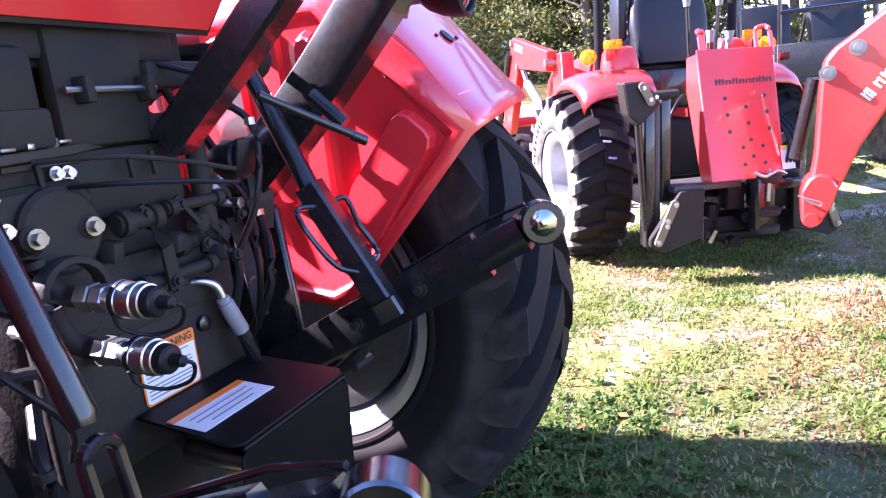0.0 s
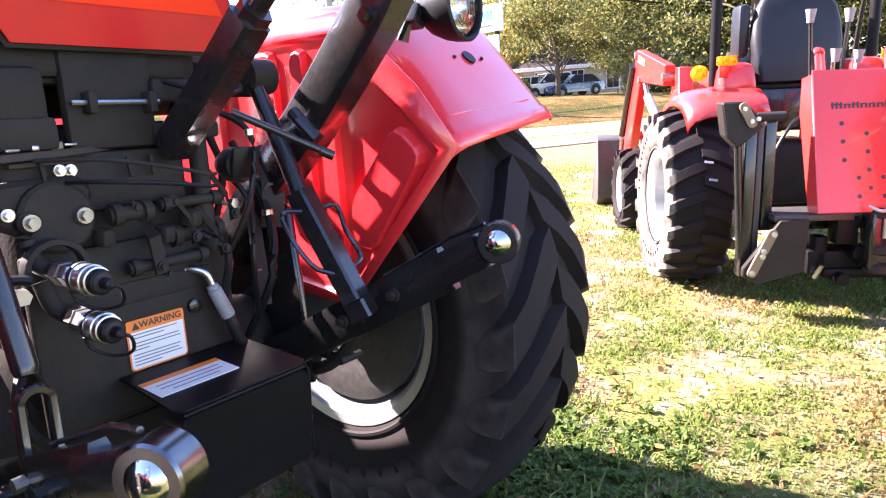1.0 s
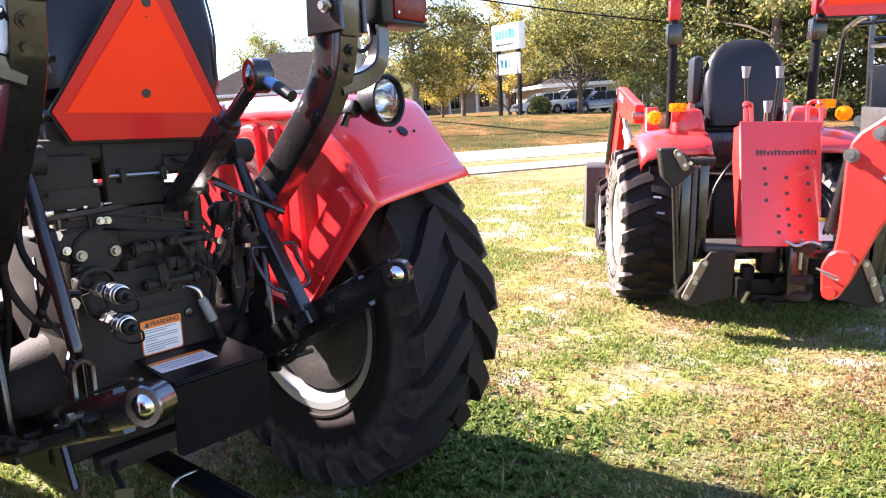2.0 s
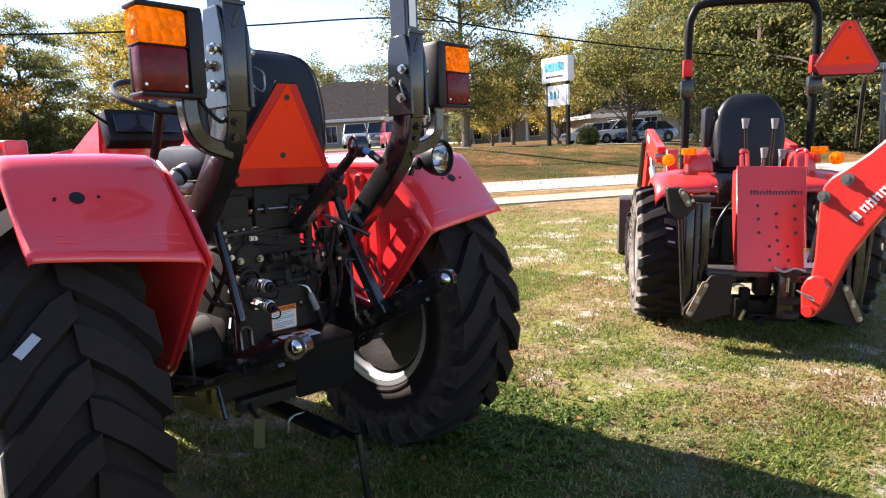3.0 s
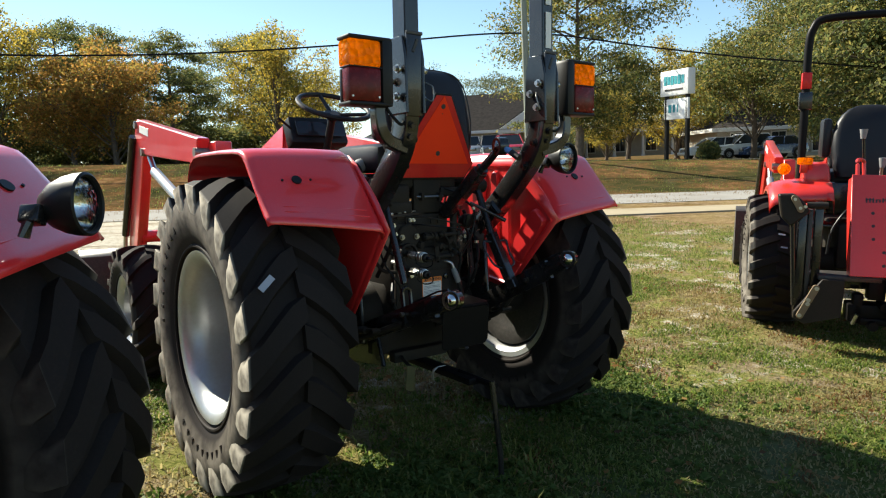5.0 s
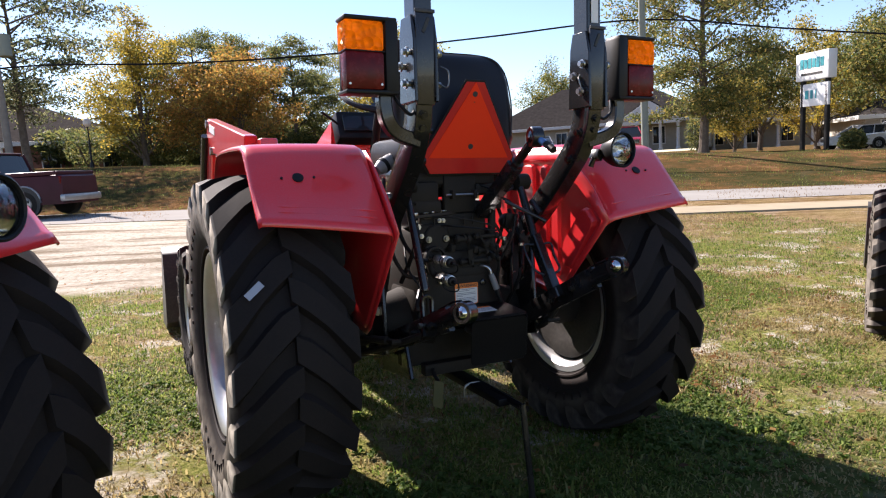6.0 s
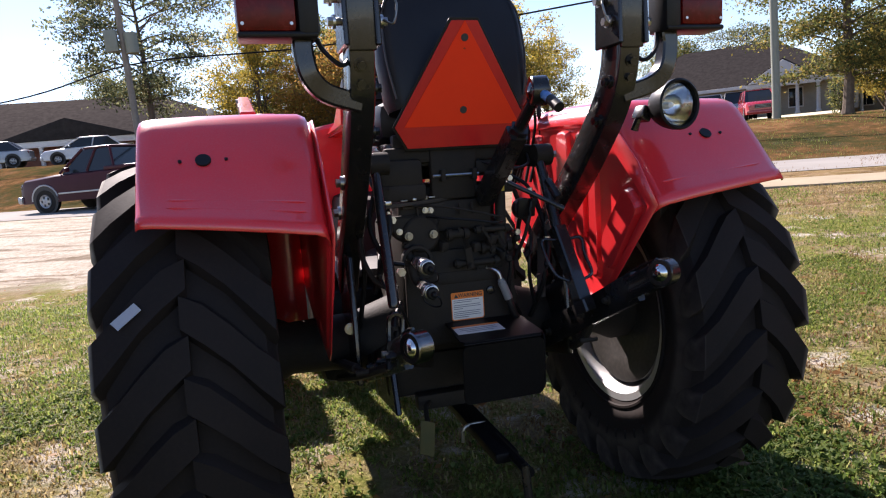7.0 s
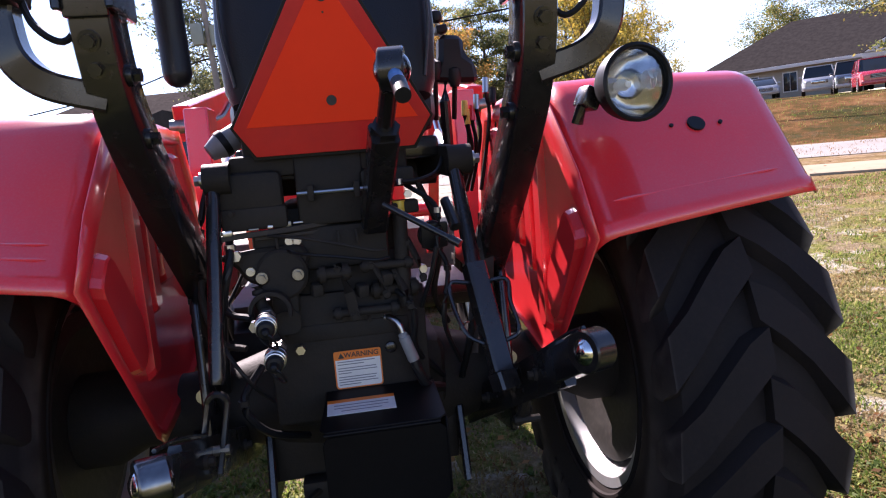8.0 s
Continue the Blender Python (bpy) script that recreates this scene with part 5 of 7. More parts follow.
    lines = ((0.018, 0.086), (0.012, 0.06), (0.003, 0.088), (-0.003, 0.09), (-0.009, 0.03), (-0.018, 0.088), (-0.024, 0.085), (-0.03, 0.09), (-0.036, 0.05))
    for z, w in lines:
        part("print_line", plate([(-0.047, z), (-0.047 + w, z), (-0.047 + w, z + 0.0021), (-0.047, z + 0.0021)], 0.0003, "xz", -0.0008, 0), PRINT_GREY, card)
    card = part("guard_label", block((0.148, 0.072, 0.001), (-0.008, -0.193, 0.0036), bevel=0), WHITE_LABEL, guard, "pale label with an orange edge")
    part("label_band", block((0.148, 0.015, 0.0012), (-0.008, -0.164, 0.004), bevel=0), ORANGE_LABEL, card)
    for k in range(3):
        part("print_line", block((0.118 - 0.03 * (k == 2), 0.0028, 0.0006), (-0.008, -0.186 - k * 0.014, 0.0043), bevel=0), PRINT_GREY, card)
    # lift arms, rods and lower links
    for side in (-1, 1):
        arm = part("lift_arm", tube([(side * 0.2, 0.12, 1.2), (side * 0.235, 0.02, 1.23), (side * 0.262, -0.11, 1.22)], 0.02, square=True, height=0.034), CAST, parent)
        part("cross_shaft", tube([(0, 0.12, 1.2), (side * 0.24, 0.12, 1.2)], 0.035, 16), CAST, arm)
        fork = part("fork_joint", tube([(side * 0.235, -0.11, 1.225), (side * 0.29, -0.11, 1.225)], 0.034, 16), CAST, arm)
        bolts(arm, [(side * 0.29, -0.11, 1.225)], (side, 0, 0), 0.012, 0.02)
    right = part("lift_rod", tube([(0.25, -0.12, 1.21), (0.261, -0.205, 1.0), (0.262, -0.208, 0.99)], 0.018, 12, radii=[0.016, 0.018, 0.024]), BLACK, parent, "black adjustable lift rod")
    part("sleeve", tube([(0.261, -0.205, 1.0), (0.284, -0.312, 0.79)], 0.022, square=True), BLACK, right)
    part("crank_handle", tube([(0.2, -0.28, 1.15), (0.208, -0.33, 1.1)], 0.012, 10), BLACK, right)
    for s in (-1, 1):
        p0, p1 = Vector((0.266, -0.225, 0.965)), Vector((0.279, -0.285, 0.845))
        o = Vector((s * 0.022, 0, 0))
        q = Vector((s * 0.06, -0.01 * s, 0))
        part("loop_handle", tube(smooth_line([p0 + o, p0 + q, p0 + q + Vector((0, -0.02, -0.045)), p1 + q * 0.9 + Vector((0, 0.01, 0.02)), p1 + o], 5), 0.005, 8), BLACK, right)
    part("rod_end", tube([(0.284, -0.312, 0.79), (0.29, -0.326, 0.757)], 0.024, square=True), BLACK, right)
    # crank that stands out behind the top of the rod
    part("turning_bar", tube([(0.075, -0.28, 1.153), (0.19, -0.352, 1.083), (0.191, -0.352, 1.082), (0.209, -0.364, 1.071)], 0.007, 12, radii=[0.0065, 0.0065, 0.0085, 0.0085]), BLACK, parent)
    left = part("lift_rod", tube([(-0.274, -0.115, 1.21), (-0.282, -0.284, 0.84), (-0.283, -0.288, 0.83)], 0.0165, 16, radii=[0.015, 0.0165, 0.013]), BLACK, parent, "black lift rod with a slotted fork")
    top, down = Vector((-0.284, -0.3, 0.796)), Vector((-0.02, -0.05, -0.12))
    arch = [top + Vector((0.019 * math.cos(math.radians(k)), -0.002, 0.02 * math.sin(math.radians(k)))) for k in range(0, 181, 20)]
    part("fork", tube([arch[0] + down] + arch + [arch[-1] + down], 0.0062, square=True, height=0.0085, up=(0, 1, 0), chamfer=0.4), BLACK, left)
    part("fork_foot", tube([(-0.335, -0.335, 0.715), (-0.265, -0.335, 0.715)], 0.01, 10), ZINC, left)
    for side, tip in zip((1, -1), tips):
        base = Vector((side * 0.3, 0.22, 0.5))
        t = Vector(tip)
        way = (t - base).normalized()
        mid = base + (t - base) * 0.62
        link = part("lower_link", tube([base, mid, t - way * 0.12], 0.012, square=True, height=0.042), BLACK, parent, "black flat-bar lower link")
        part("link_end", tube([t - way * 0.16, t - way * 0.035], 0.02, square=True, height=0.032), BLACK, link)
        part("latch_rod", tube([t - way * 0.3 + Vector((0.01, 0, 0.05)), t - way * 0.12 + Vector((0.01, 0, 0.055)), t - way * 0.03 + Vector((0.0, 0, 0.045))], 0.004, 6), BLACK, link)
        ball_end(link, t, (-0.9, -0.43, 0.05), 0.037, ring=BLACK if side > 0 else GUNMETAL)
        part("check_chain", tube(smooth_line([base + Vector((side * 0.1, -0.1, 0.02)), base + Vector((side * 0.06, -0.35, 0.1)), mid + Vector((0, 0, -0.02))]), 0.014, 8), CAST, link)
        spots = [base + (t - base) * f for f in (0.3, 0.55, 0.72)]
        bolts(link, [q + Vector((side * 0.012, 0, 0)) for q in spots], (side, 0, 0), 0.009, 0.018, BLACK)
        bolts(link, [q - Vector((side * 0.012, 0, 0)) for q in spots], (-side, 0, 0), 0.009, 0.018, CAST)
    # turnbuckle stays from the axle to the lower links
    for side in (-1, 1):
        a, b = Vector((side * 0.42, 0.06, 0.6)), Vector((side * 0.36, -0.2, 0.63))
        stay = part("check_stay", tube([a, a.lerp(b, 0.28), a.lerp(b, 0.3), a.lerp(b, 0.72), a.lerp(b, 0.74), b], 0.012, 10, radii=[0.009, 0.009, 0.016, 0.016, 0.009, 0.009]), CAST, parent, "dark turnbuckle stay")
        part("stay_thread", tube([a.lerp(b, 0.74), a.lerp(b, 0.96)], 0.0095, 8), CAST, stay)
        part("stay_pin", tube([b - Vector((0.03, 0, 0)), b + Vector((0.03, 0, 0))], 0.009, 8), CAST, stay)
        for k, (y, z) in enumerate(((-0.02, 0.72), (0.05, 0.56), (-0.06, 0.6))):
            bolts(stay, [(side * (0.372 + 0.002 * k), y, z)], (0, -1, 0), 0.012, 0.016, STEEL if k == 0 else CAST)
    # round trailer socket, cables and clips
    socket = part("trailer_socket", lathe([(0.03, 0.02), (0.0, 0.034), (-0.03, 0.034), (-0.034, 0.03), (-0.036, 0.001)], "y", (0.19, -0.1, 1.06), 18), PLASTIC, parent, "black round trailer socket")
    part("socket_lid", block((0.06, 0.01, 0.06), (0.19, -0.142, 1.064), (14, 0, 0), 0.012), PLASTIC, socket)
    clutter = [
        [(0.19, -0.07, 1.05), (0.22, -0.1, 0.98), (0.2, -0.12, 0.86), (0.24, -0.06, 0.74)],
        [(-0.28, 0.02, 1.2), (-0.25, -0.14, 1.08), (-0.27, -0.17, 0.98), (-0.3, -0.1, 0.84)],
        [(-0.25, -0.02, 1.0), (-0.29, -0.15, 0.9), (-0.24, -0.19, 0.8), (-0.2, -0.12, 0.72)],
        [(0.14, -0.08, 1.18), (0.2, -0.15, 1.12), (0.18, -0.16, 1.0), (0.15, -0.12, 0.9)],
        [(-0.22, -0.1, 0.8), (-0.26, -0.16, 0.74), (-0.22, -0.14, 0.66), (-0.14, -0.05, 0.6)],
        [(0.05, -0.1, 1.22), (0.12, -0.17, 1.19), (0.2, -0.14, 1.2), (0.24, -0.04, 1.24)],
        [(-0.35, 0.1, 1.1), (-0.37, -0.02, 0.95), (-0.36, -0.04, 0.8), (-0.34, 0.02, 0.66)],
        [(0.3, 0.05, 1.1), (0.3, -0.05, 0.95), (0.27, -0.08, 0.82), (0.25, 0.0, 0.68)],
    ]
    for k, line in enumerate(clutter):
        cable = part("cable", tube(smooth_line(line, 6), (0.006, 0.009, 0.0045)[k % 3], 8), PLASTIC, case)
        q = Vector(line[1])
        part("cable_clip", tube([q - Vector((0, 0, 0.006)), q + Vector((0, 0, 0.006))], (0.006, 0.009, 0.0045)[k % 3] + 0.003, 10), STEEL if k % 2 else CAST, cable)
    for at, r in (((-0.24, -0.13, 1.06), 0.01), ((0.16, -0.12, 0.99), 0.008), ((-0.22, -0.12, 0.9), 0.011), ((0.14, -0.12, 1.16), 0.008), ((-0.13, -0.1, 0.83), 0.009)):
        part("hose_fitting", tube([(at[0], at[1] + 0.02, at[2]), (at[0], at[1], at[2]), (at[0], at[1] - 0.004, at[2]), (at[0], at[1] - 0.02, at[2])], r, 6, radii=[r * 0.8, r * 0.8, r * 1.2, r * 1.2]), STEEL, case)
    # stabiliser brackets beside the gearcase
    for side in (-1, 1):
        bb = plate([(-0.08, 0.55), (0.14, 0.5), (0.16, 0.8), (0.02, 0.98), (-0.05, 0.95)], 0.02, "yz", side * 0.36, 0.005)
        part("side_bracket", bb, BLACK, parent)
    # twisted flat straps beside the bracket, bent out of line
    for line, w in (([(0.345, 0.0, 1.09), (0.335, -0.03, 1.04), (0.318, -0.05, 0.98), (0.315, -0.04, 0.915)], 0.024), ([(0.31, 0.02, 0.94), (0.3, 0.0, 0.88), (0.282, -0.03, 0.8), (0.275, -0.04, 0.75)], 0.014), ([(0.36, 0.02, 0.9), (0.355, 0.0, 0.84), (0.37, 0.03, 0.76), (0.39, 0.06, 0.7)], 0.013)):
        strap = part("bent_strap", tube(smooth_line(line, 4), w, square=True, height=0.003, up=(0.5, 1, 0.2)), BROWN_GREY, parent, "bent olive-brown flat strap")
        part("strap_hook", tube(smooth_line([Vector(line[2]) + Vector((-0.026, -0.01, 0.02)), Vector(line[2]) + Vector((-0.022, -0.018, 0.03)), Vector(line[2]) + Vector((-0.012, -0.016, 0.03))], 4), 0.003, 8), ZINC, strap)
    # top link held up behind the seat
    top = part("top_link", tube([(0.06, -0.12, 1.1), (0.075, -0.25, 1.21), (0.085, -0.34, 1.29)], 0.027, square=True), BLACK, parent, "black top link raised and parked")
    part("neck", tube([(0.085, -0.34, 1.29), (0.095, -0.43, 1.365)], 0.017, 12), BLACK, top)
    part("lock_nut", tube([(0.085, -0.335, 1.285), (0.088, -0.355, 1.302)], 0.028, 6), BLACK, top)
    ball_end(top, (0.1, -0.455, 1.39), (1, -0.2, 0), 0.038, ball=GUNMETAL)
    pin = part("hitch_pin", tube([(0.1, -0.46, 1.39), (0.102, -0.52, 1.362)], 0.0125, 12), BLUE_PAINT, top, "worn blue and steel pin")
    part("pin_tip", tube([(0.102, -0.52, 1.362), (0.103, -0.565, 1.338)], 0.0135, 12), PLASTIC, pin)
    # yellow-capped spool
    part("spool", tube([(0.12, -0.1, 1.12), (0.115, -0.105, 0.92)], 0.017, 12), CAST, parent)
    part("yellow_cap", tube([(0.12, -0.1, 1.12), (0.12, -0.1, 1.145)], 0.016, 12), BRASS, parent, "yellow plastic cap")
    # drawbar and its bracket
    bar = part("drawbar", block((0.07, 0.75, 0.03), (-0.02, -0.05, 0.4), bevel=0.006), SHEET_BLACK, parent, "dark steel drawbar")
    part("drawbar_hanger", block((0.3, 0.05, 0.05), (-0.02, 0.0, 0.44), bevel=0.006), CAST, bar)
    part("loop", tube(smooth_line([(-0.075, -0.19, 0.36), (-0.072, -0.19, 0.4), (-0.05, -0.19, 0.412), (-0.01, -0.19, 0.412), (0.012, -0.19, 0.4), (0.015, -0.19, 0.36)], 4), 0.006, 8), ZINC, bar, "bent steel wire handle")
    part("yellow_tab", plate([(-0.21, 0.34), (-0.165, 0.32), (-0.155, 0.43), (-0.2, 0.445)], 0.004, "xz", -0.17, 0.001), OLIVE, bar, "dull yellow steel tab")
    part("tab_bracket", tube([(-0.178, -0.166, 0.432), (-0.16, -0.08, 0.445), (-0.12, 0.0, 0.44)], 0.008, 8), CAST, bar)
    part("parking_stand", tube([(-0.01, -0.52, 0.42), (0.0, -0.56, 0.1), (0.0, -0.565, 0.02)], 0.012, 10), BLACK, bar)
    part("stand_foot", block((0.05, 0.05, 0.012), (0.0, -0.565, 0.012), bevel=0.003), BLACK, bar)
    part("stand_brace", tube([(-0.01, -0.3, 0.41), (0, -0.53, 0.4)], 0.014, 8), SHEET_BLACK, bar)


def seat(parent, at, scale=1.0, w=0.4, lean=-12.0, arched=False):
    holder = part("seat", block((w, 0.42, 0.13), (at[0], at[1] + 0.22, at[2] - 0.38 * scale), (0, 0, 0), 0.045), VINYL, parent, "black vinyl tractor seat")
    b = bmesh.new()
    rings = []
    shape = ((-0.3, 0.86, 0.1), (-0.24, 0.93, 0.12), (-0.12, 1.0, 0.12), (-0.04, 0.98, 0.11), (0.03, 0.9, 0.1), (0.08, 0.76, 0.085), (0.115, 0.58, 0.065), (0.135, 0.36, 0.04), (0.14, 0.16, 0.02)) if arched else ((-0.27, 0.9, 0.1), (-0.24, 0.95, 0.115), (-0.12, 1.0, 0.11), (0.0, 0.99, 0.1), (0.05, 0.95, 0.09), (0.08, 0.88, 0.08), (0.1, 0.78, 0.065), (0.113, 0.62, 0.05), (0.118, 0.4, 0.03))
    for z, wide, deep in shape:
        ring = []
        for p, q in rounded(w * wide, deep, min(deep * 0.45, 0.05), 3):
            ring.append(b.verts.new((p, q, z * scale)))
        rings.append(ring)
    n = len(rings[0])
    for ra, rb in zip(rings, rings[1:]):
        for k in range(n):
            b.faces.new((ra[k], ra[(k + 1) % n], rb[(k + 1) % n], rb[k]))
    b.faces.new(rings[-1])
    b.faces.new(rings[0][::-1])
    back = part("backrest", b, VINYL, holder)
    back.matrix_basis = pose(at[0], at[1], at[2] - 0.1, lean, 0, 0)
    return holder


def loader(parent, x=0.6, R=RED, span=1.9, knee=(2.65, 1.67), pivot=(1.25, 1.42), low=(3.05, 0.75), bucket_y=3.35, bucket_z=0.42):
    """Front loader: two bent booms, cylinders, cross tube and bucket."""
    for side in (-1, 1):
        xx = side * x
        b = plate([(pivot[0] - 0.02, pivot[1] + 0.08), (knee[0] - 0.02, knee[1] + 0.04), (knee[0] + 0.05, knee[1] - 0.04), (low[0] + 0.08, low[1]), (low[0] + 0.1, low[1] - 0.25), (low[0] - 0.08, low[1] - 0.2), (knee[0] - 0.16, knee[1] - 0.2), (knee[0] - 0.2, knee[1] - 0.22), (pivot[0] + 0.02, pivot[1] - 0.06)], 0.07, "yz", xx, 0.006)
        boom = part("loader_boom", b, R, parent, "red bent loader boom")
        part("tower", plate([(pivot[0] - 0.13, pivot[1] + 0.06), (pivot[0] + 0.06, pivot[1] + 0.06), (pivot[0] + 0.1, 0.75), (pivot[0] - 0.2, 0.75)], 0.09, "yz", side * (x - 0.075), 0.006), R, boom)
        part("lift_cylinder", tube([(xx, pivot[0] + 0.1, pivot[1] - 0.4), (xx, knee[0] - 0.32, knee[1] - 0.34)], 0.034, 14), SILVER, boom, "bright hydraulic cylinder")
        part("cylinder_rod", tube([(xx, knee[0] - 0.34, knee[1] - 0.36), (xx, knee[0] - 0.16, knee[1] - 0.2)], 0.019, 12), STEEL, boom)
        part("tilt_cylinder", tube([(xx + side * 0.05, knee[0] + 0.04, knee[1] - 0.08), (xx + side * 0.05, low[0] - 0.02 + 0.12, low[1] + 0.1)], 0.03, 14), BLACK, boom)
        part("tilt_rod", tube([(xx + side * 0.05, low[0] + 0.1, low[1] + 0.12), (xx + side * 0.05, low[0] + 0.16, low[1] - 0.05)], 0.016, 10), STEEL, boom)
        for q in (pivot, knee, (low[0], low[1] - 0.12), (knee[0] - 0.16, knee[1] - 0.2)):
            part("pivot_pin", tube([(xx - 0.05, q[0], q[1]), (xx + 0.05, q[0], q[1])], 0.028, 12), ZINC, boom)
        part("boom_sticker", block((0.003, 0.24, 0.05), (xx + side * 0.037, knee[0] - 0.22, knee[1] - 0.055), (10, 0, 0), bevel=0), WHITE_LABEL, boom, "pale printed sticker")
        part("hose", tube(smooth_line([(xx - side * 0.045, pivot[0], pivot[1]), (xx - side * 0.045, (pivot[0] + knee[0]) / 2, (pivot[1] + knee[1]) / 2 - 0.05), (xx - side * 0.045, knee[0] - 0.1, knee[1] - 0.08), (xx - side * 0.06, low[0] - 0.1, low[1] + 0.3)]), 0.009, 6), PLASTIC, boom)
    part("cross_tube", tube([(-x, low[0] - 0.2, low[1] + 0.1), (x, low[0] - 0.2, low[1] + 0.1)], 0.045, 12), R, parent)
    b = bmesh.new()
    line = [(bucket_y + 0.45, bucket_z - 0.38), (bucket_y + 0.05, bucket_z - 0.36), (bucket_y - 0.04, bucket_z - 0.3), (bucket_y - 0.06, bucket_z - 0.1), (bucket_y - 0.02, bucket_z + 0.25), (bucket_y + 0.06, bucket_z + 0.3)]
    rows = [[b.verts.new((s * span / 2, y, z)) for y, z in line] for s in (-1, 1)]
    for k in range(len(line) - 1):
        b.faces.new((rows[0][k], rows[0][k + 1], rows[1][k + 1], rows[1][k]))
    for r in rows:
        b.faces.new(r)
    bucket = part("bucket", b, DARK_GREY, parent, "dark grey loader bucket", 25)
    solid = bucket.modifiers.new("sheet", "SOLIDIFY")
    solid.thickness = 0.012


def bonnet(parent, y0, y1, w, z_low, z_top, mat, dash_z, lead=0.0, ring_r=0.19, ring_lift=0.08):
    """Rounded engine hood, dash and steering wheel."""
    b = bmesh.new()
    rings = []
    for y, s, zt in ((y0 + lead, 0.97, z_top - 0.02), (y0 + lead + 0.02, 1.0, z_top), (y0 + lead + 0.25, 1.0, z_top - 0.005), ((y0 + y1) / 2, 0.98, z_top - 0.03), (y1 - 0.25, 0.93, z_top - 0.07), (y1 - 0.05, 0.86, z_top - 0.13), (y1, 0.72, z_top - 0.22)):
        h = zt - z_low
        rings.append([b.verts.new((px * s, y, z_low + pz)) for px, pz in ((-w / 2, 0), (-w / 2, h * 0.5), (-w / 2 * 0.97, h * 0.82), (-w / 2 * 0.86, h * 0.95), (-w / 2 * 0.5, h), (w / 2 * 0.5, h), (w / 2 * 0.86, h * 0.95), (w / 2 * 0.97, h * 0.82), (w / 2, h * 0.5), (w / 2, 0))])
    for ra, rb in zip(rings, rings[1:]):
        for k in range(len(ra) - 1):
            b.faces.new((ra[k], ra[k + 1], rb[k + 1], rb[k]))
    b.faces.new(rings[0][::-1])
    b.faces.new(rings[-1])
    hood = part("hood", b, mat, parent, "red rounded engine hood", 40)
    dash = part("dashboard", block((w * 0.6, 0.1, 0.17), (0, y0 - 0.06, dash_z - 0.1), (-24, 0, 0), 0.02), PLASTIC, parent, "black dashboard with a glossy dial panel")
    part("dial_glass", block((w * 0.5, 0.006, 0.09), (0, y0 - 0.125, dash_z - 0.075), (-24, 0, 0), 0.002), WINDOW, dash)
    b = bmesh.new()
    front = [(-w * 0.31, y0 - 0.02, z_top - 0.06), (-w * 0.3, y0 - 0.02, dash_z - 0.03), (w * 0.3, y0 - 0.02, dash_z - 0.03), (w * 0.31, y0 - 0.02, z_top - 0.06)]
    foot = y0 + max(0.3, lead)
    ahead = [(-w * 0.36, foot, z_top - 0.08), (-w * 0.24, foot, z_top + 0.002), (w * 0.24, foot, z_top + 0.002), (w * 0.36, foot, z_top - 0.08)]
    fa, fb = [b.verts.new(p) for p in front], [b.verts.new(p) for p in ahead]
    for k in range(3):
        b.faces.new((fa[k], fa[k + 1], fb[k + 1], fb[k]))
    b.faces.new(fa[::-1])
    b.faces.new(fb)
    b.faces.new((fa[3], fa[0], fb[0], fb[3]))
    bmesh.ops.bevel(b, geom=b.edges[:], offset=0.02, segments=2, affect="EDGES")
    part("dash_cowl", b, mat, dash)
    part("side_lever", tube([(-w * 0.3, y0 - 0.12, dash_z - 0.08), (-w * 0.48, y0 - 0.2, dash_z - 0.03)], 0.007, 8), PLASTIC, dash)
    part("side_panel", block((w * 0.9, y1 - y0 - lead - 0.3, 0.25), (0, (y0 + lead + y1) / 2, z_low - 0.12), bevel=0.02), mat, hood)
    ring = bmesh.new()
    pts = [Vector((math.cos(a) * ring_r, math.sin(a) * ring_r, 0)) for a in [2 * math.pi * k / 36 for k in range(37)]]
    tube(pts, 0.014, 8, bm=ring, close=False)
    m = pose(0, y0 - 0.3, dash_z + ring_lift, 25, 0, 0)
    wheel_ob = part("steering_wheel", ring, PLASTIC, parent, "thin black steering wheel")
    wheel_ob.matrix_basis = m
    for a in (90, 210, 330):
        part("spoke", tube([(0, 0, -0.05), (math.cos(radians(a)) * ring_r, math.sin(radians(a)) * ring_r, 0)], 0.011, 8), PLASTIC, wheel_ob)
    part("steering_hub", lathe([(-0.3, 0.022), (-0.08, 0.022), (-0.06, 0.045), (-0.035, 0.045), (-0.03, 0.001)], "z", count=16), PLASTIC, wheel_ob)
    return hood


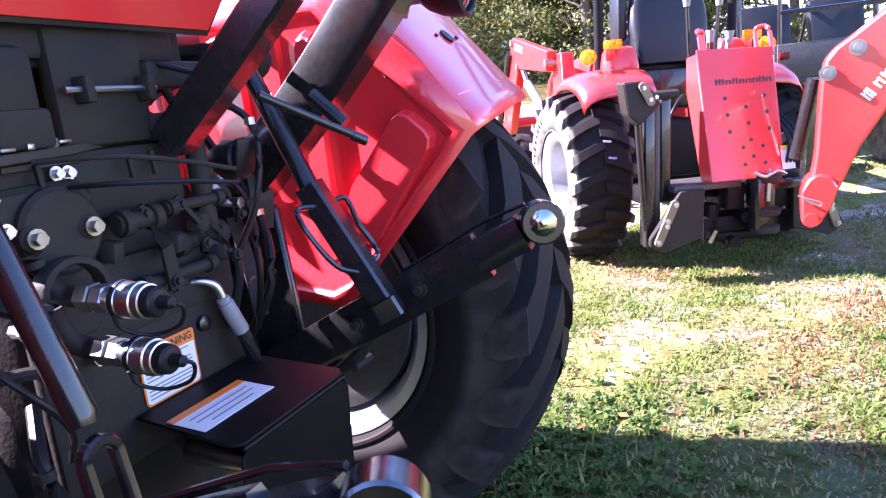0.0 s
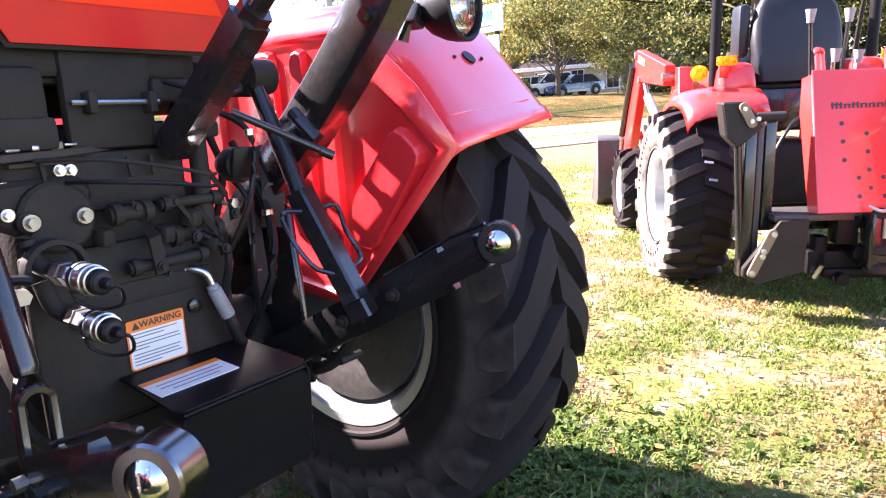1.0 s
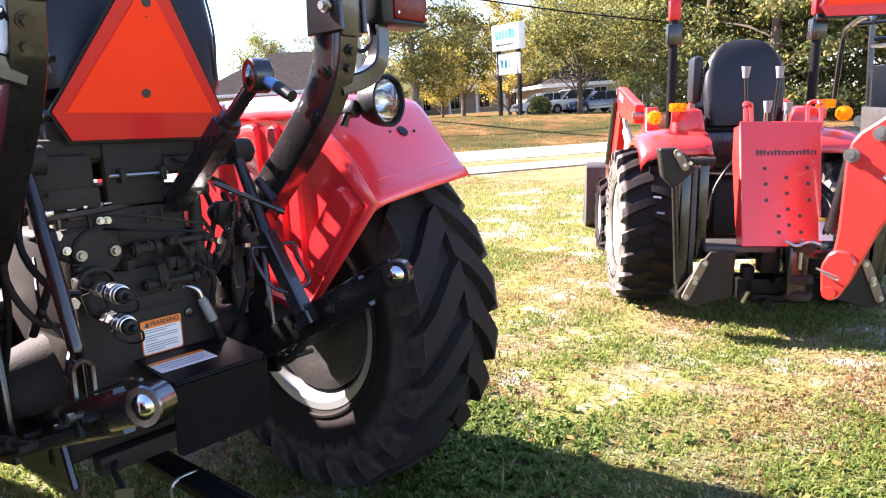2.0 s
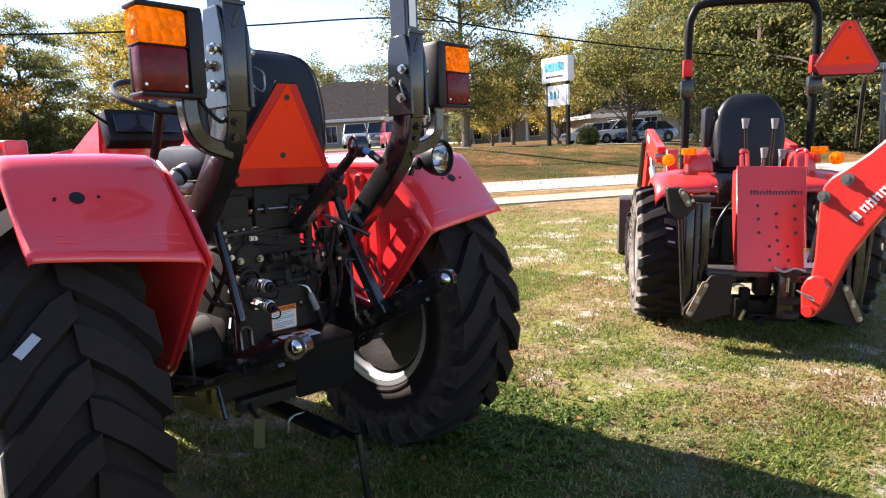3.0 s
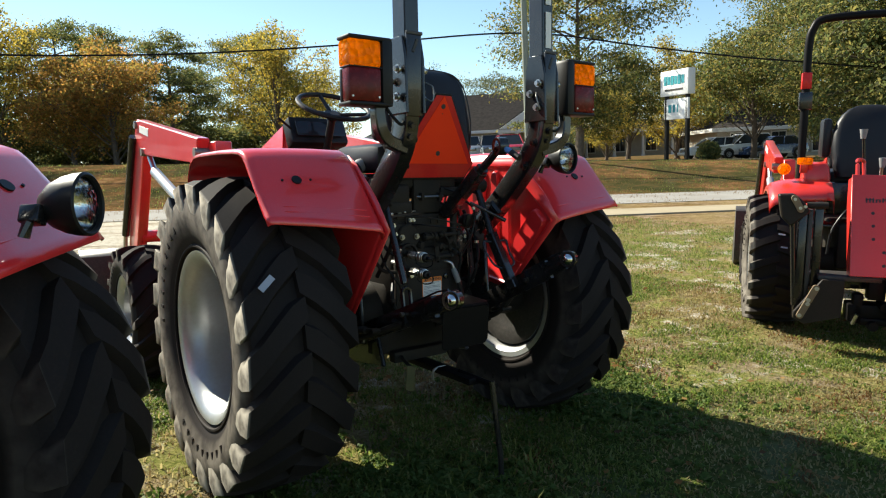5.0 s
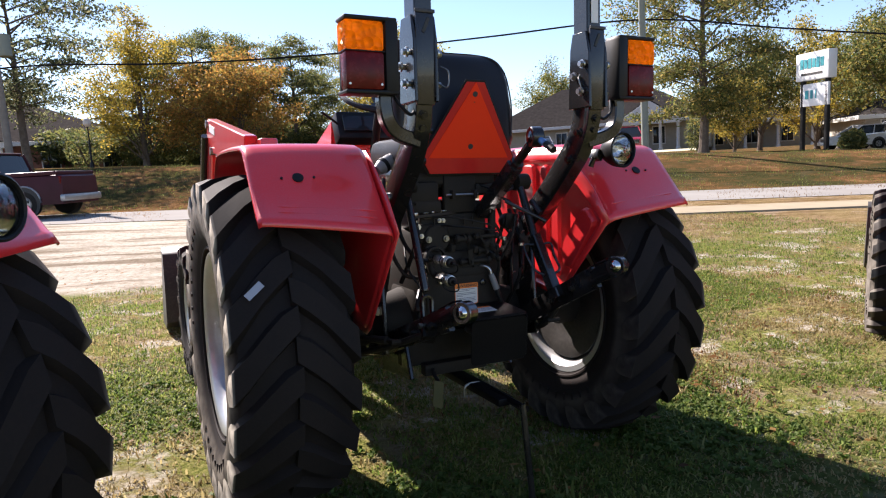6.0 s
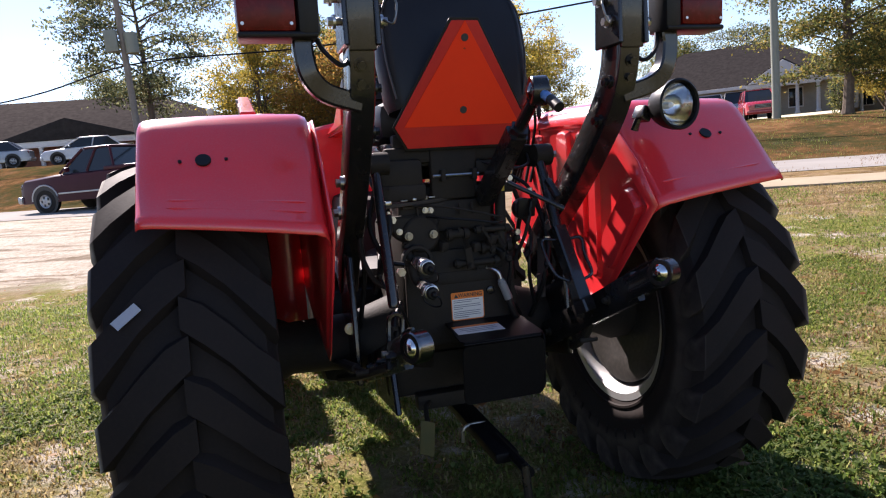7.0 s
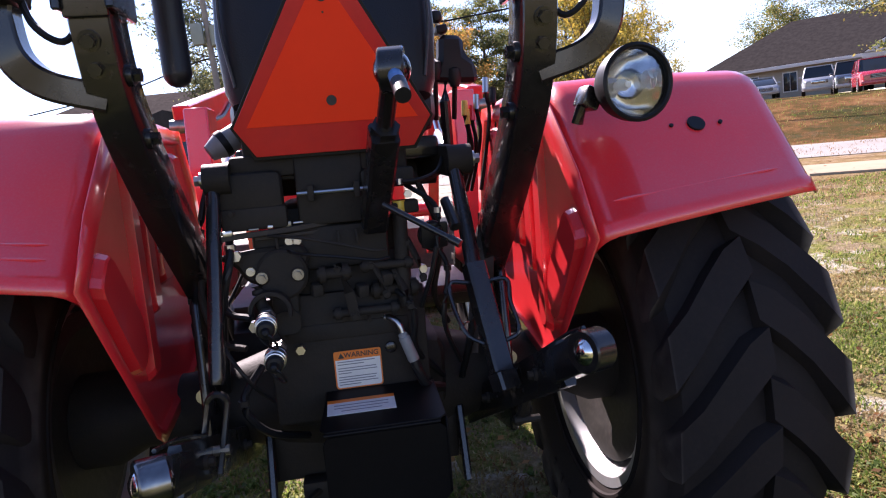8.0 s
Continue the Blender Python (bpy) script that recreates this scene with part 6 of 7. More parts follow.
def utility_tractor(m, label, lamp, signals=True, tips=((0.377, -0.584, 0.905), (-0.312, -0.655, 0.818))):
    root = thing("tractor", m, label, "tractor", "row of red tractors")
    for side in (-1, 1):
        wheel(root, "rear_tyre", (0.775 if side > 0 else -0.812, 0.14, 0.635), 0.645, 0.39 if side > 0 else 0.43, 0.338, 21, side, RUBBER if side > 0 else RUBBER_LEFT)
        wheel(root, "front_tyre", (side * 0.78, 2.02, 0.43), 0.43, 0.32, 0.23, 16, side, RUBBER_SMALL)
        fender(root, side)
        if signals:
            signal_lamp(root, side)
    work_lamp(root, lamp, 6)
    rollbar(root)
    hitch(root, tips)
    bench = seat(root, (0.0, -0.03, 1.735), 1.0, 0.478, -12.0)
    b = bmesh.new()
    for s in (-1, 1):
        tube(smooth_line([(s * 0.2, -0.052, -0.24), (s * 0.219, -0.056, -0.12), (s * 0.217, -0.051, 0.0), (s * 0.2, -0.044, 0.06), (s * 0.165, -0.034, 0.098), (s * 0.1, -0.018, 0.117), (0, -0.014, 0.12)], 4), 0.0035, 6, bm=b)
    piping = part("piping", b, DARK_GREY, bench, "grey seam piping round the backrest")
    piping.matrix_basis = pose(0.0, -0.03, 1.635, -12.0, 0, 0)
    smv_sign(root, (-0.005, -0.14, 1.327), 13, 1.025)
    part("sign_bracket", block((0.05, 0.02, 0.3), (0, -0.09, 1.3), (12, 0, 0), 0.004), BLACK, root)
    bonnet(root, 1.12, 2.75, 0.6, 1.0, 1.455, RED, 1.63, 0.46, 0.2, 0.035)
    loader(root)
    # floor, body and belly
    part("platform", block((0.74, 0.34, 0.03), (0, 0.57, 0.82), bevel=0.006), DARK_GREY, root)
    part("seat_deck", block((0.46, 0.5, 0.05), (0, 0.2, 1.26), bevel=0.01), BLACK, root)
    part("rear_valance", block((0.36, 0.04, 0.1), (-0.03, -0.06, 1.26), bevel=0.01), CAST, root)
    part("engine", block((0.4, 1.5, 0.55), (0, 1.7, 0.8), bevel=0.04), CAST, root)
    part("drive_housing", block((0.3, 1.2, 0.36), (0, 0.8, 0.66), bevel=0.04), CAST, root)
    for side in (-1, 1):
        if side < 0:
            # made-up block under the floor, added to shade the ground behind it
            shade_block = part("fuel_tank", block((0.26, 0.95, 0.36), (side * 0.31, 0.82, 0.6), bevel=0.05), PLASTIC, root, "added black block under the floor that shades the ground")
            part("tank_strap", block((0.264, 0.03, 0.364), (side * 0.31, 0.6, 0.6), bevel=0.05), CAST, shade_block)
        part("stay_bracket", plate([(-0.05, 0.42), (0.3, 0.38), (0.34, 0.56), (0.02, 0.6)], 0.02, "yz", side * 0.24, 0.005), BLACK, root)
    part("hitch_crossmember", block((0.5, 0.06, 0.14), (0, 0.06, 0.52), bevel=0.01), CAST, root)
    part("front_axle", tube([(-0.7, 2.02, 0.45), (0.7, 2.02, 0.45)], 0.07, 12), CAST, root)
    # raised armrest beside the seat
    rest = part("armrest", tube(smooth_line([(-0.306, -0.15, 1.445), (-0.308, -0.146, 1.52), (-0.308, -0.155, 1.64), (-0.305, -0.18, 1.76)], 4), 0.029, 16), VINYL, root, "black padded armrest folded up")
    b = bmesh.new()
    bmesh.ops.create_uvsphere(b, u_segments=16, v_segments=10, radius=0.029)
    bmesh.ops.translate(b, verts=b.verts, vec=(-0.306, -0.15, 1.445))
    part("armrest_end", b, VINYL, rest)
    part("armrest_pivot", tube([(-0.31, -0.16, 1.7), (-0.2, -0.02, 1.68)], 0.012, 8), BLACK, rest)
    # loader joystick: stand, moulded box, knob and small switches
    b = plate([(0.256, 1.425), (0.385, 1.418), (0.378, 1.47), (0.352, 1.49), (0.348, 1.54), (0.287, 1.545), (0.282, 1.48)], 0.07, "xz", 0.2, 0.012)
    stick = part("joystick_box", b, PLASTIC, root, "black moulded loader joystick box")
    part("stand", tube([(0.288, 0.16, 1.18), (0.286, 0.15, 1.37), (0.3, 0.19, 1.45)], 0.014, 10), BLACK, stick)
    part("joystick_shaft", tube([(0.3, 0.2, 1.54), (0.284, 0.19, 1.585)], 0.006, 8), STEEL, stick)
    part("joystick_knob", lathe([(0, 0.008), (0.006, 0.016), (0.018, 0.019), (0.03, 0.015), (0.036, 0.001)], "z", (0.284, 0.19, 1.575), 14), PLASTIC, stick)
    part("cap", block((0.03, 0.05, 0.02), (0.292, 0.17, 1.555), (0, -8, 0), 0.004), PLASTIC, stick)
    for k, (x, z, mat) in enumerate(((0.365, 1.36, BRASS), (0.372, 1.335, BRASS), (0.385, 1.345, RED), (0.4, 1.375, STEEL), (0.43, 1.42, STEEL), (0.45, 1.39, PLASTIC))):
        part("hose_coupling", tube([(x, 0.3, z - 0.022), (x + 0.004, 0.31, z + 0.02)], 0.009, 10), mat, stick)
        part("hose", tube(smooth_line([(x, 0.3, z - 0.02), (x + 0.01, 0.32, z - 0.1), (x - 0.02, 0.36, 1.12)]), 0.006, 6), PLASTIC, stick)
    boot = part("lever_boot", tube([(-0.31, 0.1, 1.285), (-0.285, 0.108, 1.3), (-0.24, 0.122, 1.325), (-0.215, 0.13, 1.338)], 0.03, 16, radii=[0.02, 0.031, 0.031, 0.022]), GREY_BOOT, root, "grey rubber lever boot beside the seat")
    part("boot_ring", tube([(-0.282, 0.109, 1.302), (-0.268, 0.113, 1.31)], 0.034, 16), PLASTIC, boot)
    for k, (x, h) in enumerate(((0.33, 0.1), (0.38, 0.08))):
        lever = part("control_lever", tube([(x - 0.06, 0.22, 1.33), (x - 0.06, 0.18, 1.33 + h)], 0.007, 8), PLASTIC, root)
        part("knob", lathe([(0, 0.012), (0.02, 0.02), (0.045, 0.018), (0.055, 0.001)], "z", (x - 0.06, 0.175, 1.33 + h), 12), PLASTIC, lever)
    return root


T1 = utility_tractor(pose(0.645, 0.91, 0.03, 0, 2.3, 0), "red utility tractor with silver rims parked on grass", (0.553, -0.385, 1.345))
utility_tractor(pose(-1.68, -0.094, 0.11, 0, 0, 48) @ pose(0, 0, 0, 0, 1.5, 0), "red utility tractor parked close beside another on grass", (0.64, -0.526, 1.21), False, ((0.4, -0.7, 0.4), (-0.4, -0.7, 0.4)))
def tread_sticker(tyre, at, angle, size, skew):
    """A white paper label stuck on the tread of a tyre."""
    x, r = at
    b = block((size[0], 0.002, size[1]), bevel=0)
    m = Matrix.Rotation(-angle, 4, "X") @ Matrix.Translation((x, -r, 0)) @ Matrix.Rotation(skew, 4, "Y")
    bmesh.ops.transform(b, matrix=m, verts=b.verts)
    part("sticker", b, STICKER, tyre, "small white paper sticker, coloured as in shade")


def rear_tyre_of(root, side):
    return [o for o in root.children if o.name.startswith("rear_tyre") and o.location.x * side > 0][0]


tread_sticker(rear_tyre_of(T1, -1), (-0.12, 0.647), radians(26), (0.066, 0.024), radians(-40))

def backhoe_tractor(m):
    root = thing("backhoe_tractor", m, "orange-red compact tractor with loader and backhoe parked on grass", "tractor", "row of red tractors")
    for side in (-1, 1):
        wheel(root, "rear_tyre", (side * 0.6, 0, 0.5), 0.505, 0.385, 0.26, 20, side, RUBBER_SMALL, sweep=0.14)
        wheel(root, "front_tyre", (side * 0.62, 1.5, 0.33), 0.33, 0.24, 0.18, 14, side, RUBBER_SMALL)
        line = [(-0.36, 0.98), (-0.3, 1.05), (-0.2, 1.1), (-0.05, 1.125), (0.12, 1.12), (0.28, 1.08), (0.4, 1.0), (0.46, 0.9)]
        across = [(0.24, 0.1), (0.25, 0.0), (0.3, -0.005), (0.45, 0.0), (0.56, 0.012), (0.63, 0.035), (0.66, 0.065), (0.665, 0.1)]
        b = bmesh.new()
        rows = [[b.verts.new((side * x, y * (1 - d), z - d)) for x, d in across] for y, z in line]
        for ra, rb in zip(rows, rows[1:]):
            for k in range(len(across) - 1):
                b.faces.new((ra[k], ra[k + 1], rb[k + 1], rb[k]))
        f = part("fender", b, ORANGE_RED, root, "orange-red rounded fender", 60)
        f.modifiers.new("sheet", "SOLIDIFY").thickness = 0.006
        part("fender_riser", block((0.2, 0.36, 0.16), (side * 0.34, 0.02, 1.17), (0, 0, 0), 0.04, taper=(0.8, 0.8)), ORANGE_RED, f)
        lamp = part("signal_lamp", block((0.1, 0.05, 0.05), (side * 0.43, -0.17, 1.26), bevel=0.008), AMBER, root, "amber signal lamp")
        part("round_light", lathe([(-0.05, 0.001), (-0.045, 0.03), (-0.02, 0.043), (0.02, 0.045), (0.03, 0.03)], "y", (side * 0.56, -0.12, 1.2), 18), AMBER, lamp)
        part("lamp_post", block((0.05, 0.03, 0.1), (side * 0.43, -0.12, 1.22), bevel=0.004), ORANGE_RED, lamp)
        # roll-bar
    pts = smooth_line([(-0.43, 0.05, 0.95), (-0.43, 0.05, 1.3), (-0.43, 0.05, 1.75), (-0.43, 0.05, 2.12), (-0.405, 0.05, 2.245), (-0.33, 0.05, 2.308), (0, 0.05, 2.318), (0.33, 0.05, 2.308), (0.405, 0.05, 2.245), (0.43, 0.05, 2.12), (0.43, 0.05, 1.75), (0.43, 0.05, 1.3), (0.43, 0.05, 0.95)], 4)
    bar = part("roll_bar", tube(pts, 0.029, 14, up=(0, 1, 0)), SHEET_BLACK, root, "black tubular roll bar")
    for side in (-1, 1):
        b = block((0.09, 0.08, 0.13), (side * 0.43, 0.05, 1.71), bevel=0.008)
        part("hinge_block", b, BLACK, bar)
        part("reflector_band", block((0.066, 0.066, 0.12), (side * 0.43, 0.05, 1.86), bevel=0.004), SMV_RIM, bar, "red reflective band")
    smv_sign(root, (0.59, -0.08, 1.835), 0, 1.0)
    part("sign_bracket", block((0.2, 0.02, 0.04), (0.5, 0.0, 1.78), bevel=0.003), BLACK, root)
    seat(root, (0.02, 0.1, 1.6), 1.25, 0.5, -10, True)
    part("armrest", block((0.07, 0.16, 0.3), (-0.26, 0.16, 1.43), bevel=0.03), VINYL, root, "black padded armrest")
    # backhoe control tower with its holed panel
    b = plate([(-0.225, 0.0), (0.17, 0.0), (0.185, 0.66), (-0.222, 0.67)], 0.012, "xz", 0, 0.003)
    panel = part("control_panel", b, ORANGE_RED, root, "orange-red steel panel with holes and a black brand mark")
    panel.matrix_basis = pose(0, -0.915, 0.535, -15.5, 0, 0)
    for side in (-1, 1):
        part("panel_side", plate([(0.0, 0.0), (0.1, 0.02), (0.14, 0.5), (0.1, 0.66), (0.0, 0.65)], 0.01, "yz", 0.17 if side > 0 else -0.219, 0.002), ORANGE_RED, panel)
        part("grab_handle", tube(smooth_line([(side * 0.19, 0.01, 0.62), (side * 0.19, 0.01, 0.74), (side * 0.185, 0.03, 0.775), (side * 0.15, 0.05, 0.775), (side * 0.145, 0.06, 0.74), (side * 0.14, 0.06, 0.62)], 4), 0.012, 8), ORANGE_RED, panel)
    for x, z in ((-0.103, 0.414), (-0.1, 0.33), (-0.098, 0.244), (0.004, 0.364), (0.006, 0.28), (0.008, 0.196), (0.108, 0.414), (0.111, 0.33), (0.114, 0.244), (-0.038, 0.16), (0.067, 0.16), (0.012, 0.112), (-0.038, 0.074), (0.07, 0.074)):
        part("hole", tube([(x, -0.0075, z), (x, 0.008, z)], 0.0105, 14), INK, panel)
    # brand mark as plain bars
    for k in range(8):
        w = 0.048 if k == 0 else 0.028
        x = -0.145 + (0.0 if k == 0 else 0.056 + (k - 1) * 0.036)
        tall = 0.03 if k in (0, 2, 6) else 0.022
        for f in (0.12, 0.5, 0.88) if k == 0 else (0.16, 0.84):
            part("brand_bar", block((0.0085, 0.002, tall), (x + w * f, -0.0078, 0.483 + tall / 2), bevel=0.0), INK, panel)
        part("brand_bar", block((w, 0.0022, 0.006), (x + w / 2, -0.0078, 0.502), bevel=0.0), INK, panel)
    part("panel_label", block((0.07, 0.002, 0.12), (0.19, -0.01, 0.09), bevel=0), WHITE_LABEL, panel, "white and yellow label")
    part("label_band", block((0.07, 0.002, 0.02), (0.19, -0.0115, 0.14), bevel=0), BRASS, panel)
    for x, y, z0, z1, lean in ((-0.08, -0.42, 1.12, 1.445, -0.04), (0.05, -0.43, 1.12, 1.44, 0.01), (0.0, -0.45, 1.12, 1.25, 0.0), (0.1, -0.45, 1.12, 1.24, 0.01)):
        lever = part("control_lever", tube([(x, y, z0 - 0.1), (x + lean * 0.4, y, z0 + 0.1), (x + lean, y - 0.02, z1)], 0.0105, 8), STEEL if z1 < 1.3 else BLACK, root)
        part("knob", tube([(x + lean, y - 0.02, z1 - 0.03), (x + lean, y - 0.022, z1 + 0.035)], 0.024, 12, radii=[0.016, 0.026]), GREY_BOOT, lever, "grey knob")
    # frame, stabiliser and swing post
    frame = part("backhoe_frame", block((0.98, 0.12, 0.1), (0, -0.62, 0.46), bevel=0.012), BLACK, root, "black steel backhoe frame")
    part("foot_plate", block((0.36, 0.24, 0.03), (-0.21, -0.74, 0.505), bevel=0.004), DARK_GREY, frame, "dusty grey foot plate")
    for at, size in (((-0.05, -0.8, 0.44), (0.1, 0.1, 0.14)), ((0.2, -0.8, 0.42), (0.12, 0.1, 0.12)), ((0.02, -0.78, 0.22), (0.3, 0.08, 0.05)), ((-0.14, -0.76, 0.3), (0.06, 0.08, 0.2)), ((0.33, -0.74, 0.34), (0.1, 0.06, 0.2))):
        part("frame_block", block(size, at, bevel=0.012), SHEET_BLACK, frame)
    for x, z in ((0.0, 0.33), (0.14, 0.3), (-0.06, 0.2)):
        part("pivot_boss", tube([(x, -0.72, z), (x, -0.87, z)], 0.03, 14), SHEET_BLACK, frame)
    part("steel_foot", tube([(-0.17, -0.82, 0.2), (-0.15, -0.84, 0.27)], 0.012, 10), STEEL, frame)
    part("lower_beam", block((0.5, 0.16, 0.12), (0.05, -0.72, 0.27), bevel=0.012), SHEET_BLACK, frame)
    for side in (-1, 1):
        part("leg_post", block((0.05, 0.08, 0.72), (side * 0.5, -0.78, 0.57), bevel=0.006), BLACK, frame)
        part("leg_channel", block((0.028, 0.06, 0.7), (side * 0.452, -0.77, 0.6), bevel=0.004), DARK_GREY, frame)
        part("leg_post_inner", block((0.05, 0.05, 0.56), (side * 0.4, -0.76, 0.72), bevel=0.005), BLACK, frame)
        foot = part("stabiliser_pad", plate([(side * px, pz) for px, pz in ((0.659, 1.053), (0.561, 1.056), (0.5, 1.0), (0.462, 0.939), (0.577, 0.843), (0.634, 0.9))], 0.1, "xz", -0.82, 0.008), PAD_BROWN, frame, "brown-grey folded stabiliser foot")
        strap = part("wear_strip", plate(rounded(0.042, 0.125, 0.02, 5), 0.012, "xz", 0, 0.002), SAND_PLATE, foot, "tan strap with two bolts")
        strap.matrix_basis = pose(side * 0.545, -0.882, 0.993, 0, side * 28, 0)
        bolts(foot, [(side * x, -0.888, z) for x, z in ((0.562, 1.022), (0.528, 0.965), (0.5, 0.975))], (0, -1, 0), 0.007, 0.01)
        part("pivot_pin", tube([(side * 0.48, -0.82, 0.98), (side * 0.36, -0.82, 0.98)], 0.022, 12), CAST, foot)
        part("stabiliser_cylinder", tube([(side * 0.56, -0.8, 0.9), (side * 0.52, -0.8, 0.3)], 0.018, 12), BLACK, frame)
        gusset = [(-0.37, 0.5), (-0.24, 0.5), (-0.25, 0.25), (-0.46, 0.19), (-0.53, 0.23), (-0.53, 0.27)]
        skirt = part("side_gusset", plate([(side * -p, q) for p, q in (gusset if side < 0 else gusset[::-1])], 0.03, "xz", -0.87, 0.004), PAD_BROWN, frame, "brown-grey gusset plate")
        for x, z in ((0.472, 0.292), (0.425, 0.398)):
            strap = part("pivot_strap", plate(rounded(0.044, 0.135, 0.021, 5), 0.014, "xz", 0, 0.002), SAND_PLATE, skirt, "tan pivot strap")
            strap.matrix_basis = pose(side * x, -0.893, z, 0, -side * 24, 0)
            bolts(skirt, [(side * (x + 0.022), -0.902, z - 0.04), (side * (x - 0.022), -0.902, z + 0.04)], (0, -1, 0), 0.009, 0.012)
    post = part("swing_post", block((0.1, 0.12, 0.28), (0.06, -0.88, 0.4), bevel=0.015), BLACK, root, "black swing post")
    for z in (0.27, 0.36, 0.53):
        part("swing_collar", lathe([(-0.025, 0.05), (-0.015, 0.07), (0.015, 0.07), (0.025, 0.05)], "z", (0.08, -0.9, z), 18), CAST, post)
    part("swing_arm", block((0.2, 0.06, 0.05), (0.14, -0.92, 0.5), (0, 0, -12), 0.01), BLACK, post)
    part("lock_pin", tube([(0.06, -0.95, 0.58), (0.06, -0.95, 0.42)], 0.01, 8), STEEL, post)
    part("chain_loop", tube(smooth_line([(-0.02, -0.95, 0.57), (0.03, -0.97, 0.55), (0.09, -0.97, 0.57), (0.15, -0.95, 0.55)]), 0.008, 6), STEEL, post)
    part("warning_triangle", plate([(-0.03, 0.0), (0.03, 0.0), (0, 0.05)], 0.002, "xz", -0.81, 0), BRASS, frame, "small yellow warning triangle")
    # folded boom, swung to one side
    outline = [(-0.024, 0.345), (0.005, 0.325), (0.048, 0.355), (0.09, 0.44), (0.13, 0.537), (0.19, 0.7), (0.29, 0.88), (0.4, 1.05), (0.6, 1.33), (0.72, 1.55), (0.75, 1.7), (0.68, 1.76), (0.58, 1.68), (0.35, 1.38), (0.24, 1.27), (0.13, 1.18), (0.07, 1.135), (0.035, 1.085), (0.022, 0.98), (0.018, 0.68), (0.012, 0.615), (0.0, 0.54), (-0.036, 0.495), (-0.03, 0.4)]
    swing = pose(0.1, -1.2, 0, 0, 0, -31.5)
    boom = part("backhoe_boom", plate(outline, 0.12, "xz", 0.06, 0.012), ORANGE_RED, root, "orange-red curved backhoe boom")
    boom.matrix_basis = swing
    for x, z in ((0.153, 1.13), (0.045, 1.03)):
        b = tube([(x, -0.04, z), (x, 0.16, z)], 0.02, 14)
        tube([(x, -0.046, z), (x, -0.03, z)], 0.016, 12, bm=b)
        tube([(x, -0.002, z), (x, -0.012, z)], 0.034, 16, bm=b)
        part("boom_pin", b, ZINC, boom, "bright steel pin end")
    part("boom_foot", plate([(-0.036, 0.5), (-0.026, 0.36), (0.005, 0.325), (0.05, 0.35), (0.095, 0.44), (0.115, 0.52), (0.085, 0.575), (0.03, 0.585), (-0.01, 0.56)], 0.17, "xz", 0.06, 0.01), ORANGE_RED, boom)
    part("foot_pin", tube([(0.01, -0.05, 0.375), (0.01, 0.16, 0.375)], 0.03, 14), ORANGE_RED, boom)
    part("safety_clip", tube(smooth_line([(-0.05, -0.045, 0.49), (-0.01, -0.05, 0.475), (0.04, -0.05, 0.46), (0.045, -0.05, 0.445), (0.02, -0.05, 0.45), (-0.03, -0.05, 0.48)]), 0.005, 6), ZINC, boom, "bent steel safety clip")
    for k in range(8):
        d = Vector((0.5, 0, 0.6)).normalized()
        p = Vector((0.205, -0.0015, 0.93)) + d * (0.0 if k == 0 else 0.06 + (k - 1) * 0.043)
        for off in (-0.014, 0.0, 0.014) if k == 0 else (-0.011, 0.011):
            q = p + d * off
            part("brand_bar", block((0.0095, 0.003, 0.05 if k in (0, 2, 6) else 0.04), tuple(q), (0, -50.2, 0), bevel=0), WHITE_LABEL, boom)
        part("brand_bar", block((0.034, 0.0034, 0.009), tuple(p + Vector((-0.6, 0, 0.5)) * 0.016), (0, -50.2, 0), bevel=0), WHITE_LABEL, boom)
    part("boom_cylinder", tube([(0.2, -0.95, 0.62), (0.24, -1.0, 1.0)], 0.034, 12), BLACK, root)
    for k in range(3):
        part("hose", tube(smooth_line([(0.1 + 0.03 * k, -0.7, 0.9), (0.2 + 0.03 * k, -0.86, 0.75), (0.18 + 0.02 * k, -0.9, 0.6), (0.1, -0.8, 0.5)]), 0.011, 8), PLASTIC, root)
    part("hose_bundle", tube(smooth_line([(-0.12, -0.4, 0.95), (-0.2, -0.5, 0.92), (-0.28, -0.52, 0.78), (-0.3, -0.52, 0.62)]), 0.009, 8), PLASTIC, root)
    # machine body
    b = block((0.36, 1.3, 0.34), (0, 0.5, 0.62), bevel=0.03)
    lathe([(-0.5, 0.1), (0.5, 0.1)], "x", (0, 0, 0.5), 18, bm=b)
    part("chassis", b, CAST, root)
    part("floor", block((0.7, 0.7, 0.03), (0, 0.45, 0.75), bevel=0.006), BLACK, root)
    part("seat_base", block((0.5, 0.4, 0.24), (0, 0.16, 0.98), bevel=0.02), BLACK, root)
    bonnet(root, 0.75, 1.95, 0.5, 0.8, 1.25, ORANGE_RED, 1.36)
    loader(root, 0.52, ORANGE_RED, 1.5, knee=(1.75, 1.4), pivot=(0.75, 1.2), low=(2.2, 0.62), bucket_y=2.55, bucket_z=0.4)
    return root


T2 = backhoe_tractor(pose(4.41, 0.51, -0.03, 0, 0, -57.9) @ pose(0, 0, 0, 0, 2.3, 0))
for angle, x in ((28, 0.02), (17, 0.035)):
    tread_sticker(rear_tyre_of(T2, -1), (x, 0.507), radians(angle), (0.045, 0.012), radians(8))

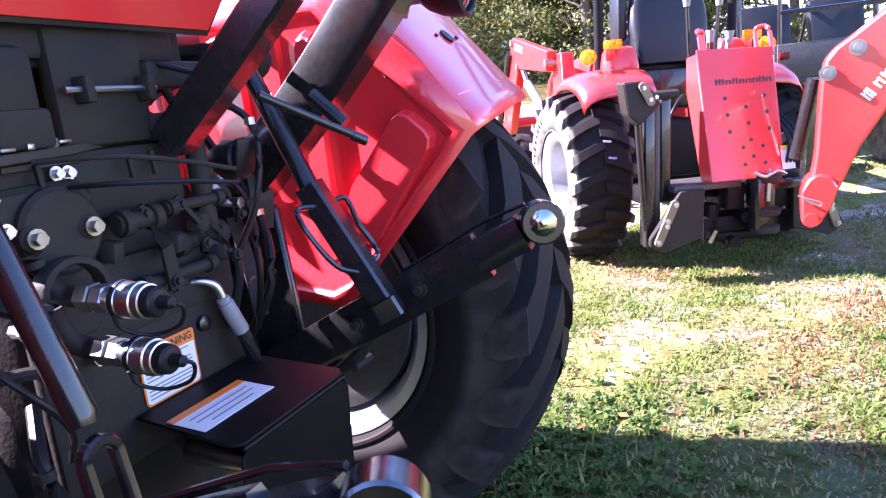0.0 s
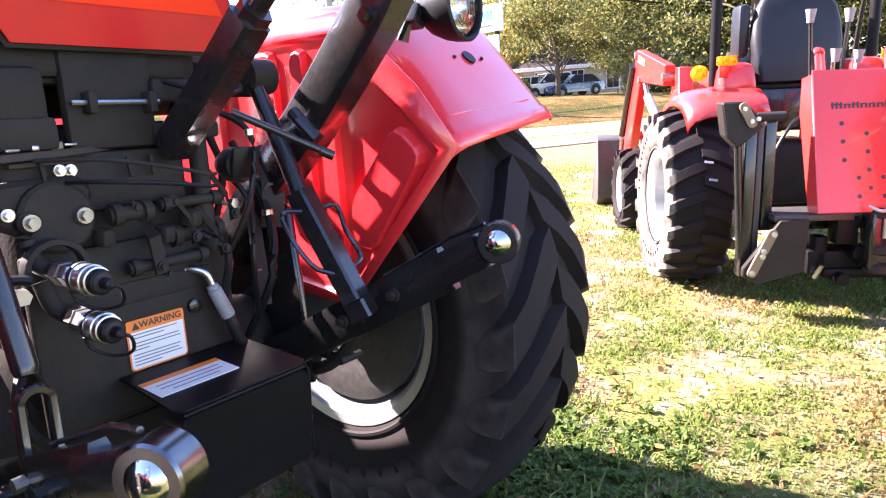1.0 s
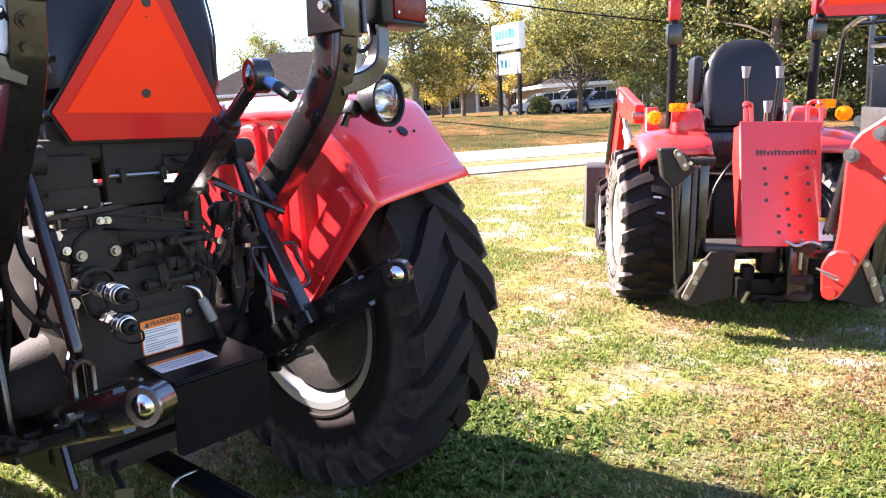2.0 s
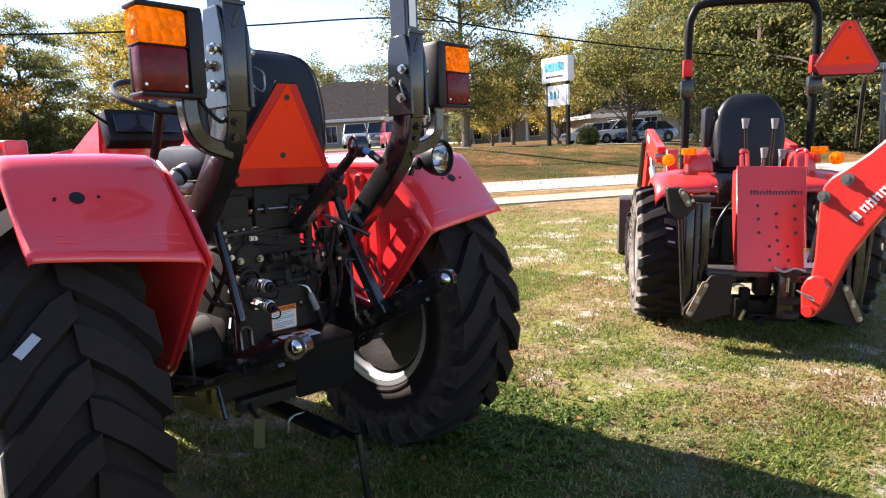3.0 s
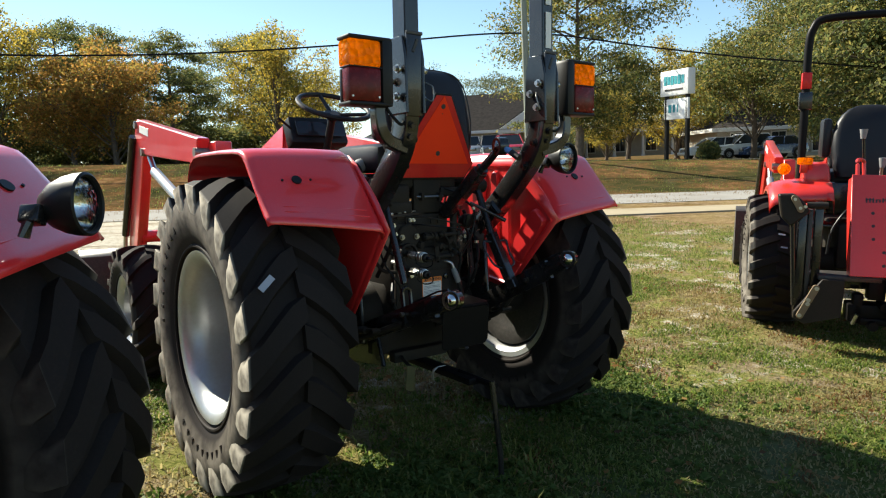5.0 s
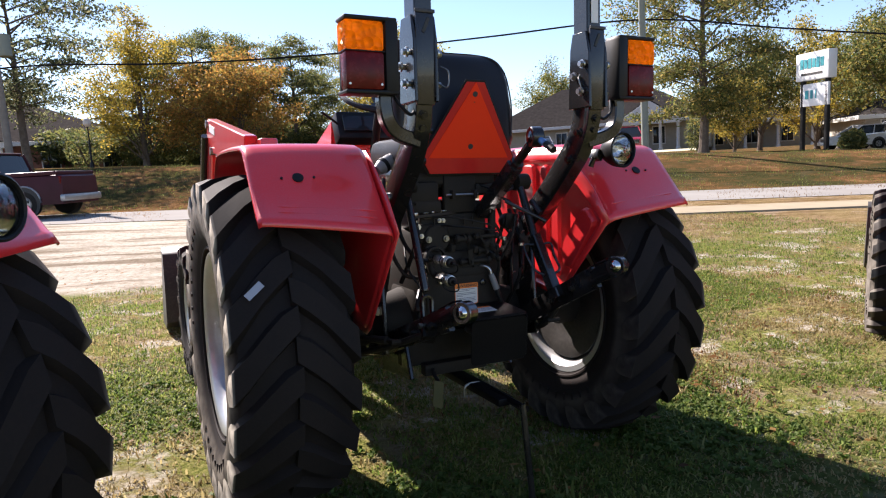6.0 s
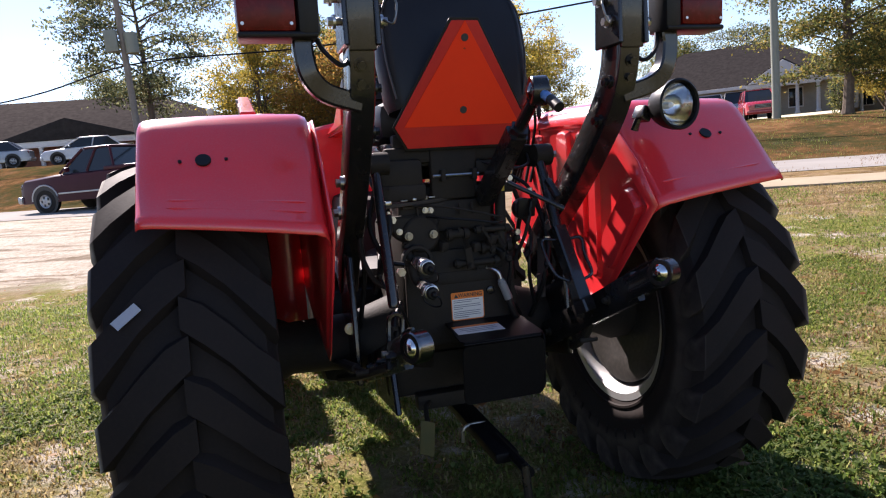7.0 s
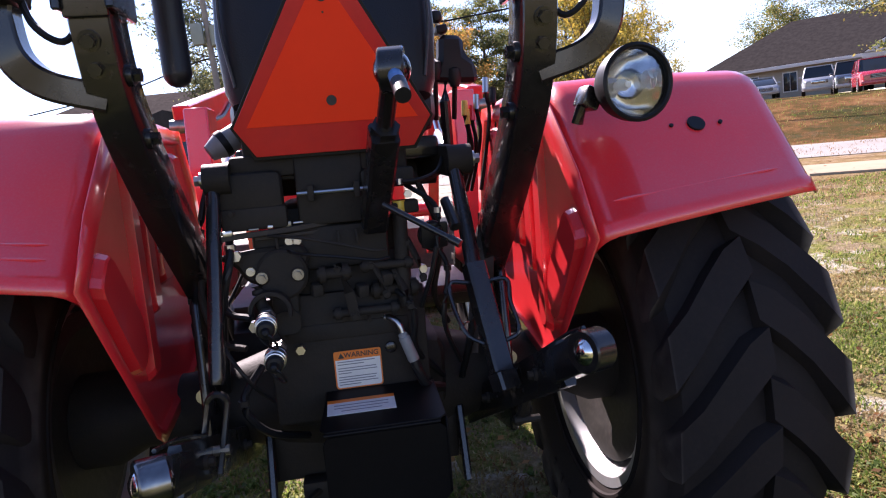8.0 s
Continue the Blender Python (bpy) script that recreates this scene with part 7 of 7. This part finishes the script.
# ---- vehicles across the road ----
def car_body(length, wide, z_sill, z_belt, cabin, nose=0.88):
    """A body lofted through cross-sections along y; cabin: (rear base, rear top, front top, front base) along y."""
    bm = bmesh.new()
    h = length / 2
    w = wide / 2
    low = []
    for y, s, top in ((-h, 0.86, z_belt - 0.06), (-h + 0.12, 0.95, z_belt), (-h * 0.5, 1, z_belt + 0.01), (0, 1, z_belt), (h * 0.45, 1, z_belt - 0.02), (h - 0.25, 0.94, z_belt - 0.1), (h, nose * 0.9, z_belt - 0.28)):
        low.append([bm.verts.new(p) for p in ((-w * s, y, z_sill), (-w * s, y, (z_sill + top) / 2), (-w * s * 0.96, y, top - 0.05), (-w * s * 0.88, y, top), (w * s * 0.88, y, top), (w * s * 0.96, y, top - 0.05), (w * s, y, (z_sill + top) / 2), (w * s, y, z_sill))])
    for a, b in zip(low, low[1:]):
        for k in range(8):
            bm.faces.new((a[k], a[(k + 1) % 8], b[(k + 1) % 8], b[k]))
    bm.faces.new(low[0][::-1])
    bm.faces.new(low[-1])
    return bm


def cabin_mesh(wide, z0, z1, cabin, inset=0.0):
    r0, r1, f1, f0 = cabin
    bm = bmesh.new()
    w0, w1 = wide / 2 * 0.9 + inset, wide / 2 * 0.74 + inset
    v = [bm.verts.new(p) for p in ((-w0, r0, z0), (w0, r0, z0), (w0, f0, z0), (-w0, f0, z0), (-w1, r1, z1), (w1, r1, z1), (w1, f1, z1), (-w1, f1, z1))]
    for f in ((0, 1, 5, 4), (1, 2, 6, 5), (2, 3, 7, 6), (3, 0, 4, 7), (4, 5, 6, 7)):
        bm.faces.new([v[i] for i in f])
    bmesh.ops.bevel(bm, geom=bm.edges[:], offset=0.05, segments=2, affect="EDGES")
    return bm


CAR_TYRE = material("car_tyre", (0.018, 0.017, 0.016), 0.75, second=(0.03, 0.027, 0.025), scale=9, spec=0.15)


def car(name, m, label, paint, length=4.6, wide=1.8, belt=0.95, roof=1.5, cabin=(-1.9, -1.3, 0.2, 1.1), category="car", bed=False):
    root = thing(name, m, label, category, "cars across the road")
    body = part("body", car_body(length, wide, 0.3, belt, cabin), paint, root)
    part("cabin_glass", cabin_mesh(wide, belt - 0.03, roof - 0.03, cabin), WINDOW, root, "dark tinted windows")
    r0, r1, f1, f0 = cabin
    part("roof_panel", block((wide * 0.72, (f1 - r1) * 1.0, 0.06), (0, (r1 + f1) / 2, roof - 0.02), bevel=0.025), paint, root)
    for side in (-1, 1):
        for (ya, za), (yb, zb) in (((r0, belt), (r1, roof - 0.03)), ((f0, belt), (f1, roof - 0.03)), (((r0 + f0) / 2, belt), ((r1 + f1) / 2, roof - 0.03))):
            part("pillar", tube([(side * wide * 0.452, ya, za), (side * wide * 0.372, yb, zb)], 0.035, 8), paint, root)
        for y in (-length * 0.31, length * 0.31):
            tyre = part("wheel", lathe([(-0.1, 0.2), (-0.11, 0.3), (-0.08, 0.335), (0.08, 0.335), (0.11, 0.3), (0.1, 0.2)], "x", (side * (wide / 2 - 0.1), y, 0.335), 24), CAR_TYRE, root)
            arch = [(side * wide / 2 * 0.995, y + math.cos(a) * 0.42, 0.36 + math.sin(a) * 0.42) for a in [math.pi * k / 12 for k in range(13)]]
            part("wheel_arch", tube(arch, 0.022, 6), SILVER if bed else paint, root)
            part("arch_shadow", lathe([(0, 0.001), (side * 0.004, 0.4)], "x", (side * (wide / 2 - 0.004), y, 0.36), 24), INK, root)
            part("wheel_disc", lathe([(0, 0.001), (0.02, 0.05), (0.0, 0.14), (0.025, 0.18), (-0.02, 0.19)] if side > 0 else [(0, 0.001), (-0.02, 0.05), (0.0, 0.14), (-0.025, 0.18), (0.02, 0.19)], "x", (side * wide / 2, y, 0.335), 20, caps=False), SILVER, tyre)
            for k in range(5):
                part("spoke_gap", block((0.012, 0.05, 0.07), (side * (wide / 2 + 0.012), y + math.cos(k * 1.257) * 0.11, 0.335 + math.sin(k * 1.257) * 0.11), bevel=0.004), INK, tyre)
        part("headlight", block((0.3, 0.12, 0.14), (side * wide * 0.33, length / 2 - 0.1, belt - 0.28), bevel=0.03), CLEAR, root)
        part("tail_light", block((0.22, 0.08, 0.2), (side * wide * 0.38, -length / 2 + 0.06, belt - 0.15), bevel=0.02), RED_LENS, root)
        part("mirror", block((0.16, 0.1, 0.12), (side * (wide / 2 + 0.06), f0 - 0.35, belt + 0.08), bevel=0.03), paint, root)
        part("trim_strip", block((0.02, length * 0.62 - 0.9, 0.045), (side * wide / 2 * 1.003, 0, 0.52), bevel=0.006), SILVER if bed else paint, root)
    part("front_bumper", block((wide * 0.92, 0.14, 0.2), (0, length / 2 - 0.02, 0.42), bevel=0.04), SILVER if bed else paint, root)
    grille = part("grille", block((wide * 0.46, 0.05, 0.22), (0, length / 2 + 0.005, belt - 0.32), bevel=0.02), CHROME if bed else PLASTIC, root)
    for k in range(3):
        part("grille_bar", block((wide * 0.42, 0.02, 0.03), (0, length / 2 + 0.032, belt - 0.39 + 0.07 * k), bevel=0.004), PLASTIC if bed else SILVER, grille)
    part("rear_bumper", block((wide * 0.92, 0.14, 0.18), (0, -length / 2 + 0.0, 0.45), bevel=0.04), SILVER if bed else paint, root)
    if bed:
        part("bed_floor", block((wide * 0.8, length * 0.36, 0.04), (0, -length * 0.29, belt + 0.004), bevel=0.005), RUBBER_SMALL, root, "open load bed")
        for side in (-1, 1):
            part("bed_wall", block((0.07, length * 0.4, 0.1), (side * wide * 0.45, -length * 0.28, belt + 0.03), bevel=0.02), paint, root)
        part("tailgate", block((wide * 0.86, 0.06, 0.1), (0, -length * 0.475, belt + 0.03), bevel=0.02), paint, root)
    return root


MAROON = material("maroon_car_paint", (0.05, 0.009, 0.016), 0.35, second=(0.035, 0.007, 0.011), scale=2, amount=0.5, spec=0.2)
CAR_BLACK = material("black_car_paint", (0.012, 0.012, 0.016), 0.22, coat=0.7)
CAR_WHITE = material("white_car_paint", (0.7, 0.7, 0.7), 0.3, coat=0.6)
CAR_GREY = material("silver_car_paint", (0.3, 0.31, 0.33), 0.3, 0.4, coat=0.6)
CAR_RED = material("red_car_paint", (0.4, 0.015, 0.03), 0.25, coat=0.7)
CAR_BLUE = material("blue_car_paint", (0.03, 0.06, 0.14), 0.25, coat=0.7)


def park(name, label, paint, x, y, turn, **kw):
    return car(name, pose(x, y, height(x, y) + 0.02, 0, 0, turn), label, paint, **kw)


park("red_suv", "red sport utility car parked above the bank", CAR_RED, 29.2, 31.5, 145, length=4.6, belt=1.05, roof=1.7, cabin=(-2.0, -1.7, 0.2, 1.0))
park("pickup_truck", "black pickup truck parked above the bank", CAR_BLACK, 31.3, 35.6, 143, length=5.4, wide=1.95, belt=1.1, roof=1.8, cabin=(-0.9, -0.7, 0.5, 1.1), bed=True)
park("pickup_truck", "silver pickup truck with chrome grille parked by an office", CAR_GREY, 31.6, 38.7, 143, length=5.4, wide=1.95, belt=1.1, roof=1.8, cabin=(-0.9, -0.7, 0.5, 1.1), bed=True)
park("sedan", "grey sedan parked beside the low office", CAR_GREY, 31.2, 43.8, 150)
park("sedan", "white sedan parked by a long building", CAR_WHITE, 43.8, 25.7, 60)
park("sedan", "dark blue sedan parked by a long building", CAR_BLUE, 45.6, 22.4, 60)
park("suv", "white sport utility car parked by a long building", CAR_WHITE, 44.7, 24.1, 60, belt=1.05, roof=1.7, cabin=(-2.0, -1.7, 0.2, 1.0))
park("sedan", "white sedan parked before the brick building", CAR_WHITE, -8.6, 43.0, 95)
park("sedan", "silver sedan parked before the brick building", CAR_GREY, -14.2, 44.5, 95)
park("pickup_truck", "dark maroon pickup truck standing on the road", MAROON, -3.42, 19.5, 61.4, length=4.9, wide=1.85, belt=1.05, roof=1.68, cabin=(-0.7, -0.55, 0.3, 1.0), bed=True)


# ---- utility vehicle parked further along the row ----
def utility_vehicle(m):
    root = thing("utility_vehicle", m, "black open utility vehicle with a tubular cage parked on grass", "vehicle", "row of red tractors")
    body = part("body", block((1.3, 1.5, 0.36), (0, 0.75, 0.72), bevel=0.06), BLACK, root)
    bed = part("cargo_bed", block((1.3, 0.95, 0.06), (0, -0.5, 0.86), bevel=0.02), DARK_GREY, root, "dark steel cargo bed")
    for x in (-0.63, 0.63):
        part("bed_side", block((0.04, 0.95, 0.28), (x, -0.5, 1.0), bevel=0.012), DARK_GREY, bed)
    part("tailgate", block((1.26, 0.04, 0.28), (0, -0.97, 1.0), bevel=0.012), DARK_GREY, bed)
    for x in (-0.6, 0.6):
        part("cage_bar", tube(smooth_line([(x, -0.05, 0.95), (x, -0.02, 1.7), (x * 0.96, 0.1, 1.93), (x * 0.96, 0.9, 1.93), (x, 1.15, 1.8), (x, 1.5, 1.1)], 5), 0.026, 8), BLACK, root)
        part("rack_post", tube([(x, -0.95, 1.1), (x, -0.95, 1.62)], 0.018, 8), BLACK, root)
        part("rack_rail", tube([(x, -0.95, 1.62), (x, -0.05, 1.66)], 0.018, 8), BLACK, root)
    for y, z in ((-0.02, 1.72), (-0.95, 1.62), (0.1, 1.93), (0.9, 1.93), (-0.95, 1.38)):
        part("cross_bar", tube([(-0.6, y, z), (0.6, y, z)], 0.02, 8), BLACK, root)
    for x in (-0.33, 0.33):
        part("seat_back", block((0.5, 0.12, 0.5), (x, 0.12, 1.25), (-12, 0, 0), 0.04), VINYL, root, "black vinyl seat back")
        part("seat_cushion", block((0.5, 0.45, 0.12), (x, 0.4, 0.98), bevel=0.04), VINYL, root)
    for x in (-0.58, 0.58):
        for y in (-0.5, 1.2):
            tyre = part("tyre", lathe([(-0.11, 0.18), (-0.125, 0.28), (-0.1, 0.33), (0.1, 0.33), (0.125, 0.28), (0.11, 0.18)], "x", (x, y, 0.33), 28), RUBBER_SMALL, root)
            part("rim", lathe([(-0.1, 0.18), (0.0, 0.14), (0.1, 0.18)], "x", (x, y, 0.33), 20), SILVER, tyre)
        part("tail_lamp", block((0.08, 0.03, 0.06), (x, -0.995, 1.05), bevel=0.01), RED_LENS, root)
    return root


utility_vehicle(pose(7.3, -0.42, height(7.3, -0.42) - 0.02, 0, 0, -70))


# ---- lamp post ----
def street_lamp(x, y, tall):
    root = thing("street_lamp", pose(x, y, height(x, y) - 0.05), "dark lamp post with a pale globe near the brick building", "street lamp")
    part("post", lathe([(0, 0.12), (0.3, 0.1), (0.4, 0.05), (tall - 0.4, 0.04), (tall - 0.35, 0.09)], "z", count=12), PLASTIC, root)
    part("globe", lathe([(tall - 0.35, 0.09), (tall - 0.2, 0.2), (tall, 0.2), (tall + 0.1, 0.12), (tall + 0.16, 0.001)], "z", count=14), WHITE_LABEL, root, "pale frosted globe")


street_lamp(-1.3, 40.6, 4.95 - height(-1.3, 40.6))


# ---- shrubs ----
def shrub(x, y, r, tall, label, seed, k=1500, leaf=0.07):
    root = thing("shrub", pose(x, y, height(x, y) - 0.05), label, "shrub")
    rng = np.random.default_rng(seed)
    u = rng.normal(0, 1, (k, 3))
    u /= np.linalg.norm(u, axis=1)[:, None]
    p = u * rng.uniform(0.55, 1.08, k)[:, None] * np.array([r, r, tall / 2]) + np.array([0, 0, tall / 2])
    a = rng.normal(0, 1, (k, 3)) * leaf
    c = rng.normal(0, 1, (k, 3)) * leaf * 0.7
    verts = np.stack([p - a, p + c, p + a], 1).reshape(-1, 3)
    mesh = bpy.data.meshes.new("foliage")
    mesh.from_pydata(verts.tolist(), [], [(3 * i, 3 * i + 1, 3 * i + 2) for i in range(k)])
    mesh.materials.append(LEAF_DARK)
    ob = new("foliage", mesh)
    ob.parent = root
    bm = bmesh.new()
    for i in range(5):
        tube([(0, 0, 0), (math.cos(i * 1.3) * r * 0.5, math.sin(i * 1.3) * r * 0.5, tall * 0.6)], 0.03, 5, bm=bm)
    part("stems", bm, BARK, root)


shrub(-1.6, 46.6, 1.3, 2.6, "clipped dark green shrub before the building", 1)
shrub(43.5, 39.0, 1.0, 3.2, "dark upright shrub beside the office", 2)
for k, (x, y, r, tall) in enumerate(((1.5, 51.0, 3.0, 3.4), (5.4, 51.5, 2.8, 3.0), (9.2, 51.8, 3.1, 3.6), (12.8, 50.6, 2.7, 3.1), (16.2, 49.6, 2.6, 2.8), (19.4, 50.4, 2.8, 3.2), (-3.0, 52.0, 2.6, 2.6))):
    shrub(x, y, r, tall, "dense dark undergrowth below the trees", 20 + k, 4500, 0.13)
shrub(28.2, 16.4, 0.5, 0.9, "small green bush at the sign", 3)


# ---- grass, weeds and litter on the lawn ----
def blades(name, label, count, box, size, mat, seed, keep):
    """Many single bent blades over a stretch of the lawn, as one object."""
    rng = np.random.default_rng(seed)
    x = rng.uniform(box[0], box[1], count)
    y = rng.uniform(box[2], box[3], count)
    ok = np.array([keep(a, b) for a, b in zip(x, y)]) > rng.random(count)
    x, y = x[ok], y[ok]
    n = len(x)
    z = np.array([height(a, b) for a, b in zip(x, y)]) - 0.004
    ang = rng.uniform(0, 2 * math.pi, n)
    long = size * rng.uniform(0.45, 1.35, n)
    lean = long * rng.uniform(0.15, 1.3, n)
    wide = 0.002 + 0.004 * rng.random(n) * max(1.0, size / 0.05)
    dx, dy = np.cos(ang), np.sin(ang)
    base = np.stack([x, y, z], 1)
    side = np.stack([-dy * wide, dx * wide, np.zeros(n)], 1)
    mid = base + np.stack([dx * lean * 0.35, dy * lean * 0.35, long * 0.6], 1)
    tip = base + np.stack([dx * lean, dy * lean, long * rng.uniform(0.6, 1.0, n)], 1)
    verts = np.stack([base - side, base + side, mid + side * 0.8, mid - side * 0.8, tip], 1).reshape(-1, 3)
    idx = np.arange(n) * 5
    faces = [(i, i + 1, i + 2, i + 3) for i in idx.tolist()] + [(i + 3, i + 2, i + 4) for i in idx.tolist()]
    mesh = bpy.data.meshes.new(name)
    mesh.from_pydata(verts.tolist(), [], faces)
    mesh.materials.append(mat)
    return tagged(new(name, mesh), label, "grass", kind="stuff")


GRASS = leaf_material("grass_blades", [(0.07, 0.12, 0.02), (0.135, 0.19, 0.033), (0.21, 0.25, 0.055), (0.31, 0.31, 0.11)])
STRAW = leaf_material("straw_blades", [(0.25, 0.2, 0.08), (0.34, 0.28, 0.125), (0.22, 0.15, 0.06), (0.42, 0.36, 0.19)])
WEED = leaf_material("weed_leaves", [(0.08, 0.135, 0.028), (0.125, 0.185, 0.042), (0.18, 0.23, 0.065)])


RUSSET = leaf_material("russet_stalks", [(0.16, 0.08, 0.03), (0.24, 0.13, 0.05), (0.12, 0.06, 0.025), (0.3, 0.2, 0.09)])


def patch(a, b):
    v = noise.noise(Vector((a * 0.9, b * 0.9, 3.1))) + 0.6 * noise.noise(Vector((a * 2.3, b * 2.3, 7.7)))
    w = noise.noise(Vector((a * 7.0, b * 7.0, 1.3)))
    return max(0.0, min(1.0, 0.72 + 2.0 * v + 0.8 * w)) * (1 - 0.92 * worn(a, b))


def worn(a, b):
    """Bare, trodden earth, in strips that run along the row of machines."""
    along, across = 0.878 * a - 0.479 * b, 0.479 * a + 0.878 * b
    v = noise.noise(Vector((along * 0.75, across * 1.7, 11.3))) + 0.6 * noise.noise(Vector((along * 2.2, across * 3.4, 5.5))) + 0.35 * noise.noise(Vector((a * 9.0, b * 9.0, 2.2)))
    return max(0.0, min(1.0, 3.0 * (v - 0.3)))


def straw(a, b):
    return (1.05 - patch(a, b)) * (1 - 0.8 * worn(a, b))


def russet(a, b):
    v = noise.noise(Vector((a * 1.1, b * 1.1, 21.0))) + 0.5 * noise.noise(Vector((a * 3.7, b * 3.7, 17.0)))
    return max(0.0, min(1.0, 2.6 * (v - 0.12)))


def lush(a, b):
    """Thicker beside wheels and under the machines, where the mower misses."""
    d = min((a - 1.75) ** 2 + (b - 0.75) ** 2, (a - 0.3) ** 2 + (b - 0.4) ** 2, (a + 0.5) ** 2 + (b - 0.6) ** 2)
    return math.exp(-d / 0.12)


blades("lawn_grass", "short green lawn grass in patches", 250000, (-2.5, 5.0, -1.2, 3.5), 0.027, GRASS, 1, patch)
blades("straw_grass", "dry straw-coloured blades among the lawn", 100000, (-2.5, 5.0, -1.2, 3.5), 0.024, STRAW, 2, straw)
blades("brown_grass", "withered brown blades in the lawn", 60000, (0.5, 5.5, -1.2, 3.5), 0.026, RUSSET, 13, russet)
blades("far_grass", "short green lawn grass further off", 110000, (1.0, 9.0, -2.5, 7.0), 0.036, GRASS, 3, patch)
blades("far_straw", "dry straw-coloured blades further off", 60000, (-4.0, 9.0, 1.0, 7.0), 0.04, STRAW, 4, straw)
blades("side_grass", "short green grass beside the sandy pull-in", 60000, (-6.0, 1.0, 2.2, 7.0), 0.045, GRASS, 6, patch)
blades("rear_grass", "short lawn grass behind the row of machines", 70000, (-6.0, 6.5, -6.0, -1.2), 0.045, GRASS, 7, patch)
blades("tall_grass", "taller grass beside the wheels", 9000, (-1.0, 2.4, -0.2, 1.6), 0.06, GRASS, 5, lush)


def bank_blades(a, b):
    n = 0.479 * a + 0.878 * b
    return (0.8 if 16.8 < n < 25 else 0.0) * patch(a * 0.5, b * 0.5)


blades("bank_grass", "rough brown and green grass on the bank beyond the road", 110000, (-4.0, 40.0, -2.0, 30.0), 0.07, GRASS, 9, bank_blades)
blades("bank_straw", "dry brown stalks on the bank beyond the road", 110000, (-4.0, 40.0, -2.0, 30.0), 0.06, RUSSET, 10, lambda a, b: 1.3 * bank_blades(a + 9, b))


def fallen_leaves(count, box, seed):
    rng = np.random.default_rng(seed)
    verts, faces = [], []
    for _ in range(count):
        a, b = rng.uniform(box[0], box[1]), rng.uniform(box[2], box[3])
        z = height(a, b) + rng.uniform(0.008, 0.04)
        t, r = rng.uniform(0, 2 * math.pi), rng.uniform(0.012, 0.028)
        c, s, lift = math.cos(t) * r, math.sin(t) * r, rng.uniform(-0.4, 0.4) * r
        i = len(verts)
        verts += [(a - c, b - s, z), (a - s * 0.6, b + c * 0.6, z + lift), (a + c, b + s, z + lift * 0.5), (a + s * 0.6, b - c * 0.6, z - lift * 0.6)]
        faces.append((i, i + 1, i + 2, i + 3))
    mesh = bpy.data.meshes.new("fallen_leaves")
    mesh.from_pydata(verts, [], faces)
    mesh.materials.append(FALLEN)
    tagged(new("fallen_leaves", mesh), "scattered brown and orange fallen leaves", "leaves", kind="stuff")


FALLEN = leaf_material("fallen_leaf", [(0.2, 0.09, 0.03), (0.32, 0.16, 0.05), (0.4, 0.24, 0.09), (0.12, 0.06, 0.03)])
fallen_leaves(2600, (-3.5, 8.0, -1.0, 9.0), 12)


def weeds(count, box, seed, keep):
    rng = np.random.default_rng(seed)
    verts, faces = [], []
    for _ in range(count):
        a, b = rng.uniform(box[0], box[1]), rng.uniform(box[2], box[3])
        if rng.random() > keep(a, b):
            continue
        z = height(a, b)
        for k in range(10):
            t = rng.uniform(0, 2 * math.pi)
            r = rng.uniform(0.014, 0.036)
            w = r * 0.38
            up = rng.uniform(0.008, 0.035)
            c, s = math.cos(t), math.sin(t)
            i = len(verts)
            verts += [(a, b, z), (a + c * r * 0.55 - s * w, b + s * r * 0.55 + c * w, z + up), (a + c * r, b + s * r, z + up * 0.8), (a + c * r * 0.55 + s * w, b + s * r * 0.55 - c * w, z + up)]
            faces.append((i, i + 1, i + 2, i + 3))
    mesh = bpy.data.meshes.new("weeds")
    mesh.from_pydata(verts, [], faces)
    mesh.materials.append(WEED)
    tagged(new("weeds", mesh), "broad-leaved weeds clumped in the lawn", "weeds", kind="stuff")


weeds(22000, (-2.6, 2.4, -0.6, 3.0), 8, lambda a, b: max(lush(a, b), 0.09 * patch(a, b) ** 2 if a < -0.2 else 0.025))
